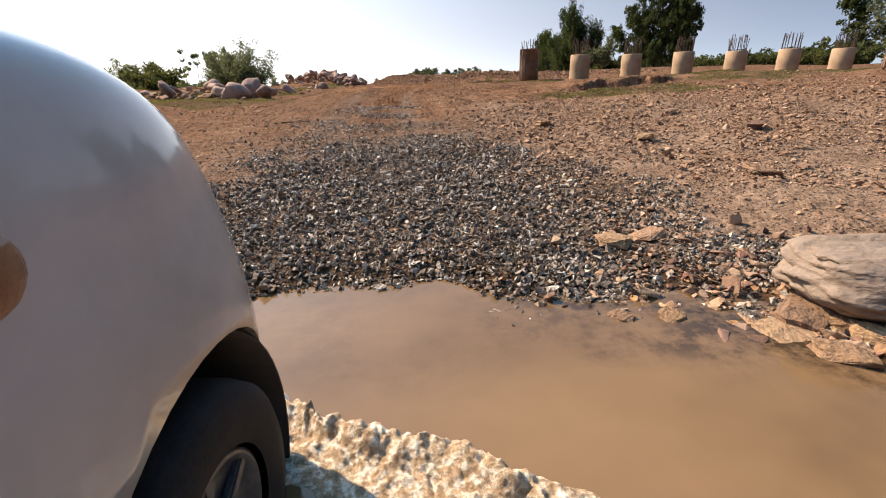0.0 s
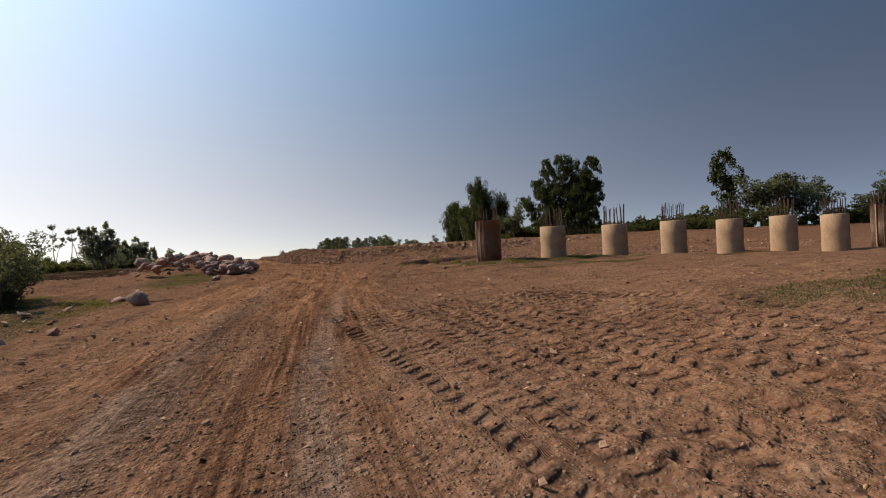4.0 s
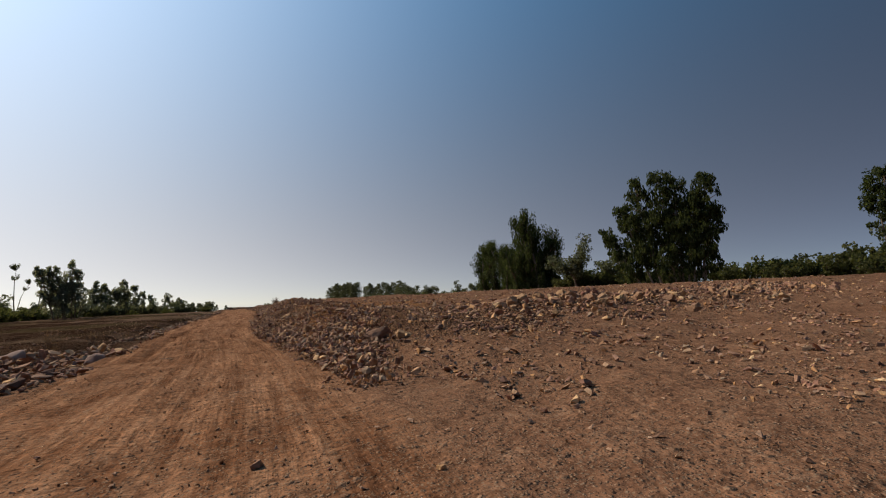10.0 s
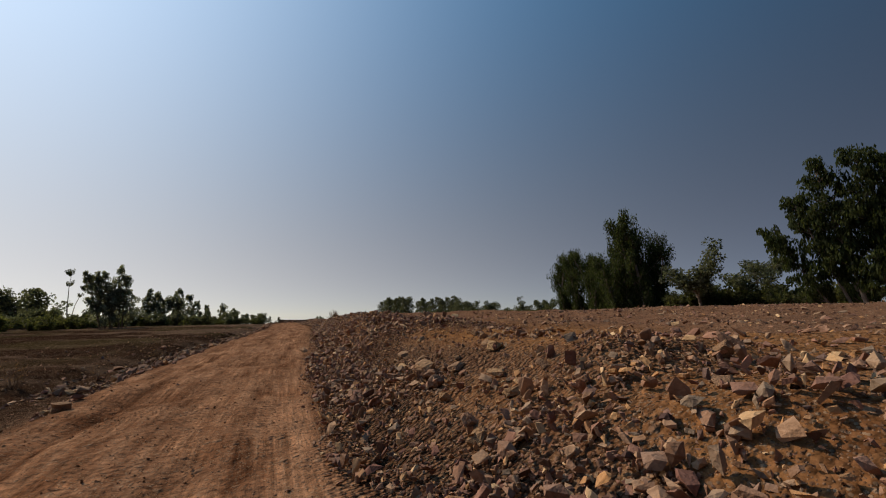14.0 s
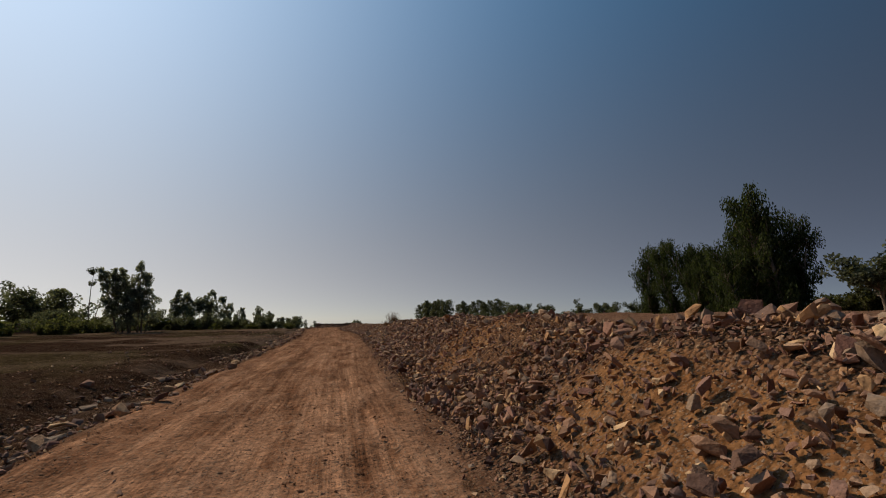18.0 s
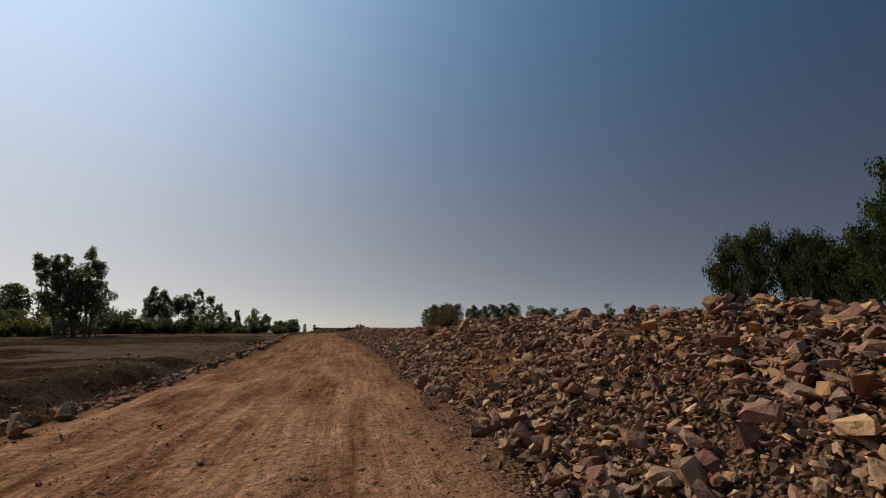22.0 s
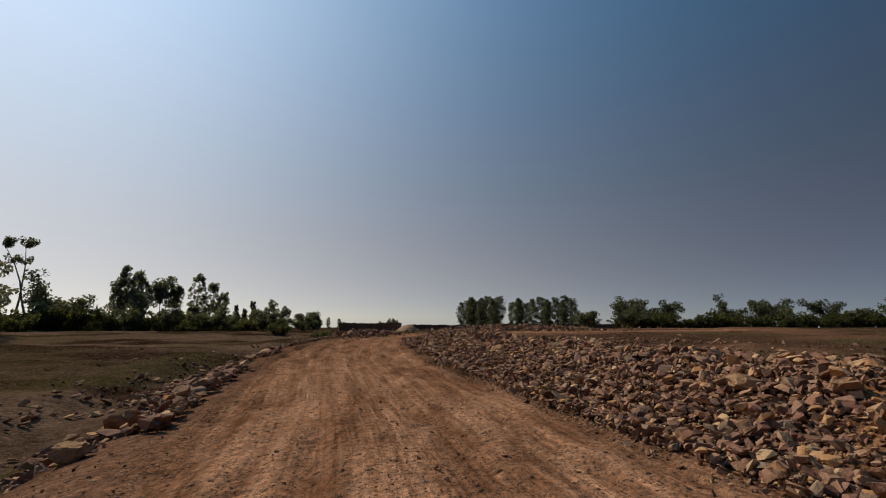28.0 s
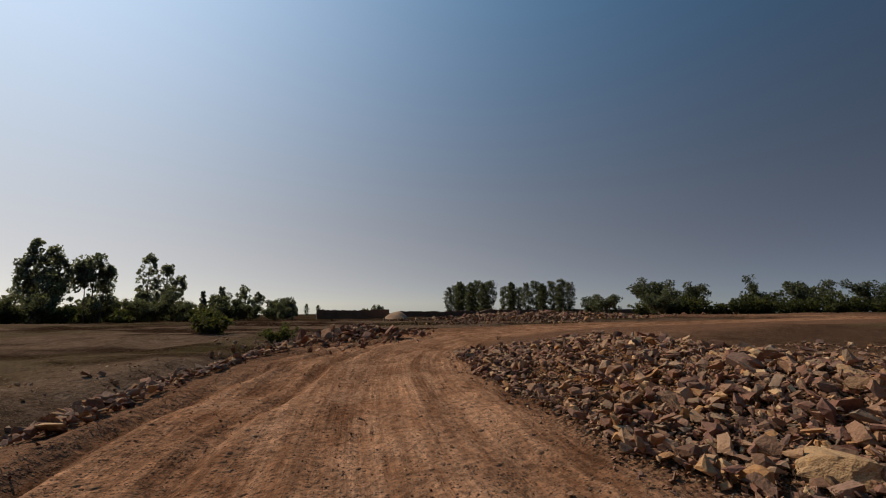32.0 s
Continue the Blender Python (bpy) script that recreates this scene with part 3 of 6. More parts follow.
put_attr("dusty", (1 - sstep(1.6, 2.6, np.abs(GU))) * (sstep(42, 75, GY) + 0.35 * sstep(112, 122, GY)) * (0.5 + 0.5 * vnoise(GX, GY * 0.3, 1.2, 56)))
put_attr("scree", sstep(-0.1, 0.5, GU - spline(GY, TOE_Y, TOE_U) + 0.5 * (vnoise(GX, GY, 1.1, 68) - 0.5)) * (1 - sstep(6.5, 9.5, GU)) * sstep(36, 40, GY) * (1 - sstep(136.4, 137.6, GY)))
put_attr("stone_dust", sstep(1.6, 3.0, GX - 0.15 * GY + 0.8 * (vnoise(GX, GY, 1.3, 57) - 0.5)) * sstep(-3.6, -2.4, GY) * (1 - sstep(2.5, 5.5, GY + 0.5 * (GX - 5))) * (0.5 + 0.5 * vnoise(GX, GY, 0.8, 58)))
put_attr("pale", sstep(3.5, 6, -GU) * sstep(48, 60, GY) * (0.45 + 0.4 * sstep(95, 108, GY) - 0.5 * sstep(120, 128, GY) + 0.75 * sstep(133, 138, GY)) * sstep(0.58 - 0.16 * sstep(95, 108, GY), 0.72 - 0.12 * sstep(95, 108, GY), 0.6 * vnoise(GX, GY * 4.0, 12.0, 66) + 0.4 * vnoise(GX, GY * 2.0, 2.2, 55)))


def ground_material():
    m, nt, b = material("dirt_ground", 0.98, 0, 0.0)
    xyz = coords(nt)
    def lane_map(name, across, along):
        a = nt.nodes.new("ShaderNodeAttribute")
        a.attribute_name = name
        mp = nt.nodes.new("ShaderNodeMapping")
        mp.inputs["Scale"].default_value = (across, along, 1.0)
        nt.links.new(a.outputs["Vector"], mp.inputs["Vector"])
        return mp.outputs[0]

    lane_fine = noise_tex(nt, 1.0, 3.0, 0.65, lane_map("lane", 17.0, 0.4))
    lane_broad = noise_tex(nt, 1.0, 3.0, 0.55, lane_map("lane", 3.2, 0.11))
    side_fine = noise_tex(nt, 1.0, 3.0, 0.65, lane_map("side_lane", 17.0, 0.5))
    worn = ramp(nt, noise_tex(nt, 0.9, 3.0, 0.6, xyz), [(0.38, (0.1, 0.1, 0.1)), (0.62, (1, 1, 1))])
    lanes = math_node(nt, "MULTIPLY", attr(nt, "lanes"), worn)
    side_lanes = math_node(nt, "MULTIPLY", attr(nt, "side_lanes"), worn)
    n_big, n_mid, n_fine = noise_tex(nt, 0.25, 6.0, 0.6, xyz), noise_tex(nt, 1.9, 10.0, 0.72, xyz), noise_tex(nt, 11.0, 4.0, 0.68, xyz)
    n_grain = noise_tex(nt, 60.0, 3.0, 0.8, xyz)
    n_streak = noise_tex(nt, 1.0, 5.0, 0.65, lane_map("lane", 7.0, 0.35))
    dirt = ramp(nt, n_mid, [(0.30, (0.13, 0.060, 0.034)), (0.44, (0.245, 0.122, 0.07)), (0.56, (0.325, 0.17, 0.098)), (0.72, (0.43, 0.265, 0.17))])
    dirt = mix(nt, math_node(nt, "MULTIPLY", n_big, 0.45), dirt, (0.28, 0.165, 0.105))
    dust = ramp(nt, n_streak, [(0.30, (0.20, 0.098, 0.053)), (0.46, (0.36, 0.19, 0.105)), (0.56, (0.44, 0.245, 0.14)), (0.72, (0.55, 0.335, 0.205))])
    dust = mix(nt, 0.22, dust, dirt)
    col = mix(nt, math_node(nt, "MULTIPLY", attr(nt, "track"), 0.85), dirt, dust)
    col = mix(nt, math_node(nt, "MULTIPLY", attr(nt, "dusty"), 0.6), col, ramp(nt, n_streak, [(0.3, (0.47, 0.245, 0.138)), (0.6, (0.76, 0.45, 0.28))]))
    worn_map = nt.nodes.new("ShaderNodeMapping")
    worn_map.inputs["Scale"].default_value = (1.1, 0.45, 1.0)
    nt.links.new(xyz, worn_map.inputs["Vector"])
    n_worn = noise_tex(nt, 1.3, 3.0, 0.6, worn_map.outputs[0])
    col = mix(nt, math_node(nt, "MULTIPLY", attr(nt, "track"), 0.9), col, mix(nt, 1.0, col, ramp(nt, n_worn, [(0.36, (0.7, 0.62, 0.57)), (0.47, (0.95, 0.91, 0.88)), (0.6, (1.14, 1.11, 1.08))]), "MULTIPLY"))
    soft_line = [(0.34, (0.62, 0.58, 0.55)), (0.47, (0.94, 0.93, 0.92)), (0.62, (1.2, 1.18, 1.15))]
    col = mix(nt, math_node(nt, "MULTIPLY", lanes, 0.6), col, mix(nt, 1.0, col, ramp(nt, lane_fine, soft_line), "MULTIPLY"))
    col = mix(nt, math_node(nt, "MULTIPLY", lanes, 0.9), col, mix(nt, 1.0, col, ramp(nt, lane_broad, [(0.38, (0.66, 0.60, 0.56)), (0.5, (0.97, 0.96, 0.95)), (0.62, (1.18, 1.17, 1.15))]), "MULTIPLY"))
    col = mix(nt, math_node(nt, "MULTIPLY", side_lanes, 0.7), col, mix(nt, 1.0, col, ramp(nt, side_fine, soft_line), "MULTIPLY"))
    field = ramp(nt, n_mid, [(0.3, (0.014, 0.008, 0.005)), (0.45, (0.036, 0.02, 0.012)), (0.58, (0.068, 0.037, 0.022)), (0.75, (0.135, 0.076, 0.045))])
    col = mix(nt, attr(nt, "field"), col, field)
    col = mix(nt, math_node(nt, "MULTIPLY", attr(nt, "pale"), 0.8), col, ramp(nt, n_mid, [(0.35, (0.17, 0.105, 0.065)), (0.65, (0.36, 0.255, 0.18))]))
    col = mix(nt, math_node(nt, "MULTIPLY", attr(nt, "ochre"), 0.85), col, ramp(nt, n_mid, [(0.35, (0.25, 0.105, 0.034)), (0.65, (0.50, 0.24, 0.082))]))
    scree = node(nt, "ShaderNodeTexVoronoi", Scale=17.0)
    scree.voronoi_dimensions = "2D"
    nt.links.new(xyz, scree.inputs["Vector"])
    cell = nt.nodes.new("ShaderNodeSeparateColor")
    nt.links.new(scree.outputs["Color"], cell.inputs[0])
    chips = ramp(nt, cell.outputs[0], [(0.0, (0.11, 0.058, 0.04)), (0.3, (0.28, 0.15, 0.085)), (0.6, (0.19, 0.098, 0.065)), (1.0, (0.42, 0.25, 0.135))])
    # crevice shade between the chips, painted as darker cell edges
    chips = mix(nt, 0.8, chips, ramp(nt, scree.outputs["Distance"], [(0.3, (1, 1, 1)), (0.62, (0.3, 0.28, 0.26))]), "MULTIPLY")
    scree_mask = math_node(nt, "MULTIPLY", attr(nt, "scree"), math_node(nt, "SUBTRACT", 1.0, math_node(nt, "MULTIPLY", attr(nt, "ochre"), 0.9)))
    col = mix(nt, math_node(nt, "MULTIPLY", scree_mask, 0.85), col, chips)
    col = mix(nt, math_node(nt, "MULTIPLY", attr(nt, "stone_dust"), 0.7), col, ramp(nt, n_mid, [(0.35, (0.33, 0.222, 0.155)), (0.65, (0.49, 0.365, 0.27))]))
    grey = ramp(nt, n_fine, [(0.35, (0.125, 0.094, 0.078)), (0.65, (0.29, 0.226, 0.188))])
    col = mix(nt, math_node(nt, "MULTIPLY", attr(nt, "greytrack"), 0.8), col, grey)
    col = mix(nt, attr(nt, "gravel"), col, ramp(nt, n_fine, [(0.3, (0.05, 0.036, 0.028)), (0.7, (0.21, 0.15, 0.115))]))
    gr = ramp(nt, n_fine, [(0.3, (0.055, 0.05, 0.02)), (0.6, (0.115, 0.096, 0.038)), (0.8, (0.20, 0.15, 0.066))])
    gmask = math_node(nt, "MULTIPLY", attr(nt, "grass"), ramp(nt, n_mid, [(0.36, (0.25, 0.25, 0.25)), (0.55, (1, 1, 1))]))
    col = mix(nt, gmask, col, gr)
    col = mix(nt, 0.8, col, ramp(nt, n_fine, [(0.30, (0.32, 0.30, 0.28)), (0.47, (0.92, 0.92, 0.92)), (0.68, (1.45, 1.42, 1.36))]), "MULTIPLY")
    col = mix(nt, 0.5, col, ramp(nt, n_grain, [(0.35, (0.6, 0.6, 0.6)), (0.6, (1.1, 1.1, 1.1))]), "MULTIPLY")
    stony = attr(nt, "stony")
    layers = []
    for size, dens, low, high in ((9.0, 0.16, (0.16, 0.088, 0.058), (0.43, 0.27, 0.17)), (24.0, 0.6, (0.11, 0.062, 0.042), (0.46, 0.29, 0.18)), (55.0, 0.75, (0.10, 0.055, 0.036), (0.48, 0.30, 0.19))):
        cells = node(nt, "ShaderNodeTexVoronoi", Scale=size)
        cells.voronoi_dimensions = "2D"
        nt.links.new(xyz, cells.inputs["Vector"])
        rgb = nt.nodes.new("ShaderNodeSeparateColor")
        nt.links.new(cells.outputs["Color"], rgb.inputs[0])
        there = math_node(nt, "LESS_THAN", rgb.outputs[0], math_node(nt, "MULTIPLY", stony, dens))
        dome = math_node(nt, "MULTIPLY", math_node(nt, "MAXIMUM", math_node(nt, "SUBTRACT", math_node(nt, "ADD", 0.26, math_node(nt, "MULTIPLY", rgb.outputs[2], 0.2)), cells.outputs["Distance"]), 0.0), there)
        shown = math_node(nt, "MINIMUM", math_node(nt, "MULTIPLY", dome, 14.0), 1.0)
        col = mix(nt, math_node(nt, "MULTIPLY", shown, 0.8), col, ramp(nt, rgb.outputs[1], [(0.0, low), (0.6, tuple((p + q) / 2 for p, q in zip(low, high))), (1.0, high)]))
        layers.append(math_node(nt, "MULTIPLY", dome, 7.0 / size))
    vor = node(nt, "ShaderNodeTexVoronoi", Scale=24.0)
    vor.voronoi_dimensions = "2D"
    nt.links.new(xyz, vor.inputs["Vector"])
    peb = math_node(nt, "LESS_THAN", vor.outputs["Distance"], 0.24)
    peb = math_node(nt, "MULTIPLY", peb, math_node(nt, "GREATER_THAN", noise_tex(nt, 4.0, 4.0, 0.6, xyz), 0.46))
    col = mix(nt, math_node(nt, "MULTIPLY", peb, 0.6), col, ramp(nt, noise_tex(nt, 13.0, 1.0, 0.5, xyz), [(0.35, (0.15, 0.10, 0.07)), (0.65, (0.44, 0.32, 0.21))]))
    col = mix(nt, attr(nt, "damp"), col, mix(nt, 1.0, col, ramp(nt, lane_fine, [(0.36, (0.36, 0.31, 0.28)), (0.5, (0.62, 0.55, 0.51)), (0.62, (0.9, 0.84, 0.8))]), "MULTIPLY"))
    # rut floors: dark soil, with the shade of the rut painted in
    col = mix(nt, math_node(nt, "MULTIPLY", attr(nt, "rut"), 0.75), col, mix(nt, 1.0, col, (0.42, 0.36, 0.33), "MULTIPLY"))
    col = mix(nt, math_node(nt, "MULTIPLY", attr(nt, "scab"), 0.6), col, mix(nt, 1.0, col, ramp(nt, n_mid, [(0.38, (0.42, 0.37, 0.34)), (0.6, (0.85, 0.81, 0.78))]), "MULTIPLY"))
    col = mix(nt, math_node(nt, "MULTIPLY", lanes, 0.55), col, mix(nt, 1.0, col, ramp(nt, lane_fine, soft_line), "MULTIPLY"))
    col = mix(nt, math_node(nt, "MULTIPLY", lanes, 0.4), col, mix(nt, 1.0, col, ramp(nt, lane_broad, [(0.38, (0.76, 0.7, 0.66)), (0.5, (0.98, 0.97, 0.96)), (0.62, (1.15, 1.14, 1.12))]), "MULTIPLY"))
    col = mix(nt, math_node(nt, "MULTIPLY", attr(nt, "wet"), 0.75), col, (0.06, 0.034, 0.019))
    col = mix(nt, 1.0, col, (0.655, 0.65, 0.645), "MULTIPLY")
    nt.links.new(col, b.inputs["Base Color"])
    nt.links.new(math_node(nt, "SUBTRACT", 0.95, math_node(nt, "MULTIPLY", attr(nt, "wet"), 0.6)), b.inputs["Roughness"])
    h = math_node(nt, "ADD", math_node(nt, "MULTIPLY", noise_tex(nt, 3.6, 2.0, 0.5, xyz), math_node(nt, "SUBTRACT", 0.5, math_node(nt, "MULTIPLY", lanes, 0.3))), math_node(nt, "MULTIPLY", noise_tex(nt, 12.0, 2.0, 0.55, xyz), 0.34))
    h = math_node(nt, "ADD", h, math_node(nt, "MULTIPLY", peb, 0.3))
    h = math_node(nt, "ADD", h, math_node(nt, "MULTIPLY", math_node(nt, "MULTIPLY", n_streak, attr(nt, "track")), 0.16))
    h = math_node(nt, "SUBTRACT", h, math_node(nt, "MULTIPLY", math_node(nt, "MULTIPLY", scree.outputs["Distance"], scree_mask), 0.9))
    h = math_node(nt, "ADD", h, math_node(nt, "MULTIPLY", math_node(nt, "MULTIPLY", lane_fine, lanes), 0.16))
    h = math_node(nt, "ADD", h, math_node(nt, "MULTIPLY", math_node(nt, "MULTIPLY", side_fine, side_lanes), 0.24))
    for layer in layers:
        h = math_node(nt, "ADD", h, layer)
    scratch_map = nt.nodes.new("ShaderNodeMapping")
    scratch_map.inputs["Rotation"].default_value = (0, 0, radians(-68))
    scratch_map.inputs["Scale"].default_value = (9.0, 0.5, 1.0)
    nt.links.new(xyz, scratch_map.inputs["Vector"])
    n_scratch = noise_tex(nt, 1.0, 4.0, 0.6, scratch_map.outputs[0])
    h = math_node(nt, "ADD", h, math_node(nt, "MULTIPLY", math_node(nt, "MULTIPLY", n_scratch, math_node(nt, "SUBTRACT", 1.0, attr(nt, "track"))), 0.1))
    lug = math_node(nt, "SINE", math_node(nt, "MULTIPLY", attr(nt, "phase"), 2 * math.pi / LUG))
    lug = math_node(nt, "MULTIPLY", math_node(nt, "TANH", math_node(nt, "MULTIPLY", lug, 3.0)), attr(nt, "tread"))
    h = math_node(nt, "ADD", h, math_node(nt, "MULTIPLY", lug, 0.1))
    bump(nt, b, h, 1.0, 0.11)
    return m


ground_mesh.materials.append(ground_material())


# ---- stones ----
rng = np.random.default_rng(7)


def stone_shape(seed, count=11, squash=(1, 0.8, 0.6), rounding=0.0, power=1.0):
    """A broken stone: the hull of random points, as arrays of corners and triangles."""
    r = np.random.default_rng(seed)
    p = r.normal(size=(count, 3))
    p /= np.linalg.norm(p, axis=1)[:, None]
    p *= r.uniform(0.72, 1.0, (count, 1)) ** power
    if not rounding:
        p = np.sign(p) * np.abs(p) ** 0.6
    p *= np.array(squash)
    bm = bmesh.new()
    for q in p:
        bm.verts.new(q)
    bmesh.ops.convex_hull(bm, input=bm.verts)
    bmesh.ops.delete(bm, geom=[v for v in bm.verts if not v.link_faces], context="VERTS")
    if rounding:
        bmesh.ops.subdivide_edges(bm, edges=bm.edges[:], cuts=1, use_grid_fill=True, smooth=rounding)
    elif count > 14:
        # broken faces: split the hull and push the new corners about, in steps along the bedding
        for amount in (0.09, 0.05):
            bmesh.ops.subdivide_edges(bm, edges=bm.edges[:], cuts=1, use_grid_fill=True)
            for w in bm.verts:
                w.co *= 1 + r.uniform(-amount, amount * 0.5)
                w.co.x += amount * math.copysign(0.5, math.sin(11 * w.co.z + seed)) * (0.5 + w.co.x)
    bmesh.ops.triangulate(bm, faces=bm.faces[:])
    bm.verts.index_update()
    v = np.array([w.co for w in bm.verts], dtype=np.float32)
    f = np.array([[w.index for w in t.verts] for t in bm.faces], dtype=np.int32)
    bm.free()
    v /= np.abs(v).max()
    return v, f


SHARP = [stone_shape(100 + k, 10 + k % 4, (1, 0.6 + 0.1 * (k % 3), 0.26 + 0.08 * (k % 4))) for k in range(14)]
CHIP = [stone_shape(160 + k, 7, (1, 0.75, 0.42)) for k in range(6)]
BIG = [stone_shape(200 + k, 15 + k % 3, (1, 0.8, 0.55 + 0.06 * (k % 3))) for k in range(9)]


def boulder_shape(seed):
    """A weathered block: flat sides, rounded edges, a little pitted."""
    r = np.random.default_rng(seed)
    bm = bmesh.new()
    bmesh.ops.create_icosphere(bm, subdivisions=3, radius=1.0)
    planes = [(Vector(r.normal(size=3)).normalized(), r.uniform(0.46, 0.74)) for _ in range(17)]
    for w in bm.verts:
        d = w.co.normalized()
        k = 1.0
        for n_, cut in planes:
            q = d.dot(n_)
            if q > 0.05:
                k = min(k, cut / q)
        w.co = d * k * (1 + 0.035 * math.sin(7 * d.x + seed) * math.sin(6 * d.y) + r.uniform(-0.012, 0.012))
        w.co.y *= 0.8
        w.co.z *= 0.72
    v = np.array([w.co for w in bm.verts], dtype=np.float32)
    f = np.array([[w.index for w in t.verts] for t in bm.faces], dtype=np.int32)
    bm.free()
    return v / np.abs(v).max(), f


def bedded_shape(seed):
    """A long block of bedded stone: ledges along the layers, broken corners."""
    bm = bmesh.new()
    bmesh.ops.create_icosphere(bm, subdivisions=5, radius=1.0)
    v = np.array([w.co for w in bm.verts])
    f = np.array([[w.index for w in t.verts] for t in bm.faces], dtype=np.int32)
    bm.free()
    v /= (np.abs(v) ** 3.2).sum(1, keepdims=True) ** (1 / 3.2)
    x, y, z = v.T
    warp = vnoise(x * 2 + 5, y * 2 + z, 0.6, seed) - 0.5
    layer = (z + 0.16 * x + 0.22 * warp) * 3.1
    step = layer - np.floor(layer)
    out = 1 - 0.14 * vnoise(np.floor(layer) * 3.7 + x * 1.6, y * 1.6, 0.8, seed + 1) - 0.05 * step ** 3
    out *= 1 - 0.16 * vnoise(x + z * 0.5, y, 0.5, seed + 2) - 0.04 * vnoise(x + z, y - z, 0.12, seed + 3)
    shape = np.stack([x * out, y * out * 0.62, z * (0.86 - 0.22 * vnoise(x, y, 0.55, seed + 4) - 0.10 * (vnoise(x, y, 0.3, seed + 5) > 0.55)) * 0.74], -1)
    return (shape / np.abs(shape).max()).astype(np.float32), f


ROUND = [boulder_shape(300 + k) for k in range(9)]


def turns(n, tilt=1.0):
    """Random rotation matrices; tilt 0 keeps them lying flat."""
    a, b, c = rng.uniform(0, 2 * math.pi, n), rng.normal(0, tilt, n), rng.normal(0, tilt, n)
    ca, sa, cb, sb, cc, sc = np.cos(a), np.sin(a), np.cos(b), np.sin(b), np.cos(c), np.sin(c)
    o, z = np.ones(n), np.zeros(n)
    Z = np.stack([ca, -sa, z, sa, ca, z, z, z, o], 1).reshape(n, 3, 3)
    Y = np.stack([cb, z, sb, z, o, z, -sb, z, cb], 1).reshape(n, 3, 3)
    X = np.stack([o, z, z, z, cc, -sc, z, sc, cc], 1).reshape(n, 3, 3)
    return Z @ Y @ X


def adopt(ob, parent):
    """Makes ob a part of a thing without moving it."""
    ob.parent = parent
    ob.matrix_parent_inverse = parent.matrix_basis.inverted()


def heap(name, xs, ys, sizes, shapes, mat, parent=None, tilt=0.7, sink=0.25, lift=0.0):
    """Many loose stones joined into one mesh that lies on the ground."""
    n = len(xs)
    zs = land(xs, ys) + sizes * (0.5 - sink) + lift
    R = turns(n, tilt)
    V, F, off = [], [], 0
    pick = rng.integers(0, len(shapes), n)
    for k, (v, f) in enumerate(shapes):
        m = np.where(pick == k)[0]
        if not len(m):
            continue
        w = np.einsum("nij,vj->nvi", R[m], v) * (sizes[m, None, None] * 0.5)
        w += np.stack([xs[m], ys[m], zs[m]], 1)[:, None, :]
        V.append(w.reshape(-1, 3))
        F.append((f[None] + (np.arange(len(m)) * len(v))[:, None, None]).reshape(-1, 3) + off)
        off += len(m) * len(v)
    me = mesh_of(name, np.concatenate(V), np.concatenate(F), mat)
    ob = new(name, me)
    ob["kind"] = "stuff"
    if parent:
        adopt(ob, parent)
    return ob


def stone_meshes(name, shapes, mat, smooth=False):
    return [mesh_of(name, v, f, mat, smooth) for v, f in shapes]


def empty(name, label, category, at=(0, 0, 0), group="", kind=""):
    e = new(name)
    e.empty_display_size = 0.2
    e.matrix_basis = pose(*at)
    return tagged(e, label, category, group, kind)


# bank of quarried rubble along the track
N = 230000
by = rng.uniform(35.2, 147, N)
bu = spline(by, TOE_Y, TOE_U) - 0.18 + 0.3 * vnoise(by, by * 0, 1.1, 74) + np.abs(rng.normal(0, 0.14, N)) + 0.25 * vnoise(by, by * 0, 4.0, 73) + 4.7 * rng.uniform(0, 1, N) ** 1.2
bx = road_x(by) + bu
bank_h = spline(by, BANK_Y, BANK_H)
earthy = vnoise(bx, by, 3.2, 77)
sandy = np.maximum(sstep(2.9, 3.6, bu + 0.6 * (vnoise(bx, by, 1.2, 76) - 0.5)) * sstep(46, 49, by) * (1 - sstep(53, 56, by)), sstep(0.35, 0.6, vnoise(bx, by, 2.2, 75) - 0.2 * sstep(5.2, 5.8, bu)) * sstep(3.3, 3.9, bu) * (1 - sstep(5.3, 6.2, bu)) * sstep(63, 66, by) * (1 - sstep(73, 77, by)))
keep = (rng.uniform(0, 1, N) < 1 - np.where(by < 60, 0.86, 0.4) * sandy) & (rng.uniform(0, 1, N) < np.where(earthy > 0.66 - 0.05 * sstep(55, 60, by) * (1 - sstep(80, 86, by)), 0.38, 1.0)) & (bu < 2.4 + rng.uniform(0.2, 1.2, N) + (3.4 - 2.2 * (1 - sstep(40, 48, by)) * rng.uniform(0, 1, N)) * np.clip(bank_h, 0.1, 1) * (0.55 + 0.9 * vnoise(bx, by, 1.7, 79))) & (rng.uniform(0, 1, N) < sstep(-0.1, 0.5, bank_h) + 0.1)
keep &= by < 137.3 - 0.35 * np.abs(bu - 3.6) + rng.normal(0, 0.25, N)
keep &= bu < np.interp(by, [35, 37.4, 39.3, 42, 44, 48], [2.8, 3.2, 3.7, 4.5, 5.1, 6.4]) + np.abs(rng.normal(0, 0.25, N))
bx, by, bu, sandy = bx[keep], by[keep], bu[keep], sandy[keep]
bs = np.clip((0.047 + 0.013 * (1 - sstep(45, 48, by)) + 0.007 * sstep(54, 57, by) + 0.008 * sstep(0.5, 0.8, vnoise(bx, by, 5.0, 78)) * sstep(82, 90, by)) * np.exp(rng.normal(0, 0.55, len(bx))) * (1 - 0.35 * sandy), 0.026, np.where(by < 56, 0.17, np.where(by < 100, 0.25, 0.19)))
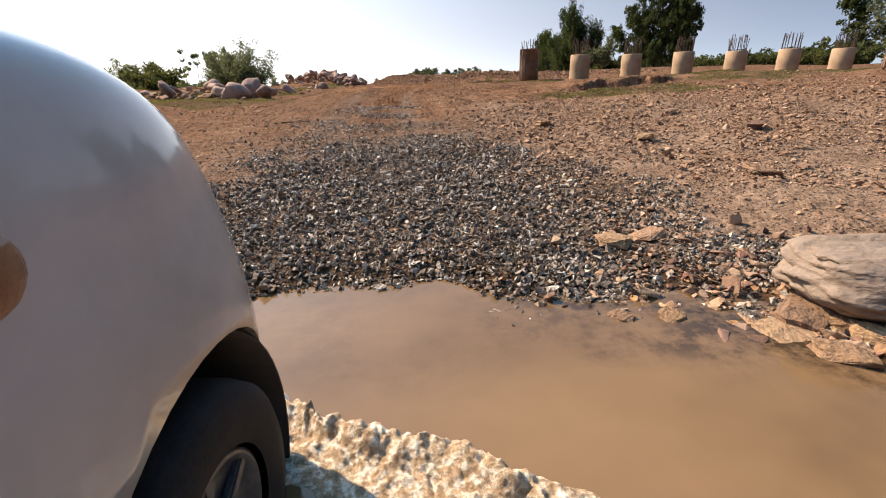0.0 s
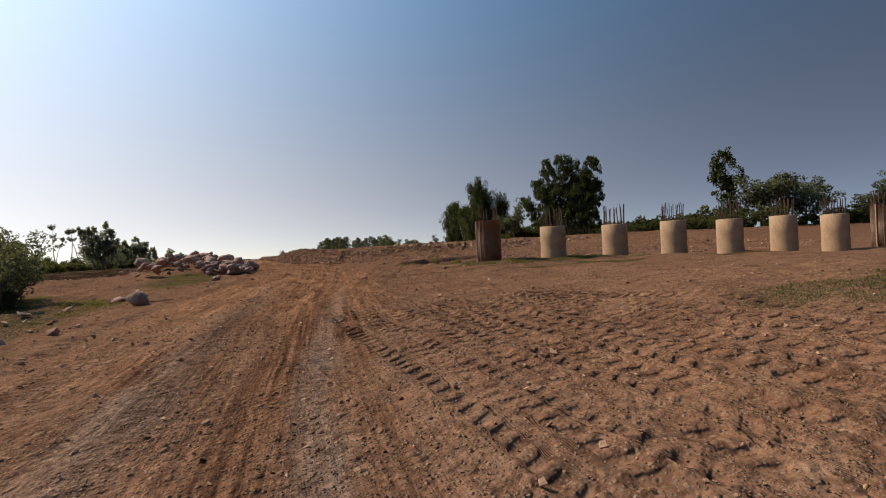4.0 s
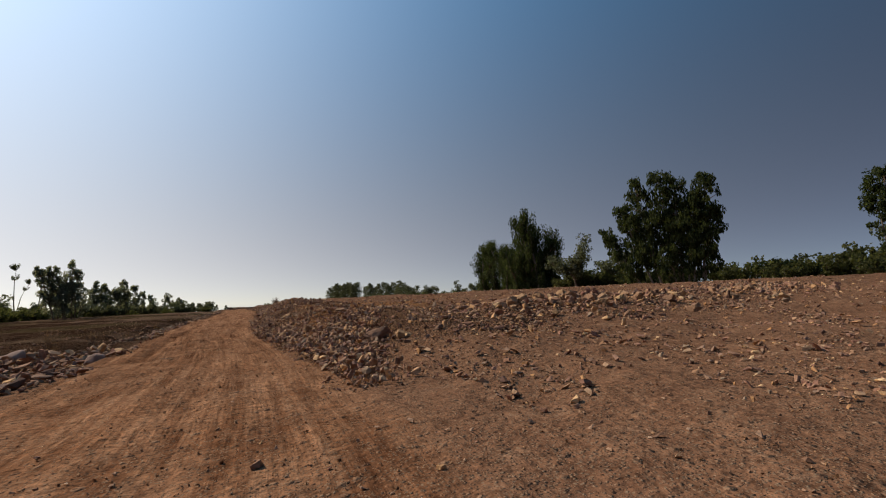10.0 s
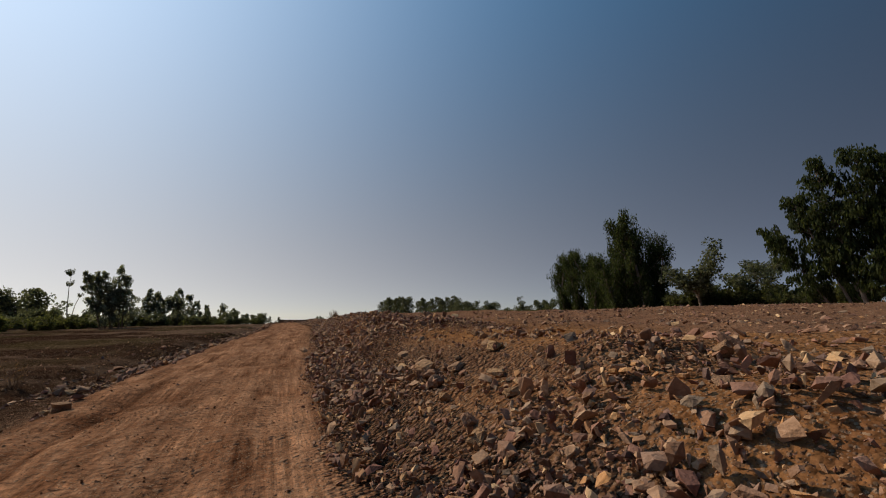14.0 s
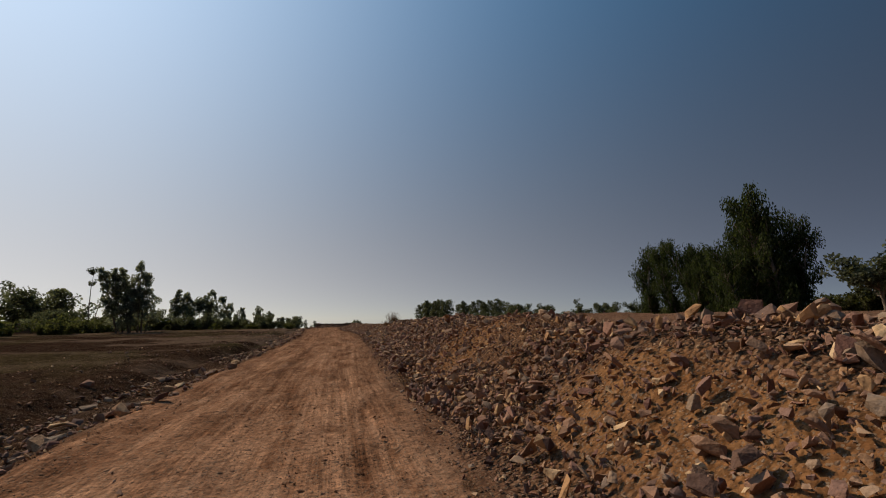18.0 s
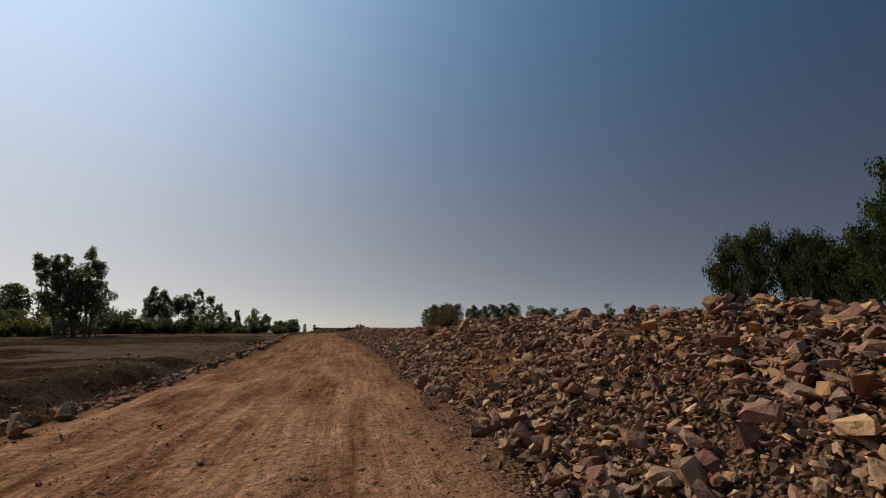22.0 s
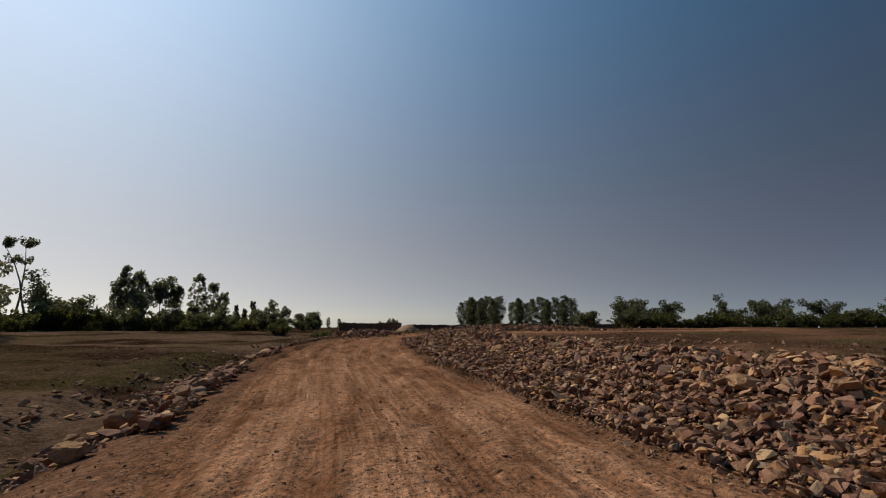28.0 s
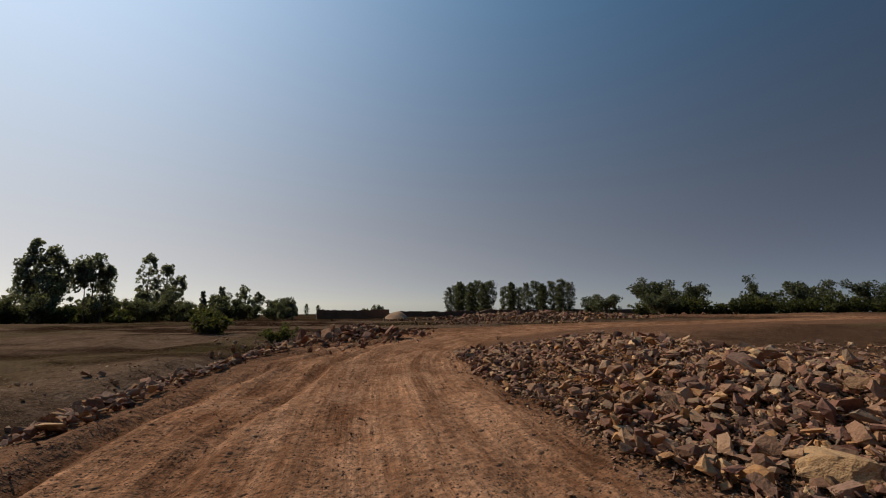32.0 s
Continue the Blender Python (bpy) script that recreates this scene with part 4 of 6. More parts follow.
rubble_bank = empty("rubble_bank", "long bank of broken brown quarry rubble beside the dirt track", "rubble", (5, 60, 0))
ROCKS = stone_meshes("rock", BIG, M_ROCK)


def piece(name, me, x, y, size, parent=None, flat=0.5, sink=0.28, squash=1.0):
    ob = new(name, me)
    rot = Euler((rng.normal(0, flat), rng.normal(0, flat), rng.uniform(0, 6.28)))
    ob.matrix_basis = Matrix.LocRotScale((x, y, ground_z(x, y) + size * (0.5 * squash - sink)), rot, (size / 2, size / 2 * rng.uniform(0.8, 1.0), size / 2 * squash))
    if parent:
        adopt(ob, parent)
    return ob


small = bs < 0.095
for zone, tilt in ((~small & (by < 76), 0.7), (~small & (by >= 76), 0.42)):
    heap("loose_rubble", bx[zone], by[zone], bs[zone], SHARP, M_RUBBLE, rubble_bank, tilt, 0.25, bs[zone] * rng.uniform(0, 0.6, zone.sum()))
heap("fine_rubble", bx[small], by[small], bs[small], CHIP, M_RUBBLE, rubble_bank, 0.7, 0.25, bs[small] * rng.uniform(0, 0.8, small.sum()))
# chips in front of the toe
n = 9000
cy_ = rng.uniform(35, 137, n)
cu = spline(cy_, TOE_Y, TOE_U) - 0.15 + np.abs(rng.normal(0, 0.9, n)) * 1.6
heap("rubble_grit", road_x(cy_) + cu, cy_, np.clip(0.045 * np.exp(rng.normal(0, 0.4, n)), 0.02, 0.1), CHIP, M_RUBBLE, rubble_bank, 0.5)
n = 0
while n < 250:
    y = rng.uniform(36, 140)
    u = float(spline(y, TOE_Y, TOE_U)) + 0.15 + rng.gamma(2.2, 0.85)
    if u > 6.2 or vnoise(road_x(y) + u, y, 2.6, 91) < 0.42:
        continue
    piece("rock", ROCKS[rng.integers(0, len(ROCKS))], float(road_x(y)) + u, y, float(np.clip(0.17 * math.exp(rng.normal(0, 0.35)), 0.1, 0.24 if y < 56 else 0.34)), rubble_bank, 0.4, 0.22, rng.uniform(0.45, 0.85))
    n += 1

for x, y, size, sq in ((3.2, 90.9, 0.32, 0.9), (3.2, 90.5, 0.3, 0.8), (2.9, 90.3, 0.48, 0.7), (3, 89.9, 0.26, 0.8), (3.3, 91.7, 0.3, 0.7), (3.8, 86.6, 0.38, 0.7), (4, 86.2, 0.3, 0.8), (4, 85.6, 0.38, 0.9), (3.3, 86.1, 0.32, 0.6), (2.2, 86.4, 0.4, 0.8), (3.3, 89.1, 0.44, 0.8), (2.6, 89, 0.29, 0.7), (1.6, 114.4, 0.48, 0.6), (1.9, 113.5, 0.48, 0.7), (0.4, 121.9, 0.44, 0.7), (6.7, 39.3, 0.71, 0.95), (5.95, 39.5, 0.41, 0.7), (6.35, 38.75, 0.52, 0.45), (7.2, 38.7, 0.48, 0.6), (5.6, 40.2, 0.29, 0.8), (6.5, 40.4, 0.29, 0.7), (4.7, 45.2, 0.48, 0.9), (4.9, 44.4, 0.4, 1), (5.4, 44, 0.44, 1), (4.2, 46.5, 0.4, 0.7), (6.6, 45.3, 0.48, 0.7), (5.2, 87.8, 0.48, 0.7), (5.6, 88.9, 0.44, 0.8), (5, 90.2, 0.48, 0.8), (5.9, 91, 0.44, 0.7), (5.4, 86.4, 0.56, 0.9), (2.3, 96.2, 0.48, 0.8), (3.3, 98.9, 0.44, 0.8), (2.9, 94, 0.4, 0.8), (3.6, 92.6, 0.44, 0.8), (4.2, 95, 0.44, 0.8), (1.1, 122, 0.76, 0.45), (0.3, 121, 0.56, 0.3), (5.6, 73.5, 0.72, 0.45), (4.6, 74.5, 0.48, 0.7), (5, 71.5, 0.4, 0.9), (6.3, 69.5, 0.56, 0.6), (3.6, 62.3, 0.36, 0.8), (4, 53.6, 0.4, 0.8), (2.25, 96, 0.6, 0.85), (3, 99.4, 0.48, 0.9), (2.6, 97.5, 0.48, 0.7), (2.6, 62, 0.32, 0.8), (4.85, 50, 0.34, 0.95), (4.7, 50.95, 0.32, 0.8), (4.98, 51, 0.22, 0.7), (4.9, 49.72, 0.32, 0.8), (5.06, 49.6, 0.22, 0.9), (5.12, 49.36, 0.27, 0.8), (4.84, 49.32, 0.36, 0.7), (5.66, 49.38, 0.24, 0.9), (5.26, 49.78, 0.16, 0.9), (6.1, 51.5, 0.22, 0.7), (6.55, 51.4, 0.17, 0.7), (5.4, 53.1, 0.24, 0.8), (4.5, 49.75, 0.14, 1), (4.42, 49.85, 0.13, 1), (4.4, 81, 0.7, 0.3), (4.45, 83.3, 0.4, 0.75), (4.75, 84.55, 0.36, 0.7), (2.4, 82.9, 0.28, 0.9), (2.8, 83.15, 0.24, 0.8), (3.7, 84.7, 0.4, 0.45), (3.6, 81.85, 0.3, 0.4), (4.95, 81, 0.38, 0.6), (4.55, 81.4, 0.45, 0.5), (4.25, 87.2, 0.46, 0.7), (-0.82, 127.72, 0.56, 0.85), (0.8, 129.95, 1.1, 0.36), (-1, 129.75, 0.36, 1), (-0.62, 129.4, 0.55, 0.42), (0.68, 128.75, 0.46, 0.55), (0.3, 128.36, 0.34, 0.9), (-1.08, 128.07, 0.2, 1)):
    piece("rock", ROCKS[rng.integers(0, len(ROCKS))], x, y, size, rubble_bank, 0.3, 0.26, sq)

# second heap along the edge of the plateau
rubble_rim = empty("rubble_heap", "low heap of grey-brown broken stone on the plateau edge", "rubble", (18, 42, 0.5))
n = 5200
rx_ = rng.uniform(9.6, 34, n)
ry_ = 40.5 + 0.23 * (rx_ - 11) + rng.normal(0, 1.3, n) + np.abs(rng.normal(0, 1.5, n))
heap("loose_rubble", rx_, ry_, np.clip(0.11 * np.exp(rng.normal(0, 0.5, n)), 0.05, 0.4), SHARP, M_RUBBLE, rubble_rim)
for _ in range(40):
    x = rng.uniform(10, 26)
    piece("rock", ROCKS[rng.integers(0, len(ROCKS))], x, 40.2 + 0.23 * (x - 11) + rng.normal(0, 1.0), rng.uniform(0.25, 0.5), rubble_rim)

# loose stones on the plateau and the open ground
n = 15000
px_, py_ = 7 + 35 * rng.uniform(0, 1, n) ** 1.6, 25 + 45 * rng.uniform(0, 1, n) ** 1.4
ok = (py_ > 34.5 - 2 * vnoise(px_, py_, 1.5, 90)) | (px_ > 10 + 3 * vnoise(px_, py_, 1.5, 90))
px_, py_, n = px_[ok], py_[ok], int(ok.sum())
heap("plateau_rubble", px_, py_, np.clip(0.07 * np.exp(rng.normal(0, 0.5, n)), 0.03, 0.3), CHIP, M_RUBBLE, rubble_rim, 0.3)

n = 13000
px_, py_ = 7.8 + 12 * rng.uniform(0, 1, n) ** 1.2, rng.uniform(34.5, 47, n)
ok = (vnoise(px_, py_, 2.4, 93) > 0.36) & (py_ > 36.5 + 2.5 * vnoise(px_, py_, 1.2, 90) - 0.15 * (px_ - 7))
heap("plateau_rubble", px_[ok], py_[ok], np.clip(0.055 * np.exp(rng.normal(0, 0.5, ok.sum())), 0.025, 0.22), CHIP, M_RUBBLE, rubble_rim, 0.35)
n = 7000
px_ = rng.gamma(2.0, 2.6, n) + 4.5
py_ = rng.uniform(88, 136, n)
heap("plateau_rubble", road_x(py_) + px_, py_, np.clip(0.10 * np.exp(rng.normal(0, 0.5, n)), 0.04, 0.4), CHIP, M_RUBBLE, rubble_bank, 0.35)
n = 4200
px_, py_ = rng.normal(12.5, 3.0, n), rng.normal(30.3, 2.4, n)
ok = (vnoise(px_, py_, 1.4, 92) > 0.45) & (px_ > 8 + 2 * vnoise(py_, py_ * 0, 1.0, 94))
heap("pit_rubble", px_[ok], py_[ok], np.clip(0.05 * np.exp(rng.normal(0, 0.5, ok.sum())), 0.02, 0.14), CHIP, M_RUBBLE, rubble_rim, 0.4)

# stony verge on the left of the track
stone_verge = empty("stone_verge", "strip of scattered rough stones along the field edge", "stones", (-3, 80, -0.2))
n = 11000
vy = rng.uniform(36, 140, n)
vu = -spline(vy, VERGE_Y, VERGE_U) - np.abs(rng.normal(0, 1.7, n)) - 0.5 * vnoise(vy, vy * 0, 5.0, 95)
ok = vnoise(vu, vy, 1.6, 96) > 0.42
heap("verge_rubble", (road_x(vy) + vu)[ok], vy[ok], np.clip(0.095 * np.exp(rng.normal(0, 0.5, ok.sum())), 0.04, 0.36), SHARP, M_RUBBLE, stone_verge, 0.4)
for _ in range(60):
    y = rng.uniform(52, 142)
    piece("stone", ROCKS[rng.integers(0, len(ROCKS))], float(road_x(y)) - float(spline(y, VERGE_Y, VERGE_U)) - 0.2 - abs(rng.normal(0, 0.5)), y, rng.uniform(0.2, 0.42), stone_verge, 0.3)
n = 2600
vy = rng.uniform(100, 138, n)
vu = -spline(vy, VERGE_Y, VERGE_U) + 0.1 - np.abs(rng.normal(0, 0.45, n)) * (0.5 + vnoise(vy, vy * 0, 2.5, 103))
ok = vnoise(vy, vy * 0, 3.0, 104) > 0.3
heap("verge_rubble", (road_x(vy) + vu)[ok], vy[ok], np.clip(0.12 * np.exp(rng.normal(0, 0.45, ok.sum())), 0.04, 0.36), SHARP, M_RUBBLE, stone_verge, 0.35, 0.2, rng.uniform(0, 0.08, ok.sum()))
n = 5000
fy = rng.uniform(36, 141, n)
fu = -3.2 - rng.gamma(1.3, 3.0, n)
ok = vnoise(fu, fy, 3.0, 97) > 0.5
heap("field_grit", (road_x(fy) + fu)[ok], fy[ok], np.clip(0.07 * np.exp(rng.normal(0, 0.5, ok.sum())), 0.03, 0.3), CHIP, M_RUBBLE, stone_verge, 0.3)

# rubble dumped on the left, past the boulders
rubble_left = empty("rubble_heap", "low dark heap of broken stone beside the track", "rubble", (-3, 40, 0))
n = 2600
lx, ly = rng.normal(-3.6, 1.7, n), rng.uniform(34, 49, n)
ok = lx < road_x(ly) - 2.9
heap("loose_rubble", lx[ok], ly[ok], np.clip(0.14 * np.exp(rng.normal(0, 0.5, ok.sum())), 0.05, 0.5), SHARP, M_RUBBLE, rubble_left, 0.6, 0.1)

# boulder pile on the left
BOULDERS = stone_meshes("boulder", ROUND, M_BOULDER, True)


def boulder(x, y, size, lift=0.0, squash=0.8, label="smooth pale pinkish-grey boulder in a pile beside the track"):
    ob = piece("boulder", BOULDERS[rng.integers(0, len(BOULDERS))], x, y, size, None, 0.45, 0.12, squash)
    ob.location.z += lift
    return tagged(ob, label, "boulder", "boulder pile")


for _ in range(280):
    y = rng.uniform(27.3, 37.0)
    x = 0.95 - 0.03 * (y - 27) - 0.4 * max(0.0, y - 33) - abs(rng.normal(0, 2.1))
    d = 1.0 - x
    boulder(x, y, float(np.clip(0.46 * math.exp(rng.normal(0, 0.38)), 0.22, 0.95)), 0.26 * min(d / 2, 1) * rng.uniform(0, 1.6), rng.uniform(0.55, 0.85))
for x, y, s in ((0.2, 27.5, 1.0), (0.35, 31.4, 0.7), (0.0, 30.7, 0.85), (-2.0, 39.4, 1.1), (-1.6, 37.6, 0.8), (-3.2, 46.4, 0.9), (-0.1, 23.8, 0.42), (-1.4, 18.8, 0.5), (-0.3, 43.6, 0.6), (-1.0, 45.5, 0.5)):
    boulder(x, y, s, -0.08 * s, 0.7, "lone pale boulder on the dirt verge")
for x, y, s in ((-2.15, 9.55, 0.85), (-2.9, 9.4, 0.95), (-2.3, 11.2, 0.8), (-2.8, 10.6, 1.05), (-3.6, 10.2, 0.8), (-3.9, 11.6, 0.9), (-3.0, 12.4, 0.75), (-4.6, 12.8, 0.95), (-2.0, 13.2, 0.6), (-5.4, 11.2, 0.8), (-0.95, 16.9, 0.55), (-1.7, 18.3, 0.4), (-3.3, 14.6, 0.8), (-4.9, 15.6, 0.7)):
    boulder(x, y, s, -0.05, rng.uniform(0.6, 0.8), "pale weathered boulder among grass and rubble")
for _ in range(13):
    boulder(rng.uniform(-7.5, -3.2), rng.uniform(9.5, 15.5), rng.uniform(0.3, 0.62), 0.0, rng.uniform(0.6, 0.8), "pale weathered boulder among grass and rubble")

def in_grass(x, y):
    inside = np.zeros(len(x), bool)
    for gx0, gy0, rx, ry in GRASS:
        inside |= ((x - gx0) / rx) ** 2 + ((y - gy0) / ry) ** 2 < 0.9
    return inside


# ---- stream, ford and ramp ----
M_WATER, nt_, b_ = material("muddy_water", 0.08, 0, 0.35)
murk = ramp(nt_, noise_tex(nt_, 0.8, 4.0), [(0.3, (0.105, 0.060, 0.027)), (0.48, (0.165, 0.095, 0.043)), (0.7, (0.205, 0.12, 0.055))])
bed = ramp(nt_, noise_tex(nt_, 7.0, 5.0, 0.7), [(0.40, (0.022, 0.015, 0.010)), (0.5, (0.10, 0.058, 0.030)), (0.62, (0.17, 0.10, 0.05))])
nt_.links.new(mix(nt_, attr(nt_, "shallow"), murk, bed), b_.inputs["Base Color"])
bump(nt_, b_, noise_tex(nt_, 3.0, 3.0), 0.12, 0.03)
wx, wy = np.meshgrid(np.concatenate([np.linspace(-60, -1, 40), np.linspace(-0.9, 6, 140), np.linspace(6.5, 60, 40)]), np.concatenate([np.linspace(-14, -6, 12), np.linspace(-5.9, -2.2, 75)]))
k_ = np.arange(86 * 220).reshape(86, 220)[:, :-1].ravel()
water = new("water", mesh_of("water", np.stack([wx, wy, WATER_Z + 0 * wx], -1).reshape(-1, 3), np.stack([k_, k_ + 1, k_ + 221, k_ + 220], 1), M_WATER, True))
shallow = water.data.attributes.new("shallow", "FLOAT", "POINT")
bed_depth = WATER_Z - land(wx, wy) + 0.1 * (vnoise(wx, wy, 0.35, 105) - 0.5) - 0.1 * sstep(1.6, 3.2, wx) * sstep(-4.9, -4.0, wy)
shallow.data.foreach_set("value", ((0.2 + 0.65 * sstep(1.2, 2.0, wx)) * (1 - sstep(0.02, 0.11, bed_depth))).astype(np.float32).ravel())
tagged(water, "shallow muddy brown stream water crossing the track", "water", kind="structure")

ford = empty("gravel_patch", "dark crushed gravel spread at the water's edge", "gravel", (1, -1, -1.2), kind="stuff")
n = 36000
a_ = rng.uniform(0, 2 * math.pi, n)
r_ = np.sqrt(rng.uniform(0, 1, n)) * 1.35
gy_ = -2.0 + r_ * np.sin(a_) * 2.3
gx_ = 1.2 + 0.1 * gy_ + r_ * np.cos(a_) * 2.0
ok = (land(gx_, gy_) > WATER_Z - 0.015) & (vnoise(gx_, gy_, 0.5, 98) + 1.3 * (1.05 - r_) > 0.25 + rng.uniform(0, 0.65, n))
heap("gravel", gx_[ok], gy_[ok], np.clip(0.031 * np.exp(rng.normal(0, 0.35, ok.sum())), 0.015, 0.08), CHIP, M_GRAVEL, ford, 0.8, 0.2)
n = 11000
sy = rng.uniform(-0.5, 5.5, n)
sx = 0.75 + 0.13 * sy + rng.normal(0, 0.8, n)
ok = vnoise(sx, sy, 0.6, 106) > 0.2 + 0.09 * (sy + rng.normal(0, 1.0, n))
heap("gravel", sx[ok], sy[ok], np.clip(0.024 * np.exp(rng.normal(0, 0.35, ok.sum())), 0.012, 0.06), CHIP, M_GRAVEL, ford, 0.6, 0.3)
n = 9000
sx, sy = rng.uniform(1.2, 3.6, n), rng.uniform(-4.1, -2.6, n)
ok = (land(sx, sy) > WATER_Z - 0.05) & (vnoise(sx, sy, 0.5, 102) + 0.5 * (-2.9 - sy) > 0.42 + rng.uniform(-0.1, 0.3, n))
heap("gravel", sx[ok], sy[ok], np.clip(0.027 * np.exp(rng.normal(0, 0.4, ok.sum())), 0.012, 0.08), CHIP, M_GRAVEL, ford, 0.8, 0.2)
n = 1500
sx, sy = rng.normal(3.1, 0.6, n), rng.normal(-3.95, 0.45, n)
ok = (land(sx, sy) > WATER_Z - 0.14) & (sx > 2.0)
bank_stones = empty("bank_stones", "wet and dry stones heaped at the stream's edge", "stones", (3, -3.7, -1.2), kind="stuff")
heap("stone_scatter", sx[ok], sy[ok], np.clip(0.045 * np.exp(rng.normal(0, 0.5, ok.sum())), 0.02, 0.16), SHARP, M_RUBBLE, bank_stones, 0.4, 0.25)
ramp_stones = empty("scattered_stones", "pale flat stones scattered over the dirt slope", "stones", (5, 1, -0.6), kind="stuff")
n = 11000
sx, sy = rng.uniform(-4, 14, n), rng.uniform(-4.2, 6.5, n)
ok = (vnoise(sx, sy, 1.6, 99) + 0.25 * (sy < 3) > 0.5) & ((sx > 2.0 + 0.25 * sy) | ((sx < -0.6) & (rng.uniform(0, 1, n) < 0.25))) & ~in_grass(sx, sy) & (land(sx, sy) > WATER_Z - 0.05)
heap("stone_scatter", sx[ok], sy[ok], np.clip(0.03 * np.exp(rng.normal(0, 0.5, ok.sum())), 0.012, 0.12), SHARP, M_PALE, ramp_stones, 0.6, 0.3)
n = 7000
sx, sy = rng.uniform(-7, 18, n), rng.uniform(4, 33, n)
heap("stone_scatter", sx, sy, np.clip(0.03 * np.exp(rng.normal(0, 0.5, n)), 0.012, 0.12), CHIP, M_PALE, ramp_stones, 0.25, 0.3)
n = 5000
sy = rng.uniform(16, 140, n)
heap("track_grit", road_x(sy) + rng.uniform(-2.8, 2.8, n), sy, np.clip(0.022 * np.exp(rng.normal(0, 0.4, n)), 0.012, 0.08), CHIP, M_RUBBLE, ramp_stones, 0.3, 0.3)
n = 24000
sx, sy = rng.uniform(2.2, 11, n), rng.uniform(-3.3, 4.2, n)
ok = (vnoise(sx, sy, 1.2, 101) > 0.3) & (sx > 2.0 + 0.2 * sy + rng.normal(0, 0.4, n)) & ~in_grass(sx, sy)
heap("stone_scatter", sx[ok], sy[ok], np.clip(0.028 * np.exp(rng.normal(0, 0.5, ok.sum())), 0.012, 0.11), CHIP, M_PALE, ramp_stones, 0.3, 0.3)
n = 700
sx, sy = rng.normal(-4.4, 1.0, n), rng.normal(12.6, 1.8, n)
heap("stone_scatter", sx, sy, np.clip(0.12 * np.exp(rng.normal(0, 0.5, n)), 0.03, 0.35), SHARP, M_RUBBLE, ramp_stones, 0.2, 0.3)
PALE_ROCK = mesh_of("stone", *bedded_shape(417), M_CREAM, True)
for x, y, s, q in ((3.46, -3.76, 1.3, 0.42), (2.45, -2.6, 0.28, 0.4), (2.75, -2.55, 0.3, 0.35), (2.25, -3.55, 0.18, 0.6), (2.0, -3.5, 0.16, 0.6), (2.75, -4.05, 0.3, 0.6), (2.95, -4.2, 0.25, 0.7), (1.9, -4.0, 0.13, 0.5), (8.3, 21.8, 0.2, 0.9), (9.4, 22.4, 0.2, 0.6), (6.3, 0.4, 0.3, 0.6), (4.4, 0.1, 0.26, 0.7), (5.8, 1.6, 0.34, 0.5), (3.4, 1.2, 0.3, 0.5), (4.6, -1.6, 0.4, 0.45)):
    ob = piece("stone", PALE_ROCK if s > 0.5 else ROCKS[rng.integers(0, 9)], x, y, s, None, 0.12, 0.11 if s > 0.5 else 0.12, q)
    if s > 0.5:
        ob.rotation_euler = (0.03, 0.07, radians(-14))
    tagged(ob, "large pale flat boulder at the water's edge" if s > 0.5 else "pale angular stone on the muddy bank", "stone", "stones on the bank")


# ---- bridge piles ----
def lathe(profile, sides=40, cap=True):
    bm = bmesh.new()
    rows = [[bm.verts.new((r * math.cos(2 * math.pi * k / sides), r * math.sin(2 * math.pi * k / sides), z)) for k in range(sides)] for r, z in profile]
    for a, b in zip(rows, rows[1:]):
        for k in range(sides):
            bm.faces.new((a[k], a[(k + 1) % sides], b[(k + 1) % sides], b[k])).smooth = True
    if cap:
        bm.faces.new(rows[-1])
        bm.faces.new(rows[0][::-1])
    return bm


def box(bm, sx, sy, sz, m=Matrix(), bevel=0.0):
    made = bmesh.ops.create_cube(bm, size=1.0, matrix=m @ Matrix.Diagonal((sx, sy, sz, 1)))
    if bevel:
        es = {e for v in made["verts"] for e in v.link_edges}
        bmesh.ops.bevel(bm, geom=list(es), offset=bevel, segments=2, affect="EDGES")
    return made


def tube_arrays(points, radii, sides=6):
    """A tapered tube along points, as arrays."""
    pts = [Vector(p) for p in points]
    V, F = [], []
    for i, p in enumerate(pts):
        d = (pts[min(i + 1, len(pts) - 1)] - pts[max(i - 1, 0)]).normalized()
        a = d.cross(Vector((0.31, 0.95, 0.1))).normalized()
        b = d.cross(a)
        for k in range(sides):
            t = 2 * math.pi * k / sides
            V.append(p + (a * math.cos(t) + b * math.sin(t)) * radii[i])
    for i in range(len(pts) - 1):
        for k in range(sides):
            k2 = (k + 1) % sides
            F.append((i * sides + k, i * sides + k2, (i + 1) * sides + k2, (i + 1) * sides + k))
    return [tuple(v) for v in V], F


def join_arrays(items):
    V, F = [], []
    for v, f in items:
        o = len(V)
        V += v
        F += [tuple(i + o for i in q) for q in f]
    return V, F


def rebar_mesh(length, lean, seed):
    r = random.Random(seed)
    pts, rad = [], []
    for i in range(9):
        t = i / 8
        pts.append((lean[0] * t * t, lean[1] * t * t, length * t))
        rad.append(0.021 if i % 2 else 0.0185)
    v, f = tube_arrays(pts, rad, 6)
    return mesh_of("rebar", v, f, M_REBAR, True)


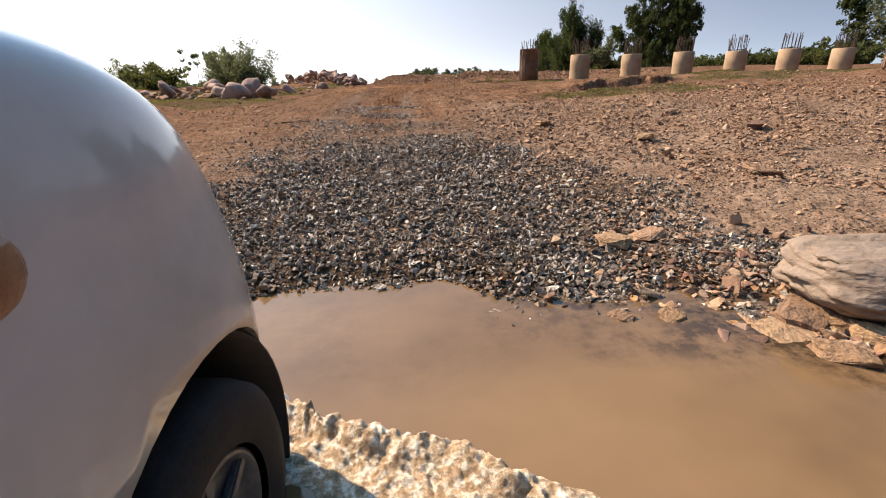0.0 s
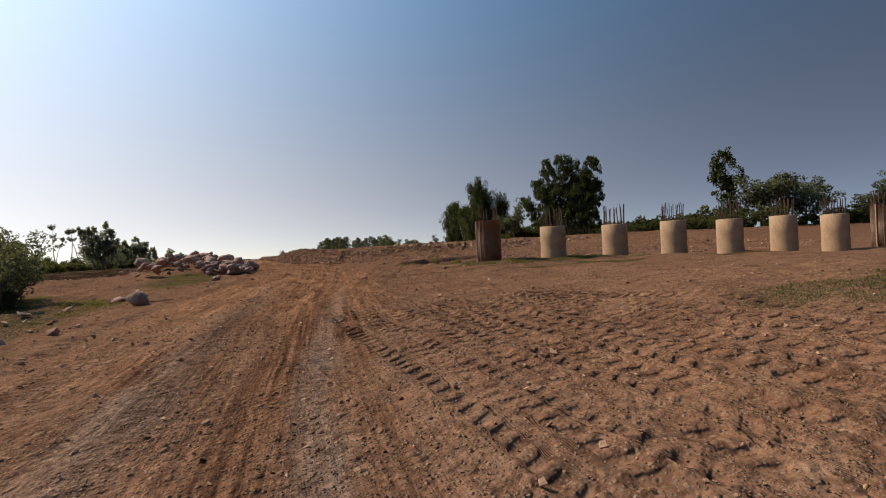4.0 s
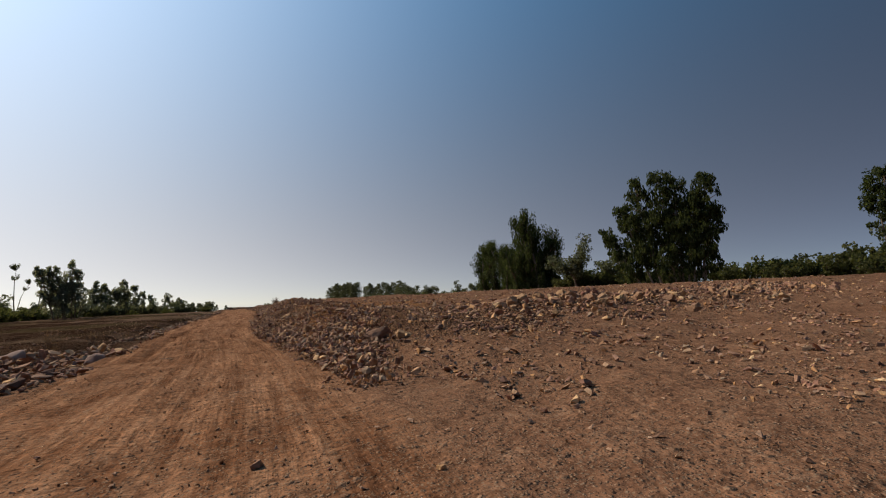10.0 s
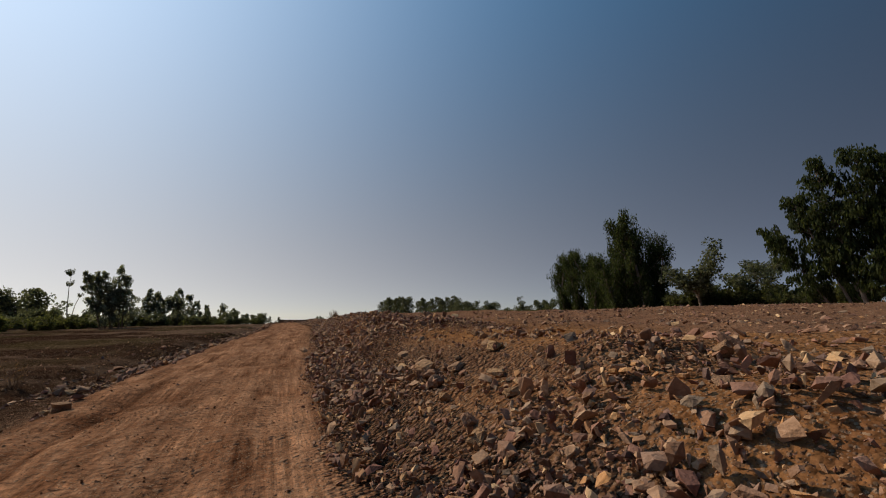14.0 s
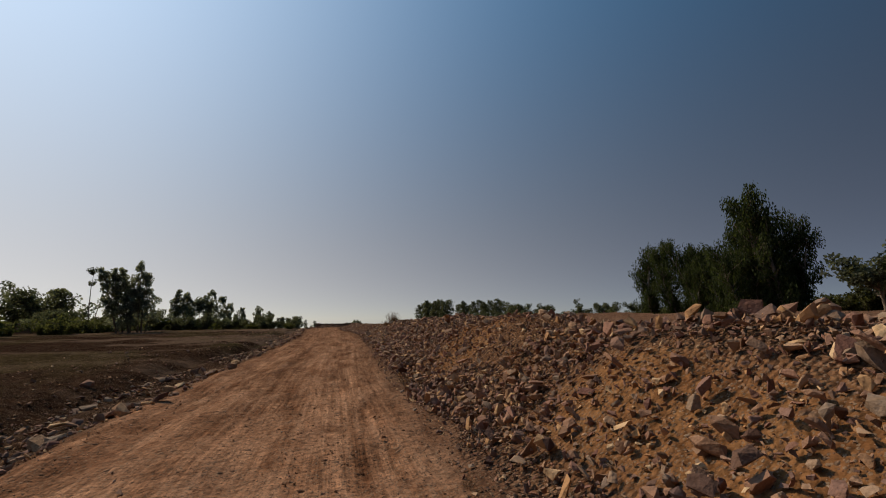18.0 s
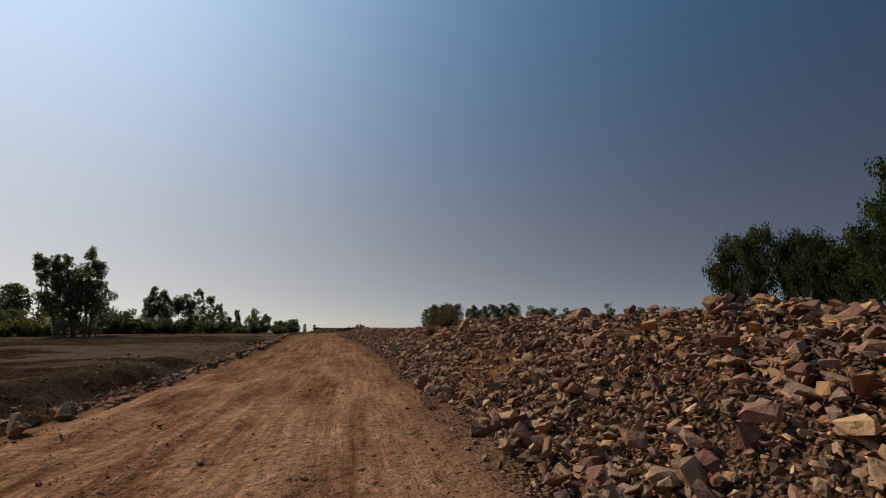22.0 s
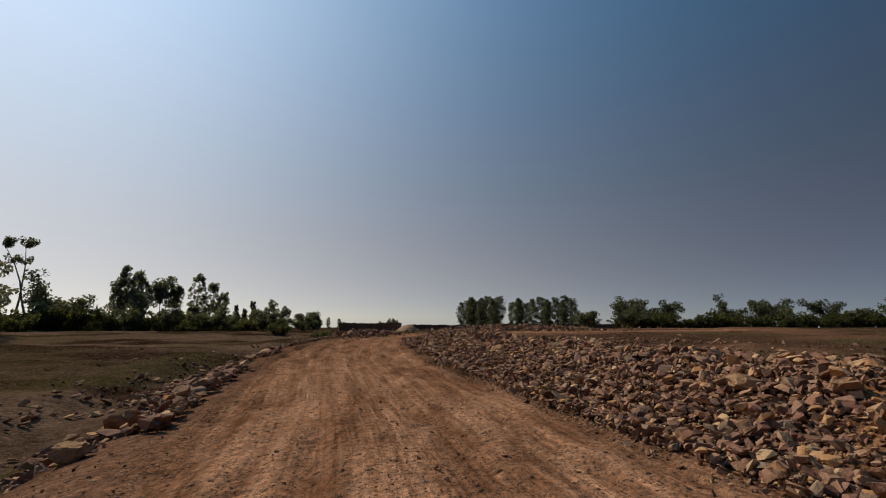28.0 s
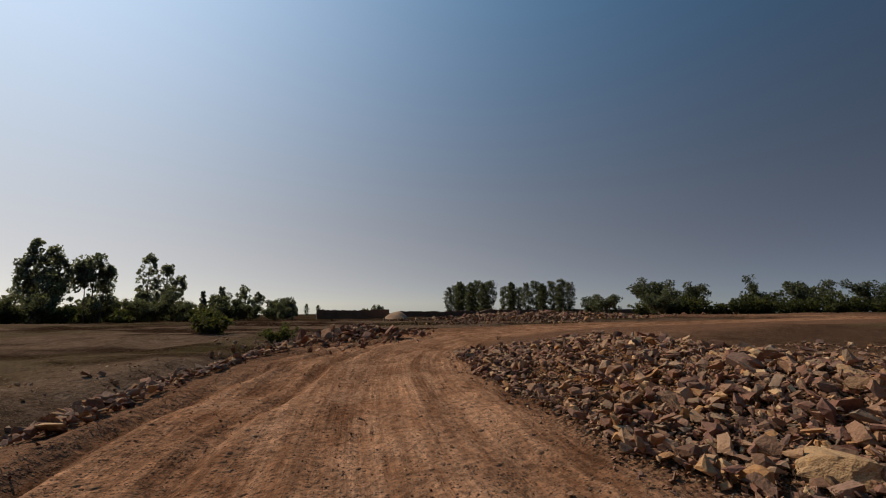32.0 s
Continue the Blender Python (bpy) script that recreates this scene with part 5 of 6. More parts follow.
def pile(x, y, top, formed, seed):
    r = random.Random(seed)
    z0 = ground_z(x, y)
    h = top - z0
    if formed:
        root = empty("bridge_pile", "concrete bridge pile still inside rusted steel formwork", "pillar", (x, y, z0), "row of bridge piles")
    else:
        root = empty("bridge_pile", "bare round concrete bridge pile with projecting rusty rebar", "pillar", (x, y, z0), "row of bridge piles")
    rc = 0.535 if formed else 0.6
    hc = h - (0.12 if formed else 0.0)
    part("shaft", lathe([(rc * 1.02, -0.4), (rc * 1.01, 0.05), (rc, 0.3), (rc * 0.995, hc * 0.55), (rc, hc * 0.56), (rc * 0.995, hc - 0.03), (rc * 0.96, hc)]), M_CONCRETE, root)
    if formed:
        # two half shells of steel plate with flanges and ribs
        for side in (0, 1):
            a0 = math.radians(-9 + 180 * side)
            bm = bmesh.new()
            rows = []
            for z in (0.0, h * 0.5, h):
                rows.append([bm.verts.new(((rc + 0.025) * math.cos(a0 + math.pi * k / 18), (rc + 0.025) * math.sin(a0 + math.pi * k / 18), z)) for k in range(19)])
            for a, b in zip(rows, rows[1:]):
                for k in range(18):
                    bm.faces.new((a[k], a[k + 1], b[k + 1], b[k])).smooth = True
            bmesh.ops.solidify(bm, geom=bm.faces[:], thickness=-0.014)
            shell = part("form_shell", bm, M_FORM, root)
            for k in ((0, 9, 18) if side == 0 else (0, 3, 5, 18)):
                ang = a0 + math.pi * k / 18
                bm = bmesh.new()
                w = 0.05 if k in (0, 18) else 0.032
                box(bm, w, 0.012 if k not in (0, 18) else 0.02, h - 0.01, Matrix.Rotation(ang + (0.02 if k == 0 else -0.02 if k == 18 else 0), 4, "Z") @ Matrix.Translation((rc + 0.026 + w / 2, 0, h / 2)), 0.003)
                part("rib", bm, M_FORM_EDGE, shell)
            for z in (h * 0.48,):
                bm = bmesh.new()
                ra, rb = [], []
                span = range(19) if side == 0 else range(3, 6)
                for k in span:
                    ang = a0 + math.pi * k / 18
                    ra.append([(q * math.cos(ang), q * math.sin(ang)) for q in (rc + 0.026, rc + 0.066)])
                for zz in (z - 0.006, z + 0.006):
                    rb.append([[bm.verts.new((*q, zz)) for q in pr] for pr in ra])
                for k in range(len(span) - 1):
                    for lo, hi in ((0, 0), (1, 1)):
                        bm.faces.new((rb[lo][k][0], rb[lo][k][1], rb[lo][k + 1][1], rb[lo][k + 1][0]))
                    bm.faces.new((rb[0][k][1], rb[0][k + 1][1], rb[1][k + 1][1], rb[1][k][1]))
                part("hoop", bm, M_FORM_EDGE, shell)
    n = 16
    for k in range(n):
        a = 2 * math.pi * k / n + r.uniform(-0.06, 0.06)
        if formed and k % 3 == 2 and seed == 1:
            continue
        ln = r.uniform(0.72, 0.98) if not (formed and seed == 1) else r.uniform(0.45, 0.8)
        ob = part("rebar", rebar_mesh(ln + 0.1, (r.uniform(-0.06, 0.06), r.uniform(-0.06, 0.06)), k + seed * 50), None, root)
        ob.location = (0.47 * math.cos(a), 0.47 * math.sin(a), hc - 0.1)
    if not formed:
        v, f = tube_arrays([(0.49 * math.cos(t * math.pi / 12), 0.49 * math.sin(t * math.pi / 12), hc + 0.07 + 0.01 * math.sin(t)) for t in range(25)], [0.009] * 25, 5)
        part("tie_hoop", mesh_of("tie_hoop", v, f, M_REBAR, True), None, root)
    return root


for k in range(8):
    formed = k in (0, 7)
    pile(11.45 + 3.14 * k, 24.05 - 0.68 * k, 1.88 if k == 0 else (1.85 if formed else 1.42 + 0.05 * (k % 2)), formed, k + 1)


# ---- trees and shrubs ----
def leaf_cloud(centres, sizes, per, leaf, droop, seed, thin=0.45):
    """Leaf quads in clumps; droop 0 gives loose turns, 1 hanging leaves."""
    r = np.random.default_rng(seed)
    C = np.repeat(np.asarray(centres, float), per, 0)
    S = np.repeat(np.asarray(sizes, float), per, 0)
    n = len(C)
    d = r.normal(size=(n, 3))
    d /= np.linalg.norm(d, axis=1)[:, None]
    P = C + d * S * (r.uniform(0.25, 1, (n, 1)) ** 0.5)
    ax = r.normal(size=(n, 3)) * (1 - droop) + np.array([0, 0, -1.6]) * droop + 0.25 * d
    ax /= np.linalg.norm(ax, axis=1)[:, None]
    sd = np.cross(ax, r.normal(size=(n, 3)))
    sd /= np.linalg.norm(sd, axis=1)[:, None]
    L = leaf * r.uniform(0.6, 1.4, (n, 1))
    q = np.stack([P - sd * L * thin * 0.5, P + ax * L * 0.5 - sd * L * thin * 0.35 + sd * L * thin * 0.35, P + sd * L * thin * 0.5, P - ax * L * 0.5], 1)
    return q.reshape(-1, 3), np.arange(n * 4).reshape(n, 4)


def tree(name, label, H, style, seed, mat, category="tree", group=""):
    """A tree at the origin: trunk with limbs, and a crown of leaf clumps."""
    r = random.Random(seed)
    root = empty(name, label, category, (0, 0, 0), group)
    tubes, cs, ss = [], [], []

    def limb(p, d, ln, rad, bend, depth):
        pts, rr, q, dd = [p.copy()], [rad], p.copy(), d.copy()
        for i in range(5):
            dd = (dd + Vector((r.uniform(-1, 1), r.uniform(-1, 1), bend)) * 0.22).normalized()
            q = q + dd * ln / 5
            pts.append(q.copy())
            rr.append(rad * (1 - 0.16 * (i + 1)))
        tubes.append(tube_arrays(pts, rr, 6 if depth == 0 else 5))
        return pts

    if style == "gum":
        for s in range(3):
            lean = Vector((r.uniform(-0.13, 0.13), r.uniform(-0.13, 0.13), 1)).normalized()
            hh = H * (1 if s == 0 else r.uniform(0.65, 0.92))
            pts = limb(Vector((r.uniform(-0.6, 0.6) * s, r.uniform(-0.6, 0.6) * s, -0.3)), lean, hh * 0.94, 0.017 * H, 0.35, 0)
            for i in range(1, 6):
                for b in range(6):
                    z = pts[i - 1].lerp(pts[i], r.random())
                    frac = z.z / hh
                    ln = H * (0.12 + 0.12 * (1 - abs(frac - 0.5) * 2)) * r.uniform(0.7, 1.25)
                    tip = limb(z, Vector((r.uniform(-1, 1), r.uniform(-1, 1), 0.9)).normalized(), ln, 0.005 * H, -0.1, 1)
                    for t in tip[2:]:
                        cs.append(t + Vector((0, 0, -0.3)))
                        ss.append((H * 0.042, H * 0.042, H * r.uniform(0.06, 0.10)))
            cs.append(pts[-1]), ss.append((H * 0.05, H * 0.05, H * 0.07))
        v, f = leaf_cloud(cs, ss, 36, 0.35 * H / 15, 0.75, seed, 0.42)
    elif style == "poplar":
        pts = limb(Vector((0, 0, -0.3)), Vector((0, 0, 1)), H, 0.012 * H, 0.6, 0)
        for i in range(26):
            t = 0.12 + 0.86 * i / 25
            w = H * 0.17 * math.sin(math.pi * (0.1 + 0.8 * t)) ** 0.6 * r.uniform(0.6, 1.35)
            for _ in range(3):
                a = r.uniform(0, 6.28)
                cs.append(Vector((w * math.cos(a) * 0.7, w * math.sin(a) * 0.7, t * H)))
                ss.append((w * 0.55, w * 0.55, H * 0.05))
        v, f = leaf_cloud(cs, ss, 60, 0.34 * H / 12, 0.4, seed, 0.6)
    elif style == "tall":
        pts = limb(Vector((0, 0, -0.3)), Vector((0.05, 0.03, 1)).normalized(), H * 0.93, 0.014 * H, 0.6, 0)
        for i in range(7):
            tip = limb(pts[-1] if i > 1 else pts[-2], Vector((r.uniform(-1, 1), r.uniform(-1, 1), 1.0)).normalized(), H * 0.11, 0.004 * H, 0, 1)
            for t in tip[2:]:
                cs.append(t), ss.append((H * 0.028, H * 0.028, H * 0.03))
        v, f = leaf_cloud(cs, ss, 16, 0.34 * H / 13, 0.1, seed, 0.6)
    elif style == "acacia":
        pts = limb(Vector((0, 0, -0.3)), Vector((r.uniform(-0.2, 0.2), 0, 1)).normalized(), H * 0.5, 0.028 * H, 0.3, 0)
        for i in range(11):
            a = 6.28 * i / 11 + r.uniform(-0.3, 0.3)
            tip = limb(pts[r.choice((2, 3, 4, 5))], Vector((math.cos(a), math.sin(a), r.uniform(0.35, 1.0))).normalized(), H * r.uniform(0.35, 0.62), 0.012 * H, 0.25, 1)
            for t in tip[2:]:
                for _ in range(3):
                    cs.append(t + Vector((r.uniform(-1, 1), r.uniform(-1, 1), r.uniform(-0.3, 0.5))) * H * 0.09)
                    ss.append((H * 0.1, H * 0.1, H * 0.075))
        v, f = leaf_cloud(cs, ss, 34, 0.38 * H / 9, 0.1, seed, 0.65)
    else:  # bush
        for i in range(14):
            a = 6.28 * i / 14 + r.uniform(-0.3, 0.3)
            tip = limb(Vector((0.1 * H * math.cos(a), 0.1 * H * math.sin(a), -0.1)), Vector((math.cos(a), math.sin(a), r.uniform(0.5, 2.2))).normalized(), H * r.uniform(0.6, 1.0), 0.012 * H, 0.2, 1)
            for t in tip[1:]:
                for _ in range(2):
                    cs.append(t + Vector((r.uniform(-1, 1), r.uniform(-1, 1), r.uniform(-0.7, 0.2))) * H * 0.1)
                    ss.append((H * 0.12, H * 0.12, H * 0.1))
        v, f = leaf_cloud(cs, ss, 10, 0.1 * H + 0.03, 0.15, seed, 0.6)
        v[:, 2] = np.maximum(v[:, 2], 0.0)
    tv, tf = join_arrays(tubes)
    part("trunk", mesh_of("trunk", tv, tf, M_BARK, True), None, root)
    part("crown", mesh_of("crown", v, f, mat), None, root)
    return root


def near_bush(x, y, H, seed):
    """A tall leafy bush seen from near by, with thin shoots that stand out of it."""
    r = random.Random(seed)
    root = empty("bush", "tall leafy bush with thin shoots beside the boulders", "bush", (x, y, ground_z(x, y) - 0.03), "bushes")
    tubes, cs, ss = [], [], []
    for i in range(30):
        a, ln = r.uniform(0, 6.28), H * r.uniform(0.45, 1.0) * (1.25 if i % 9 == 0 else 1)
        q, d, pts = Vector((r.uniform(-0.4, 0.4), r.uniform(-0.4, 0.4), 0)), Vector((math.cos(a), math.sin(a), r.uniform(0.9, 3.0))).normalized(), []
        for k in range(7):
            pts.append(q.copy())
            q = q + (d + Vector((r.uniform(-1, 1), r.uniform(-1, 1), 0)) * 0.15).normalized() * ln / 6
        tubes.append(tube_arrays(pts, [0.016 * (1 - 0.12 * k) for k in range(7)], 5))
        for k in range(1, 7):
            for _ in range(1 if i % 9 == 0 else 4):
                cs.append(pts[k] + Vector((r.uniform(-1, 1), r.uniform(-1, 1), r.uniform(-0.7, 0.5))) * 0.28)
                ss.append((0.16, 0.16, 0.14))
    v, f = join_arrays(tubes)
    part("stem", mesh_of("stem", v, f, M_BARK, True), None, root)
    v, f = leaf_cloud(cs, ss, 24, 0.075, 0.2, seed, 0.5)
    part("crown", mesh_of("crown", v, f, M_LEAF_DARK), None, root)


TREES = {
    "gum": [tree("gum_tree", "tall gum tree with drooping dark green foliage", 15, "gum", 11 + k, M_LEAF_GUM, group="gum trees beyond the plateau") for k in range(4)],
    "poplar": [tree("poplar_tree", "slender upright dark green tree in a distant row", 11, "poplar", 31 + k, M_LEAF_DARK, group="distant tree row") for k in range(3)],
    "tall": [tree("bare_stemmed_tree", "tall thin tree with bare stem and small crown", 13, "tall", 41 + k, M_LEAF_DARK, group="bare-stemmed trees") for k in range(2)],
    "acacia": [tree("acacia_tree", "spreading round-headed dark green acacia tree", 9, "acacia", 51 + k, M_LEAF_DARK, group="acacia trees") for k in range(3)],
    "bush": [tree("bush", "dense olive-green bush on open ground", 2.6, "bush", 61 + k, M_LEAF_OLIVE, "bush", "bushes") for k in range(3)],
}
FIRST = {id(t): True for ts in TREES.values() for t in ts}


def plant(kind, x, y, H, seed, z=None, label=""):
    src = TREES[kind][seed % len(TREES[kind])]
    base = {"gum": 15, "poplar": 11, "tall": 13, "acacia": 9, "bush": 2.6}[kind]
    s = H / base
    m = Matrix.LocRotScale((x, y, (float(land([x], [y], False)[0]) if z is None else z) - 0.03), Euler((0, 0, seed * 1.7)), (s * (0.9 + 0.2 * ((seed * 7) % 5) / 4), s, s))
    if FIRST.pop(id(src), None):
        src.matrix_world = m
        ob = src
    else:
        ob = copy_thing(src, Matrix.LocRotScale(m.translation, m.to_quaternion(), None))
        ob.scale = m.to_scale()
    if label:
        ob["label"] = label
    return ob


# gum row beyond the plateau: x, y, height
for k, (x, y, h) in enumerate(((56, 109.5, 18), (57, 115, 15.5), (57.5, 121, 15), (57.5, 127, 15), (58, 133, 14.5), (57.7, 139.8, 14.5), (62, 118, 13), (60, 124, 13.5), (60, 130, 13), (60, 112, 14), (53.5, 112.5, 13))):
    plant("gum", x, y, h, k + 7)
for k, (x, y, h) in enumerate(((57, 99, 9.5), (86, 60, 11.5), (90, 55, 9.5), (95, 46, 8), (101, 43, 9.5), (66, 97, 9), (52, 205, 8), (58, 213, 10.5), (66, 214, 9), (76, 207, 9), (84, 203, 10), (93, 198, 8.5), (103, 193, 10), (114, 186, 12), (124, 180, 11), (46, 196, 6.5), (41, 205, 6), (68, 262, 8), (-86, 197, 15), (-77, 193, 17), (-98, 190, 10), (-51.3, 180.5, 9.6), (-50, 215, 5), (-75, 150, 7), (-88, 140, 9))):
    plant("acacia", x, y, h, k + 1, float(land([x], [y], False)[0]) - 0.13 * h if y > 175 else None)
for k in range(26):
    t = k / 25
    if k not in (11, 12, 17):
        plant("poplar", 39 + 36 * t + (k % 3) * 1.5, 366 - 70 * t, (14.5 if k < 11 else 12) + (k * 5 % 4) * 0.8, k + 3)
def plume_tree(x, y, stems, seed, mat, label, fine=0.34, droop=0.3):
    """Many-stemmed tree: each stem (dx, dy, height, half width, foot of the foliage) carries a ragged upright plume."""
    r = random.Random(seed)
    z0 = float(land([x], [y], False)[0])
    root = empty("many_stemmed_tree", label, "tree", (x, y, z0 - 0.05), "trees beyond the field")
    tubes, cs, ss = [], [], []
    for dx, dy, h, w, foot in stems:
        lean = (r.uniform(-0.12, 0.12) * h * 0.3, r.uniform(-0.12, 0.12) * h * 0.3)
        pts = [Vector((dx * (0.55 + 0.45 * t) - lean[0] * (1 - t), dy * (0.55 + 0.45 * t) - lean[1] * (1 - t), h * 0.97 * t)) for t in (0, 0.2, 0.4, 0.6, 0.8, 1)]
        tubes.append(tube_arrays(pts, [0.014 * h * (1 - 0.17 * i) for i in range(6)], 6))
        n = int((10 + 5.0 * h * (1 - foot) / max(w, 0.6) + 9 * w) * (1.0 if droop < 0.5 else 1.7))
        for _ in range(n):
            t = foot + (1 - foot) * r.random() ** 0.8
            q = (t - foot) / (1 - foot + 1e-6)
            reach = w * (0.45 + 0.75 * math.sin(math.pi * min(1, 0.18 + 0.74 * q))) * r.uniform(0.25, 1.05)
            a = r.uniform(0, 6.28)
            i = min(4, int(t * 5))
            c = pts[i].lerp(pts[i + 1], t * 5 - i) + Vector((math.cos(a) * reach, math.sin(a) * reach, r.uniform(-0.2, 0.2)))
            if r.random() < 0.5:
                tubes.append(tube_arrays([pts[i].lerp(pts[i + 1], max(0, t * 5 - i - 0.3)), c], [0.004 * h, 0.002 * h], 4))
            k = r.uniform(0.3, 0.62) * (0.6 + 0.28 * w)
            cs.append(c), ss.append((k, k, k * r.uniform(0.9, 1.5)))
    tv, tf = join_arrays(tubes)
    part("trunk", mesh_of("trunk", tv, tf, M_BARK, True), None, root)
    v, f = leaf_cloud(cs, ss, 44, fine, droop, seed, 0.6 if droop < 0.5 else 0.4)
    part("crown", mesh_of("crown", v, f, mat), None, root)


plume_tree(55, 73, ((-5.8, 8.0, 8.4, 1.3, 0.1), (-4.6, 6.1, 11.8, 1.1, 0.2), (-3.1, 4.6, 15.4, 1.4, 0.25), (-1.2, 1.9, 15.9, 1.7, 0.25), (-0.2, 0.3, 15.0, 1.4, 0.25), (0.9, -1.5, 12.5, 1.2, 0.2), (2.0, -2.6, 14.9, 1.5, 0.2), (-3.1, 4.8, 10.8, 2.4, 0.06), (-1.3, 2.0, 10.6, 2.6, 0.06), (0.5, -0.7, 9.4, 2.2, 0.06), (2.2, -3.0, 10.2, 1.6, 0.08)), 90, M_LEAF_GUM, "large clump of gum stems with hanging dark green foliage", 0.38, 0.75)
plume_tree(82.0, 63.6, ((0, 0, 15.2, 2.2, 0.45), (0.4, -0.3, 9.5, 1.6, 0.3), (-0.8, 1.0, 12.5, 1.4, 0.5)), 91, M_LEAF_GUM, "tall narrow tree with a ragged dark head", 0.36, 0.3)
plume_tree(-39, 152, ((-5.5, -3.0, 12.1, 0.9, 0.25), (-4.1, -2.2, 11.8, 0.7, 0.3), (-2.9, -1.6, 12.0, 0.9, 0.2), (-1.7, -0.9, 11.0, 1.2, 0.2), (-0.4, -0.2, 13.2, 1.1, 0.3), (0.3, 0.2, 11.3, 1.1, 0.3), (-2.4, -1.3, 8.4, 2.0, 0.1), (-0.6, -0.3, 7.6, 2.4, 0.1), (1.6, 0.9, 7.0, 1.5, 0.15), (-4.5, -2.4, 6.5, 1.7, 0.1)), 71, M_LEAF_HAZED, "tall many-stemmed tree with ragged upright dark foliage", 0.3)
plume_tree(-48, 192, ((0.4, 0.2, 11.2, 1.0, 0.35), (2.2, 1.2, 10.6, 1.3, 0.4), (-0.5, -0.3, 8.6, 1.1, 0.4), (1.7, 1.0, 6.9, 2.8, 0.1), (3.7, 2.1, 8.6, 1.5, 0.35)), 72, M_LEAF_HAZED, "open-crowned tree with clumped dark foliage beyond the field", 0.36)
plume_tree(-42.3, 195.2, ((0.0, 0.0, 10.0, 1.6, 0.6), (-0.9, -0.4, 8.4, 0.9, 0.65), (1.3, 0.7, 6.3, 1.5, 0.2), (1.6, 0.4, 8.2, 0.8, 0.7)), 73, M_LEAF_HAZED, "slender tree with bare stems and a round head", 0.36)
plume_tree(-52, 233, ((0.1, 0.0, 14.9, 1.8, 0.3), (3.5, 1.4, 12.7, 1.8, 0.3), (6.2, 2.5, 10.5, 1.3, 0.2), (2.0, 0.8, 7.0, 4.2, 0.05), (-1.2, -0.5, 6.3, 1.8, 0.1)), 74, M_LEAF_HAZED, "tall tree with two upright plumes above dense lower foliage", 0.42)
plume_tree(-56, 324, ((0.1, 0.0, 13.2, 2.4, 0.1), (6.6, 1.7, 10.4, 2.4, 0.15), (3.0, 0.8, 7.4, 4.0, 0.05)), 75, M_LEAF_HAZED, "distant grey-green tree with two blunt heads", 0.6)
for k, (x, y, h, w) in enumerate(((-63.7, 322, 12.5, 1.4), (-70.3, 320, 10.8, 0.9), (-67, 321, 9.1, 0.9), (-44, 330, 7.0, 1.2), (-41, 332, 6.4, 1.0), (-37, 334, 6.8, 1.1))):
    plume_tree(x, y, ((0, 0, h, w, 0.12), (0.5, 0.3, h * 0.7, w * 1.1, 0.08)), 80 + k, M_LEAF_HAZED, "thin upright tree in the far hazy row", 0.6)
plume_tree(-22, 229.5, ((0, 0, 4.6, 1.5, 0.05), (0.5, 0.2, 3.9, 1.4, 0.05), (-0.6, -0.2, 3.6, 1.3, 0.05)), 88, M_LEAF_HAZED, "compact egg-shaped tree beside the far track", 0.36)
for k, (x, y, h) in enumerate(((-26, 330, 5), (-33, 345, 6), (-48, 340, 7))):
    plant("poplar", x, y, h, k + 2)
for k, (x, y, h) in enumerate(((-58.5, 172.7, 14.2), (-61, 178, 11), (-59, 185, 14), (-55.3, 182.7, 13.8))):
    plant("tall", x, y, h, k)
# thicket along the far side of the field
for k in range(17):
    x, y = -66 + 2.6 * k + (k * 5 % 3), 152 + 4.3 * k + (k * 7 % 4) * 2.0
    h = 4.6 + (k * 3 % 5) * 0.6
    plant("acacia", x, y, h, k + 2, float(land([x], [y], False)[0]) - 0.16 * h, "low spreading dark green thicket tree beyond the field")
near_bush(-4.5, 18.9, 2.3, 5)
near_bush(-5.7, 20.6, 2.0, 6)
plant("bush", -10.5, 24, 1.9, 3)
for k in range(44):
    y = 118 + k * 3.1 + (k * 37 % 5)
    plant("bush", -52 - (k * 53 % 11) + 0.12 * (y - 118), y, 2.6 + (k * 29 % 7) * 0.35, k)
for k in range(26):
    plant("bush", 60 + (k * 31 % 13), 64 + k * 3.2, 2.4 + (k * 17 % 5) * 0.5, k + 1)
for k in range(14):
    plant("bush", 66 + k * 5.0, 58 - k * 1.0, 2.8 + (k * 13 % 4) * 0.6, k + 2)
for k in range(30):
    plant("bush", 50 + k * 2.9, 207 - k * 1.1, 3.0 + (k * 13 % 4) * 0.6, k + 2)
for k, (x, y, h) in enumerate(((73, 78, 4.0), (75, 75, 4.6), (77, 72, 4.0), (79, 69.5, 5.4), (82, 67, 6.0), (84.5, 65, 5.4))):
    plant("bush", x, y, h, k, None, "large rounded olive bush beyond the plateau")
for ob in [t for ts in TREES.values() for t in ts if id(t) in FIRST]:
    for c in list(ob.children_recursive):
        bpy.data.objects.remove(c)
    bpy.data.objects.remove(ob)


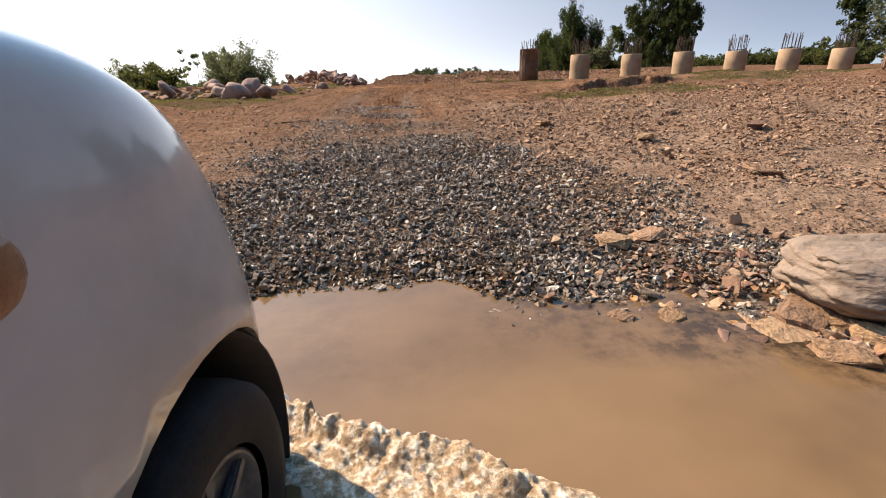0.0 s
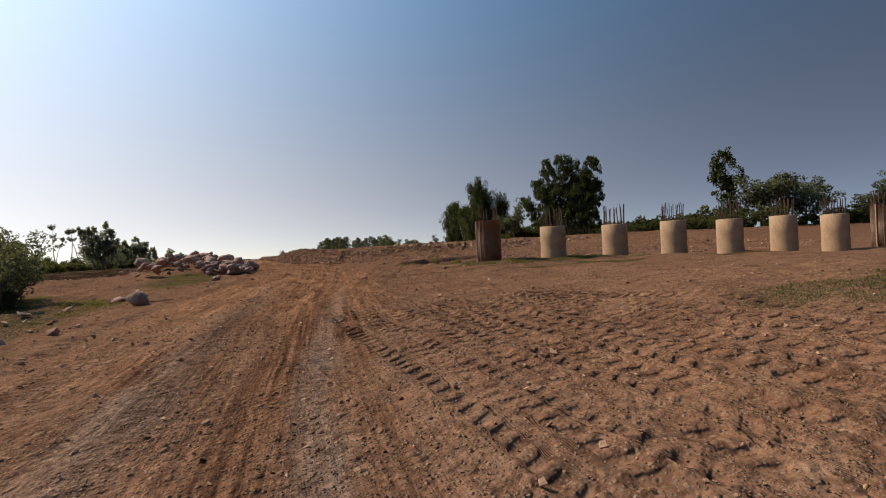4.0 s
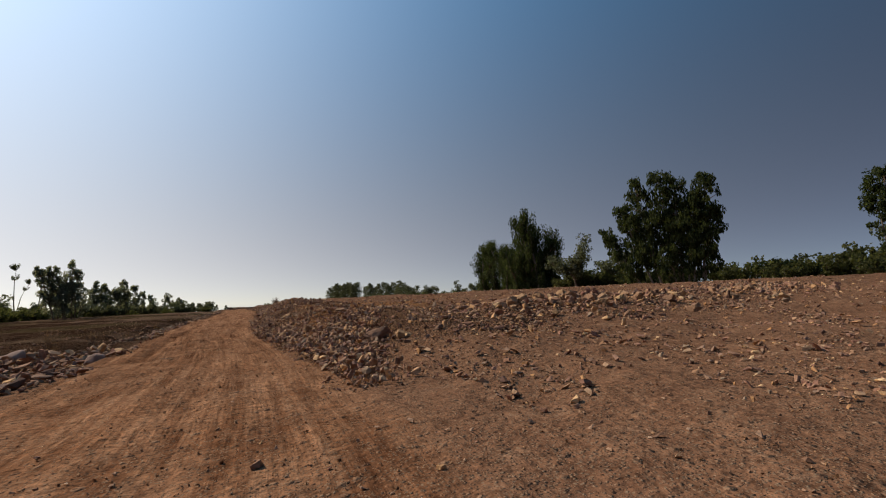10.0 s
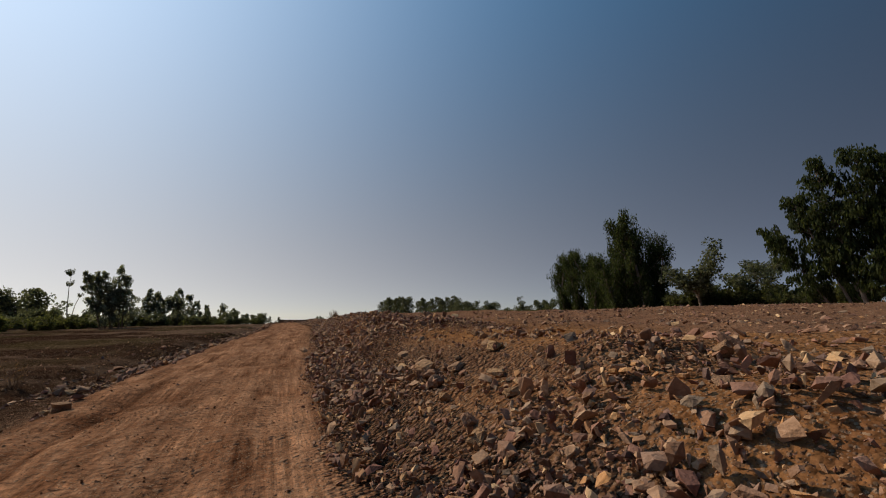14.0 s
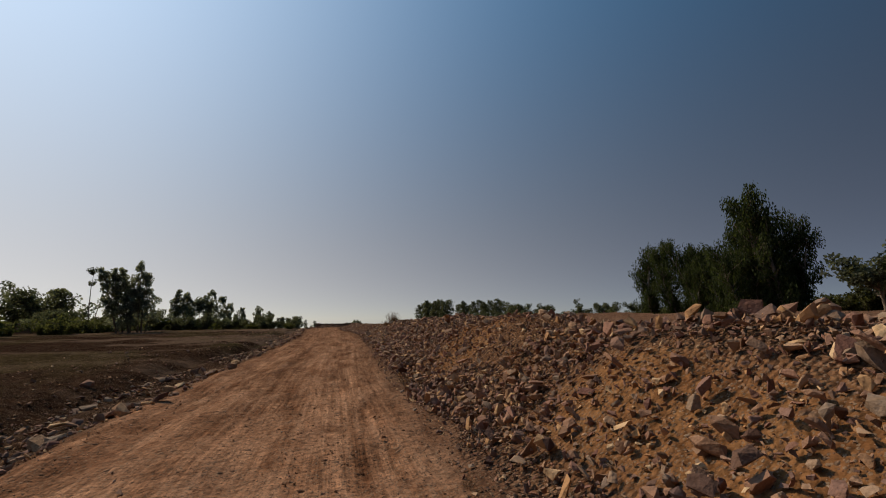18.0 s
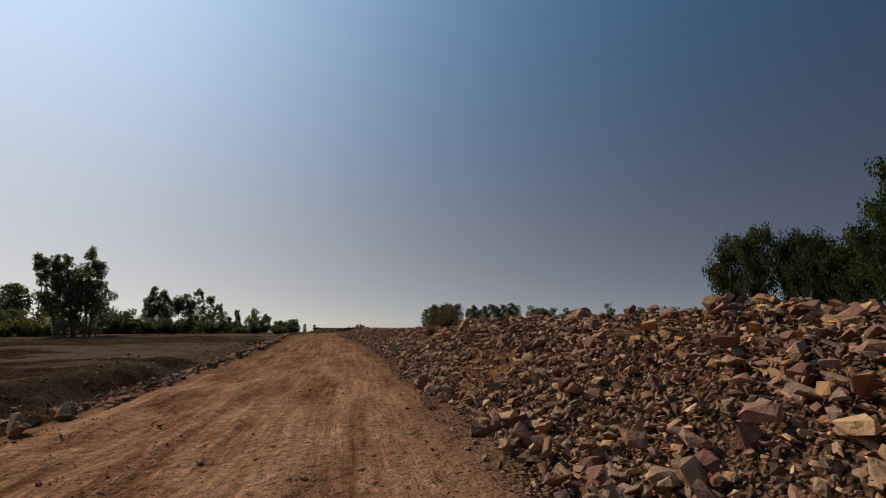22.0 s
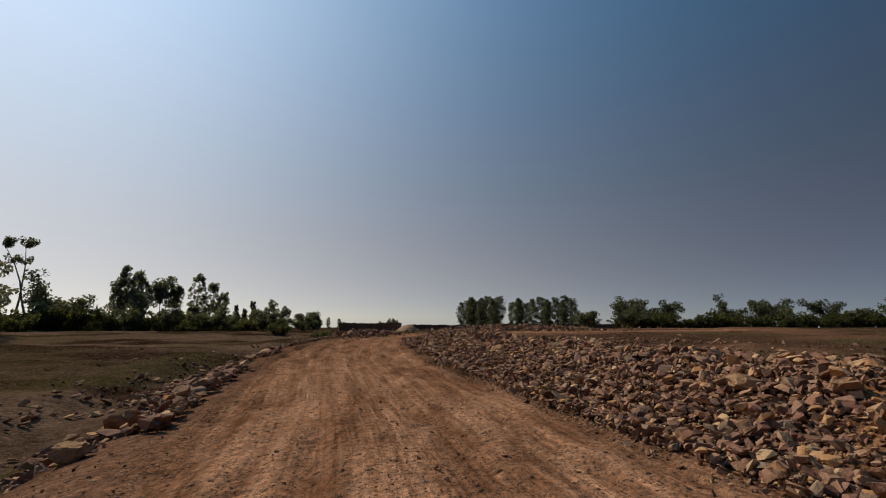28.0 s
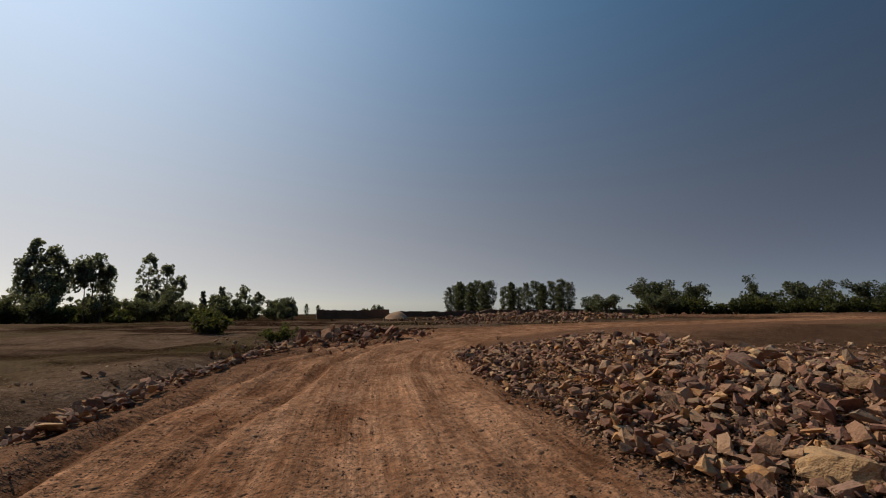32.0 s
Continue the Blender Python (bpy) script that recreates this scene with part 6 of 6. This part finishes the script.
# ---- far end of the track ----
def slab(name, a, b, thick, height, mat, label):
    """A ragged wall from a to b that stands on the ground."""
    n = 40
    V, F = [], []
    dx, dy = b[0] - a[0], b[1] - a[1]
    ln = math.hypot(dx, dy)
    ox, oy = -dy / ln * thick / 2, dx / ln * thick / 2
    for i in range(n + 1):
        t = i / n
        x, y = a[0] + dx * t, a[1] + dy * t
        z = float(land([x], [y], False)[0])
        h = height * (0.93 + 0.12 * float(vnoise(i * 1.7, 0, 1.3, 70)))
        V += [(x + ox, y + oy, z - 1), (x + ox, y + oy, z + h), (x - ox, y - oy, z + h), (x - ox, y - oy, z - 1)]
    for i in range(n):
        o = i * 4
        for k in range(4):
            F.append((o + k, o + (k + 1) % 4, o + 4 + (k + 1) % 4, o + 4 + k))
    F += [(0, 3, 2, 1), (n * 4, n * 4 + 1, n * 4 + 2, n * 4 + 3)]
    return tagged(new(name, mesh_of(name, V, F, mat)), label, "wall")


slab("boundary_wall", (-15.8, 233.0), (1.0, 236.0), 0.5, 2.15, M_MUDWALL, "low dark mud wall across the end of the track")
slab("boundary_wall", (5, 262), (52, 300), 0.6, 1.9, M_MUDWALL, "long low brown earth wall in the distance")
slab("boundary_wall", (52, 300), (190, 330), 0.6, 1.9, M_MUDWALL, "long low brown earth wall beneath the distant trees")
slab("boundary_wall", (-120, 152), (-53, 215), 1.0, 2.6, M_MUDWALL, "dark earthen wall behind the bushes of the field")
plume_tree(-1.2, 268, ((0, 0, 3.6, 1.6, 0.3), (1.4, 0.3, 2.6, 1.0, 0.3), (-4.0, 0.0, 2.6, 0.8, 0.2)), 89, M_LEAF_HAZED, "small spreading tree behind the mud wall", 0.4)
for cx, cy, sx, sy, n_, s_, lab in ((-5.2, 145.0, 2.6, 4.5, 2600, 0.17, "heap of grey rubble where the track bends"), (21, 184, 17, 4, 1500, 0.34, "long low spoil heap of reddish broken stone"), (9, 166, 7, 2.5, 700, 0.2, "low scatter of broken stone past the bend")):
    pile_ = empty("rubble_heap", lab, "rubble", (cx, cy, float(land([cx], [cy], False)[0])))
    x_, y_ = rng.normal(cx, sx * 0.5, n_), rng.normal(cy, sy * 0.5, n_)
    rr = ((x_ - cx) / sx) ** 2 + ((y_ - cy) / sy) ** 2
    heap("loose_rubble", x_, y_, np.clip(s_ * np.exp(rng.normal(0, 0.4, n_)), 0.08, 0.8), SHARP, M_RUBBLE, pile_, 0.6, 0.1, np.clip(1 - rr * 1.3, 0, 1) * (0.5 if cy < 150 else 0.7))


def mound(x, y, rx, ry, h, label):
    n, m_ = 36, 10
    V, F = [], []
    for j in range(m_ + 1):
        q = j / m_
        for i in range(n):
            a = 2 * math.pi * i / n
            px, py = x + rx * q * math.cos(a), y + ry * q * math.sin(a)
            k = 0.8 + 0.4 * float(vnoise(px, py, 1.8, 71))
            V.append((px, py, float(land([px], [py], False)[0]) + h * k * (1 - q * q) - 0.15))
    for j in range(m_):
        for i in range(n):
            F.append((j * n + i, j * n + (i + 1) % n, (j + 1) * n + (i + 1) % n, (j + 1) * n + i))
    return tagged(new("earth_mound", mesh_of("earth_mound", V, F, M_DUST, True)), label, "mound")


M_DUST = plain("heaped_earth", [(0.3, (0.24, 0.14, 0.08)), (0.7, (0.40, 0.26, 0.16))], 1.2, 0.95, 0, 0.8, 0.08)
mound(17, 205, 5, 3, 1.1, "brown heap of dumped earth beyond the track")
mound(2.4, 231, 3.2, 4, 1.75, "steep pale heap of dumped earth")


# ---- dry plants ----
def twig_bush(x, y, H, n, seed, label, leafy=True, spread=0.5):
    r = random.Random(seed)
    root = empty("dry_bush", label, "bush", (x, y, ground_z(x, y) - 0.02), "dry bushes")
    tubes, cs, ss = [], [], []
    for i in range(n):
        a, s = r.uniform(0, 6.28), r.uniform(0.1, 1) * spread
        d = Vector((math.cos(a) * s, math.sin(a) * s, 1)).normalized()
        q, pts = Vector((r.uniform(-0.12, 0.12) * H, r.uniform(-0.12, 0.12) * H, -0.03)), []
        ln = H * r.uniform(0.5, 1.05)
        for k in range(6):
            pts.append(q.copy())
            q = q + (d + Vector((r.uniform(-1, 1), r.uniform(-1, 1), 0.3)) * 0.12).normalized() * ln / 5
        tubes.append(tube_arrays(pts, [0.010 * H * (1 - 0.15 * k) for k in range(6)], 4))
        for k in range(2, 6):
            for _ in range(2):
                sd = Vector((r.uniform(-1, 1), r.uniform(-1, 1), 0.6)).normalized() * H * 0.14
                tubes.append(tube_arrays([pts[k], pts[k] + sd], [0.005 * H, 0.003 * H], 3))
                cs.append(pts[k] + sd), ss.append((0.05 * H,) * 3)
    v, f = join_arrays(tubes)
    part("twig_mass", mesh_of("twig_mass", v, f, M_DRY), None, root)
    if leafy:
        v, f = leaf_cloud(cs, ss, 2, 0.04 * H, 0.2, seed, 0.6)
        part("foliage", mesh_of("foliage", v, f, M_LEAF_DRY), None, root)
    return root


twig_bush(4.0, 93.7, 0.98, 70, 3, "bare brown dry bush on the rubble bank", True, 0.95)
twig_bush(3.62, 95.5, 0.68, 56, 4, "low dry brown bush on the rubble bank", True, 1.2)
twig_bush(4.3, 94.6, 0.6, 50, 5, "low dry brown bush on the rubble bank", True, 1.1)
twig_bush(2.6, 93.4, 0.3, 26, 9, "low dry brown weeds among the rubble")


def reed_tuft(x, y, H, n, seed):
    """Stiff narrow blades that fan out from one root."""
    r = random.Random(seed)
    root = empty("reed_tuft", "spiky tuft of reeds beside a hollow", "grass", (x, y, ground_z(x, y) - 0.02), "reed tufts")
    V, F = [], []
    for i in range(n):
        a, lean, h = r.uniform(0, 6.28), r.uniform(0.05, 0.75), H * r.uniform(0.55, 1.1)
        bx_, by_ = r.uniform(-0.1, 0.1), r.uniform(-0.1, 0.1)
        dx, dy = math.cos(a), math.sin(a)
        o = len(V)
        for t, w in ((0, 0.007), (0.5, 0.006), (1, 0.0008)):
            q = lean * h * t * t
            V.extend([(bx_ + dx * q - dy * w, by_ + dy * q + dx * w, h * t), (bx_ + dx * q + dy * w, by_ + dy * q - dx * w, h * t)])
        F += [(o, o + 1, o + 3, o + 2), (o + 2, o + 3, o + 5, o + 4)]
    part("foliage", mesh_of("foliage", V, F, M_REED), None, root)


for k, (x, y, h) in enumerate(((9.3, 25.3, 0.48), (9.12, 25.4, 0.4), (10.3, 25.2, 0.38), (10.5, 25.5, 0.3), (9.9, 24.6, 0.2), (11.0, 24.2, 0.2))):
    reed_tuft(x, y, h, 42, 20 + k)
for k in range(26):
    y = 52 + k * 3.55 + (k * 13 % 5) * 0.3
    twig_bush(float(road_x(y)) + 2.1 + (k * 7 % 4) * 0.16, y, 0.16 + (k * 11 % 4) * 0.05, 14, 40 + k, "small dry weed at the foot of the rubble", True, 1.2)
plant("bush", -8.1, 148.2, 1.15, 4)
plant("bush", -12.5, 152, 1.6, 5)
for k in range(11):
    plant("bush", 56.5 + k * 1.5, 103.5 - k * 1.5, 3.0 + (k * 13 % 4) * 0.5, k + 5)


def dry_stick(x, y, ln, turn, seed):
    """A broken branch that lies on the dirt."""
    r = random.Random(seed)
    root = empty("dry_stick", "bent dry stick lying on the dirt track", "stick", (x, y, ground_z(x, y) + 0.015), "dry sticks")
    pts = [(ln * (t / 6 - 0.5) * math.cos(turn) + r.uniform(-1, 1) * 0.03, ln * (t / 6 - 0.5) * math.sin(turn) + r.uniform(-1, 1) * 0.03, 0.01 + 0.01 * r.random()) for t in range(7)]
    v, f = tube_arrays(pts, [0.014 - 0.0015 * t for t in range(7)], 6)
    part("stem", mesh_of("stem", v, f, M_DRY, True), None, root)
    v, f = tube_arrays([pts[3], (pts[3][0] + 0.12, pts[3][1] + 0.1, 0.04)], [0.007, 0.003], 5)
    part("twig", mesh_of("twig", v, f, M_DRY, True), None, root)


for k, (x, y, ln, turn) in enumerate(((1.9, 41.3, 0.45, 2.4), (-0.6, 17.2, 0.6, 0.3), (-0.4, 2.6, 0.5, 0.2))):
    dry_stick(x, y, ln, turn, 300 + k)
for k in range(8):
    twig_bush(-3.6 - (k * 5 % 7) * 0.6, 50 + k * 2.2, 0.5 + (k % 3) * 0.2, 14, 80 + k, "thin dry shrub on the field edge", True, 0.6)


def grass_stuff(name, label, spots, per, height):
    """Short grass blades over patches, as one object."""
    r = np.random.default_rng(5)
    X, Y = [], []
    for x, y, rx, ry in spots:
        n = int(per * rx * ry)
        a, q = r.uniform(0, 6.28, n), np.sqrt(r.uniform(0, 1, n))
        X.append(x + rx * q * np.cos(a)), Y.append(y + ry * q * np.sin(a))
    X, Y = np.concatenate(X), np.concatenate(Y)
    ok = vnoise(X, Y, 0.8, 41) > 0.4
    X, Y = X[ok], Y[ok]
    n = len(X)
    Z = land(X, Y)
    a, h = r.uniform(0, 6.28, n), height * r.uniform(0.5, 1.3, n)
    w = 0.008
    lx_, ly_ = r.normal(0, 0.4, n) * h, r.normal(0, 0.4, n) * h
    V = np.stack([np.stack([X - w * np.cos(a), Y - w * np.sin(a), Z - 0.01], 1), np.stack([X + w * np.cos(a), Y + w * np.sin(a), Z - 0.01], 1), np.stack([X + lx_, Y + ly_, Z + h], 1)], 1)
    ob = new(name, mesh_of(name, V.reshape(-1, 3), np.arange(n * 3).reshape(n, 3), M_GRASS))
    return tagged(ob, label, "grass", kind="stuff")


grass_stuff("grass", "short patchy olive-green grass on the dirt", GRASS, 1700, 0.035)

# clods of dry earth
M_CLOD = island_stone("earth_clods", [(0.0, (0.14, 0.07, 0.036)), (0.5, (0.27, 0.15, 0.08)), (1.0, (0.38, 0.235, 0.135))], 20.0, 0.95)
clods = empty("earth_clods", "loose clods and crumbs of reddish earth", "earth", (3, 20, 0), kind="stuff")
n = 60000
ky = rng.uniform(-2, 52, n)
ku = rng.normal(1.5, 4.0, n)
ok = (vnoise(ku, ky, 1.1, 110) > 0.42) & (ku + road_x(ky) < 16)
heap("clod_scatter", (road_x(ky) + ku)[ok], ky[ok], np.clip(0.015 * np.exp(rng.normal(0, 0.5, ok.sum())), 0.007, 0.06), CHIP, M_CLOD, clods, 0.5, 0.3)
n = 30000
ky = rng.uniform(50, 140, n)
ku = rng.uniform(-3.2, 2.7, n)
ok = (vnoise(ku, ky * 0.3, 0.7, 111) > 0.5) | (np.abs(ku) > 2.0)
heap("clod_scatter", (road_x(ky) + ku)[ok], ky[ok], np.clip(0.017 * np.exp(rng.normal(0, 0.5, ok.sum())), 0.008, 0.07), CHIP, M_CLOD, clods, 0.5, 0.3)

# ---- car at the ford ----
M_PAINT, nt_, b_ = material("white_car_paint", 0.22, 0, 0.5)
nt_.links.new(ramp(nt_, noise_tex(nt_, 2.5, 5.0), [(0.3, (0.40, 0.385, 0.355)), (0.6, (0.52, 0.505, 0.475))]), b_.inputs["Base Color"])
b_.inputs["Coat Weight"].default_value = 0.6
b_.inputs["Coat Roughness"].default_value = 0.05
M_RUBBER = plain("tyre_rubber", [(0.3, (0.012, 0.012, 0.012)), (0.7, (0.03, 0.028, 0.025))], 12.0, 0.75, 0, 0.3, 0.004)
M_RIM = plain("alloy_rim", [(0.3, (0.10, 0.10, 0.10)), (0.7, (0.22, 0.21, 0.2))], 9.0, 0.45, 0.6, 0.1, 0.002)
M_PLASTIC = plain("black_plastic", [(0.3, (0.015, 0.015, 0.016)), (0.7, (0.03, 0.03, 0.03))], 20.0, 0.6)
M_LENS = plain("amber_lens", [(0.3, (0.22, 0.10, 0.05)), (0.7, (0.34, 0.18, 0.1))], 30.0, 0.15, 0, 0.1, 0.002, 0.5)
M_GLASS, nt_, b_ = material("car_glass", 0.03, 0, 0.5)
b_.inputs["Base Color"].default_value = (0.02, 0.025, 0.025, 1)

CAR_Z = -1.53
car = empty("car", "white car standing in the muddy ford", "car", (0, 0, 0))
# stations from tail to nose: y, half width, shoulder half width, shoulder height, middle height
STATIONS = [(-3.15, 0.60, 0.55, 0.95, 1.0), (-3.0, 0.80, 0.72, 1.12, 1.16), (-2.4, 0.865, 0.79, 1.24, 1.28), (-1.2, 0.875, 0.80, 1.30, 1.40), (-0.2, 0.895, 0.82, 1.42, 1.44), (0.25, 0.895, 0.81, 1.46, 1.49), (0.6, 0.892, 0.795, 1.45, 1.485), (0.85, 0.88, 0.765, 1.40, 1.445), (1.05, 0.845, 0.71, 1.325, 1.385), (1.2, 0.785, 0.635, 1.235, 1.30), (1.32, 0.68, 0.53, 1.11, 1.16), (1.40, 0.52, 0.40, 0.92, 0.96)]


def car_section(hw, sw, sz, mz):
    pts = [(0.0, mz), (sw * 0.55, mz - 0.006), (sw * 0.86, (mz + sz) / 2), (sw, sz), (sw + (hw - sw) * 0.32, sz - 0.055), (sw + (hw - sw) * 0.55, sz - 0.14), (sw + (hw - sw) * 0.82, sz - 0.30), (hw, sz - 0.52), (hw - 0.015, 0.55), (hw - 0.05, 0.34), (hw - 0.14, 0.26), (0.0, 0.25)]
    return pts


bm = bmesh.new()
rows_ = []
for y, hw, sw, sz, mz in STATIONS:
    prof = car_section(hw, sw, sz, mz)
    loop = prof + [(-a, b) for a, b in prof[-2:0:-1]]
    rows_.append([bm.verts.new((a, y, b)) for a, b in loop])
for a, b in zip(rows_, rows_[1:]):
    for k in range(len(a)):
        bm.faces.new((a[k], a[(k + 1) % len(a)], b[(k + 1) % len(a)], b[k])).smooth = True
bm.faces.new(rows_[0])
bm.faces.new(rows_[-1][::-1])
bmesh.ops.recalc_face_normals(bm, faces=bm.faces[:])
body = part("body", bm, M_PAINT, car)
mod = body.modifiers.new("round", "SUBSURF")
mod.levels = mod.render_levels = 2
AXLES = (0.735, -1.85)
cut = bmesh.new()
for y in AXLES:
    bmesh.ops.create_cone(cut, cap_ends=True, segments=48, radius1=0.485, radius2=0.485, depth=3.0, matrix=Matrix.Translation((0, y, 0.37)) @ Matrix.Rotation(math.pi / 2, 4, "Y"))
cut_me = bpy.data.meshes.new("cutter")
cut.to_mesh(cut_me)
cut.free()
cutter = new("cutter", cut_me)
bo = body.modifiers.new("arches", "BOOLEAN")
bo.object, bo.operation, bo.solver = cutter, "DIFFERENCE", "EXACT"
done = bpy.data.meshes.new_from_object(body.evaluated_get(bpy.context.evaluated_depsgraph_get()))
body.modifiers.clear()
body.data = done
bpy.data.objects.remove(cutter)


def wheel(x, y, side):
    tyre_prof = [(0.21, -0.10), (0.27, -0.115), (0.325, -0.105), (0.355, -0.085), (0.365, -0.04), (0.365, 0.04), (0.355, 0.085), (0.325, 0.105), (0.27, 0.115), (0.21, 0.10)]
    tyre = part("tyre", lathe(tyre_prof, 48, False), M_RUBBER, car)
    rim = part("rim", lathe([(0.205, -0.09), (0.20, 0.085), (0.185, 0.09), (0.17, 0.06), (0.09, 0.045), (0.085, 0.06), (0.05, 0.065), (0.0001, 0.066)], 48, False), M_RIM, tyre)
    for k in range(6):
        a = k * math.pi / 3
        bm = bmesh.new()
        box(bm, 0.13, 0.035, 0.025, Matrix.Rotation(a, 4, "Z") @ Matrix.Translation((0.13, 0, 0.065)), 0.006)
        part("spoke", bm, M_RIM, rim)
    tyre.matrix_basis = Matrix.Translation((x, y, 0.365)) @ Matrix.Rotation(math.pi / 2 * side, 4, "Y")


for y in AXLES:
    for side in (1, -1):
        wheel(0.745 * side, y, side)
        bm = lathe([(0.480, -0.22), (0.480, 0.09), (0.472, 0.09), (0.472, -0.22)], 48, False)
        well = part("wheel_liner", bm, M_PLASTIC, car)
        well.matrix_basis = Matrix.Translation((0.72 * side, y, 0.37)) @ Matrix.Rotation(math.pi / 2 * side, 4, "Y")
        bm = lathe([(0.48, -0.205), (0.0001, -0.205)], 40, False)
        back = part("wheel_liner", bm, M_PLASTIC, car)
        back.matrix_basis = well.matrix_basis
# greenhouse
bm = bmesh.new()
low = [(-0.74, 0.2), (0.74, 0.2), (0.77, -1.2), (0.72, -2.7), (-0.72, -2.7), (-0.77, -1.2)]
high = [(-0.58, -0.55), (0.58, -0.55), (0.60, -1.3), (0.56, -2.3), (-0.56, -2.3), (-0.60, -1.3)]
lo = [bm.verts.new((x, y, 1.33)) for x, y in low]
hi = [bm.verts.new((x, y, 1.85)) for x, y in high]
for k in range(6):
    bm.faces.new((lo[k], lo[(k + 1) % 6], hi[(k + 1) % 6], hi[k]))
bm.faces.new(hi)
bmesh.ops.recalc_face_normals(bm, faces=bm.faces[:])
part("greenhouse", bm, M_GLASS, car)
bm = bmesh.new()
box(bm, 1.2, 1.85, 0.05, Matrix.Translation((0, -1.42, 1.87)), 0.02)
part("roof", bm, M_PAINT, car)
for side in (1, -1):
    for (a, b) in (((0.74, 0.2, 1.40), (0.58, -0.55, 1.85)), ((0.77, -1.2, 1.40), (0.60, -1.3, 1.85)), ((0.72, -2.7, 1.40), (0.56, -2.3, 1.85))):
        v, f = tube_arrays([(a[0] * side, a[1], a[2]), (b[0] * side, b[1], b[2])], [0.035, 0.03], 6)
        part("pillar", mesh_of("pillar", v, f, M_PAINT, True), None, car)
    bm = bmesh.new()
    bmesh.ops.create_uvsphere(bm, u_segments=20, v_segments=12, radius=0.052, matrix=Matrix.Translation((0.868 * side, 0.412, 1.166)) @ Matrix.Diagonal((0.4, 1.2, 1.05, 1)))
    part("side_repeater", bm, M_LENS, car, "amber side indicator")
    bm = bmesh.new()
    bmesh.ops.create_uvsphere(bm, u_segments=20, v_segments=12, radius=0.13, matrix=Matrix.Translation((0.56 * side, 1.27, 0.88)) @ Matrix.Diagonal((1.0, 0.6, 0.8, 1)))
    part("headlight", bm, M_GLASS, car)
car.matrix_basis = Matrix.Translation((0.73, -5.41, CAR_Z)) @ Matrix.Rotation(radians(-9.8), 4, "Z") @ Matrix.Translation((-1.352, 0, 0))

# churned water at the wheel
M_FOAM, nt_, b_ = material("churned_foam", 0.5, 0, 0.4)
nt_.links.new(ramp(nt_, noise_tex(nt_, 30.0, 6.0, 0.7), [(0.36, (0.30, 0.18, 0.09)), (0.49, (0.5, 0.34, 0.2)), (0.60, (0.84, 0.74, 0.6))]), b_.inputs["Base Color"])
bump(nt_, b_, noise_tex(nt_, 60.0, 5.0, 0.7), 0.9, 0.02)
nu, nv = 230, 90
A, B = np.meshgrid(np.linspace(0, 1, nu), np.linspace(0, 1, nv))
fx = 0.10 + 1.32 * A + 0.05 * (vnoise(A * 9, B * 3, 1.0, 120) - 0.5)
fy = -3.75 - 0.80 * A ** 1.15 - (0.34 + 0.2 * A) * B + 0.08 * (vnoise(A * 14, B * 2, 1.0, 121) - 0.5) + 0.04 * (vnoise(A * 45, B * 4, 1.0, 125) - 0.5)
edge = np.minimum(1, B * 9) * np.minimum(1, (1 - B) * 2.0) * np.minimum(1, A * 12) * np.minimum(1, (1 - A) * 5)
bubble = vnoise(fx, fy, 0.05, 122) * 0.5 + vnoise(fx, fy, 0.022, 123) * 0.35 + vnoise(fx, fy, 0.012, 124) * 0.25
fz = WATER_Z + edge * (0.004 + 0.05 * np.exp(-((B - 0.16) / 0.14) ** 2) * (0.6 + 0.8 * vnoise(fx, fy, 0.16, 126)) + 0.075 * (bubble - 0.32) * (1 - 0.65 * B)) - 0.012 * (edge < 0.05)
kk = np.arange((nv - 1) * nu).reshape(nv - 1, nu)[:, :-1].ravel()
foam = new("splash_foam", mesh_of("splash_foam", np.stack([fx, fy, fz], -1).reshape(-1, 3), np.stack([kk, kk + 1, kk + 1 + nu, kk + nu], 1), M_FOAM, True))
tagged(foam, "pale churned foam where the wheel pushes the muddy water", "foam", kind="stuff")

# the far end of the bank lies thick with stone
n = 34000
ey = rng.uniform(104, 137.0, n)
eu = 3.3 + 4.6 * rng.uniform(0, 1, n) ** 1.2
ok = rng.uniform(0, 1, n) < sstep(104, 116, ey) * (1 - sstep(6.2, 8.0, eu + vnoise(eu, ey, 2.0, 131))) * (1 - sstep(135.0, 137.0, ey + 0.3 * np.abs(eu - 4)))
heap("loose_rubble", (road_x(ey) + eu)[ok], ey[ok], np.clip(0.066 * np.exp(rng.normal(0, 0.5, ok.sum())), 0.035, 0.34), SHARP, M_RUBBLE, rubble_bank, 0.6)

# low stones between the bedded boulder and the water
for x, y, s, q in ((2.86, -3.74, 0.30, 0.55), (2.72, -3.88, 0.44, 0.3), (3.0, -3.96, 0.22, 0.6), (3.06, -4.08, 0.2, 0.7), (2.97, -3.82, 0.18, 0.6), (2.8, -4.12, 0.24, 0.35), (2.62, -3.66, 0.16, 0.5), (2.55, -3.5, 0.13, 0.6)):
    ob = piece("stone", ROCKS[rng.integers(0, 9)], x, y, s, None, 0.12, 0.14, q)
    tagged(ob, "low muddy brown stone at the water's edge", "stone", "stones on the bank")
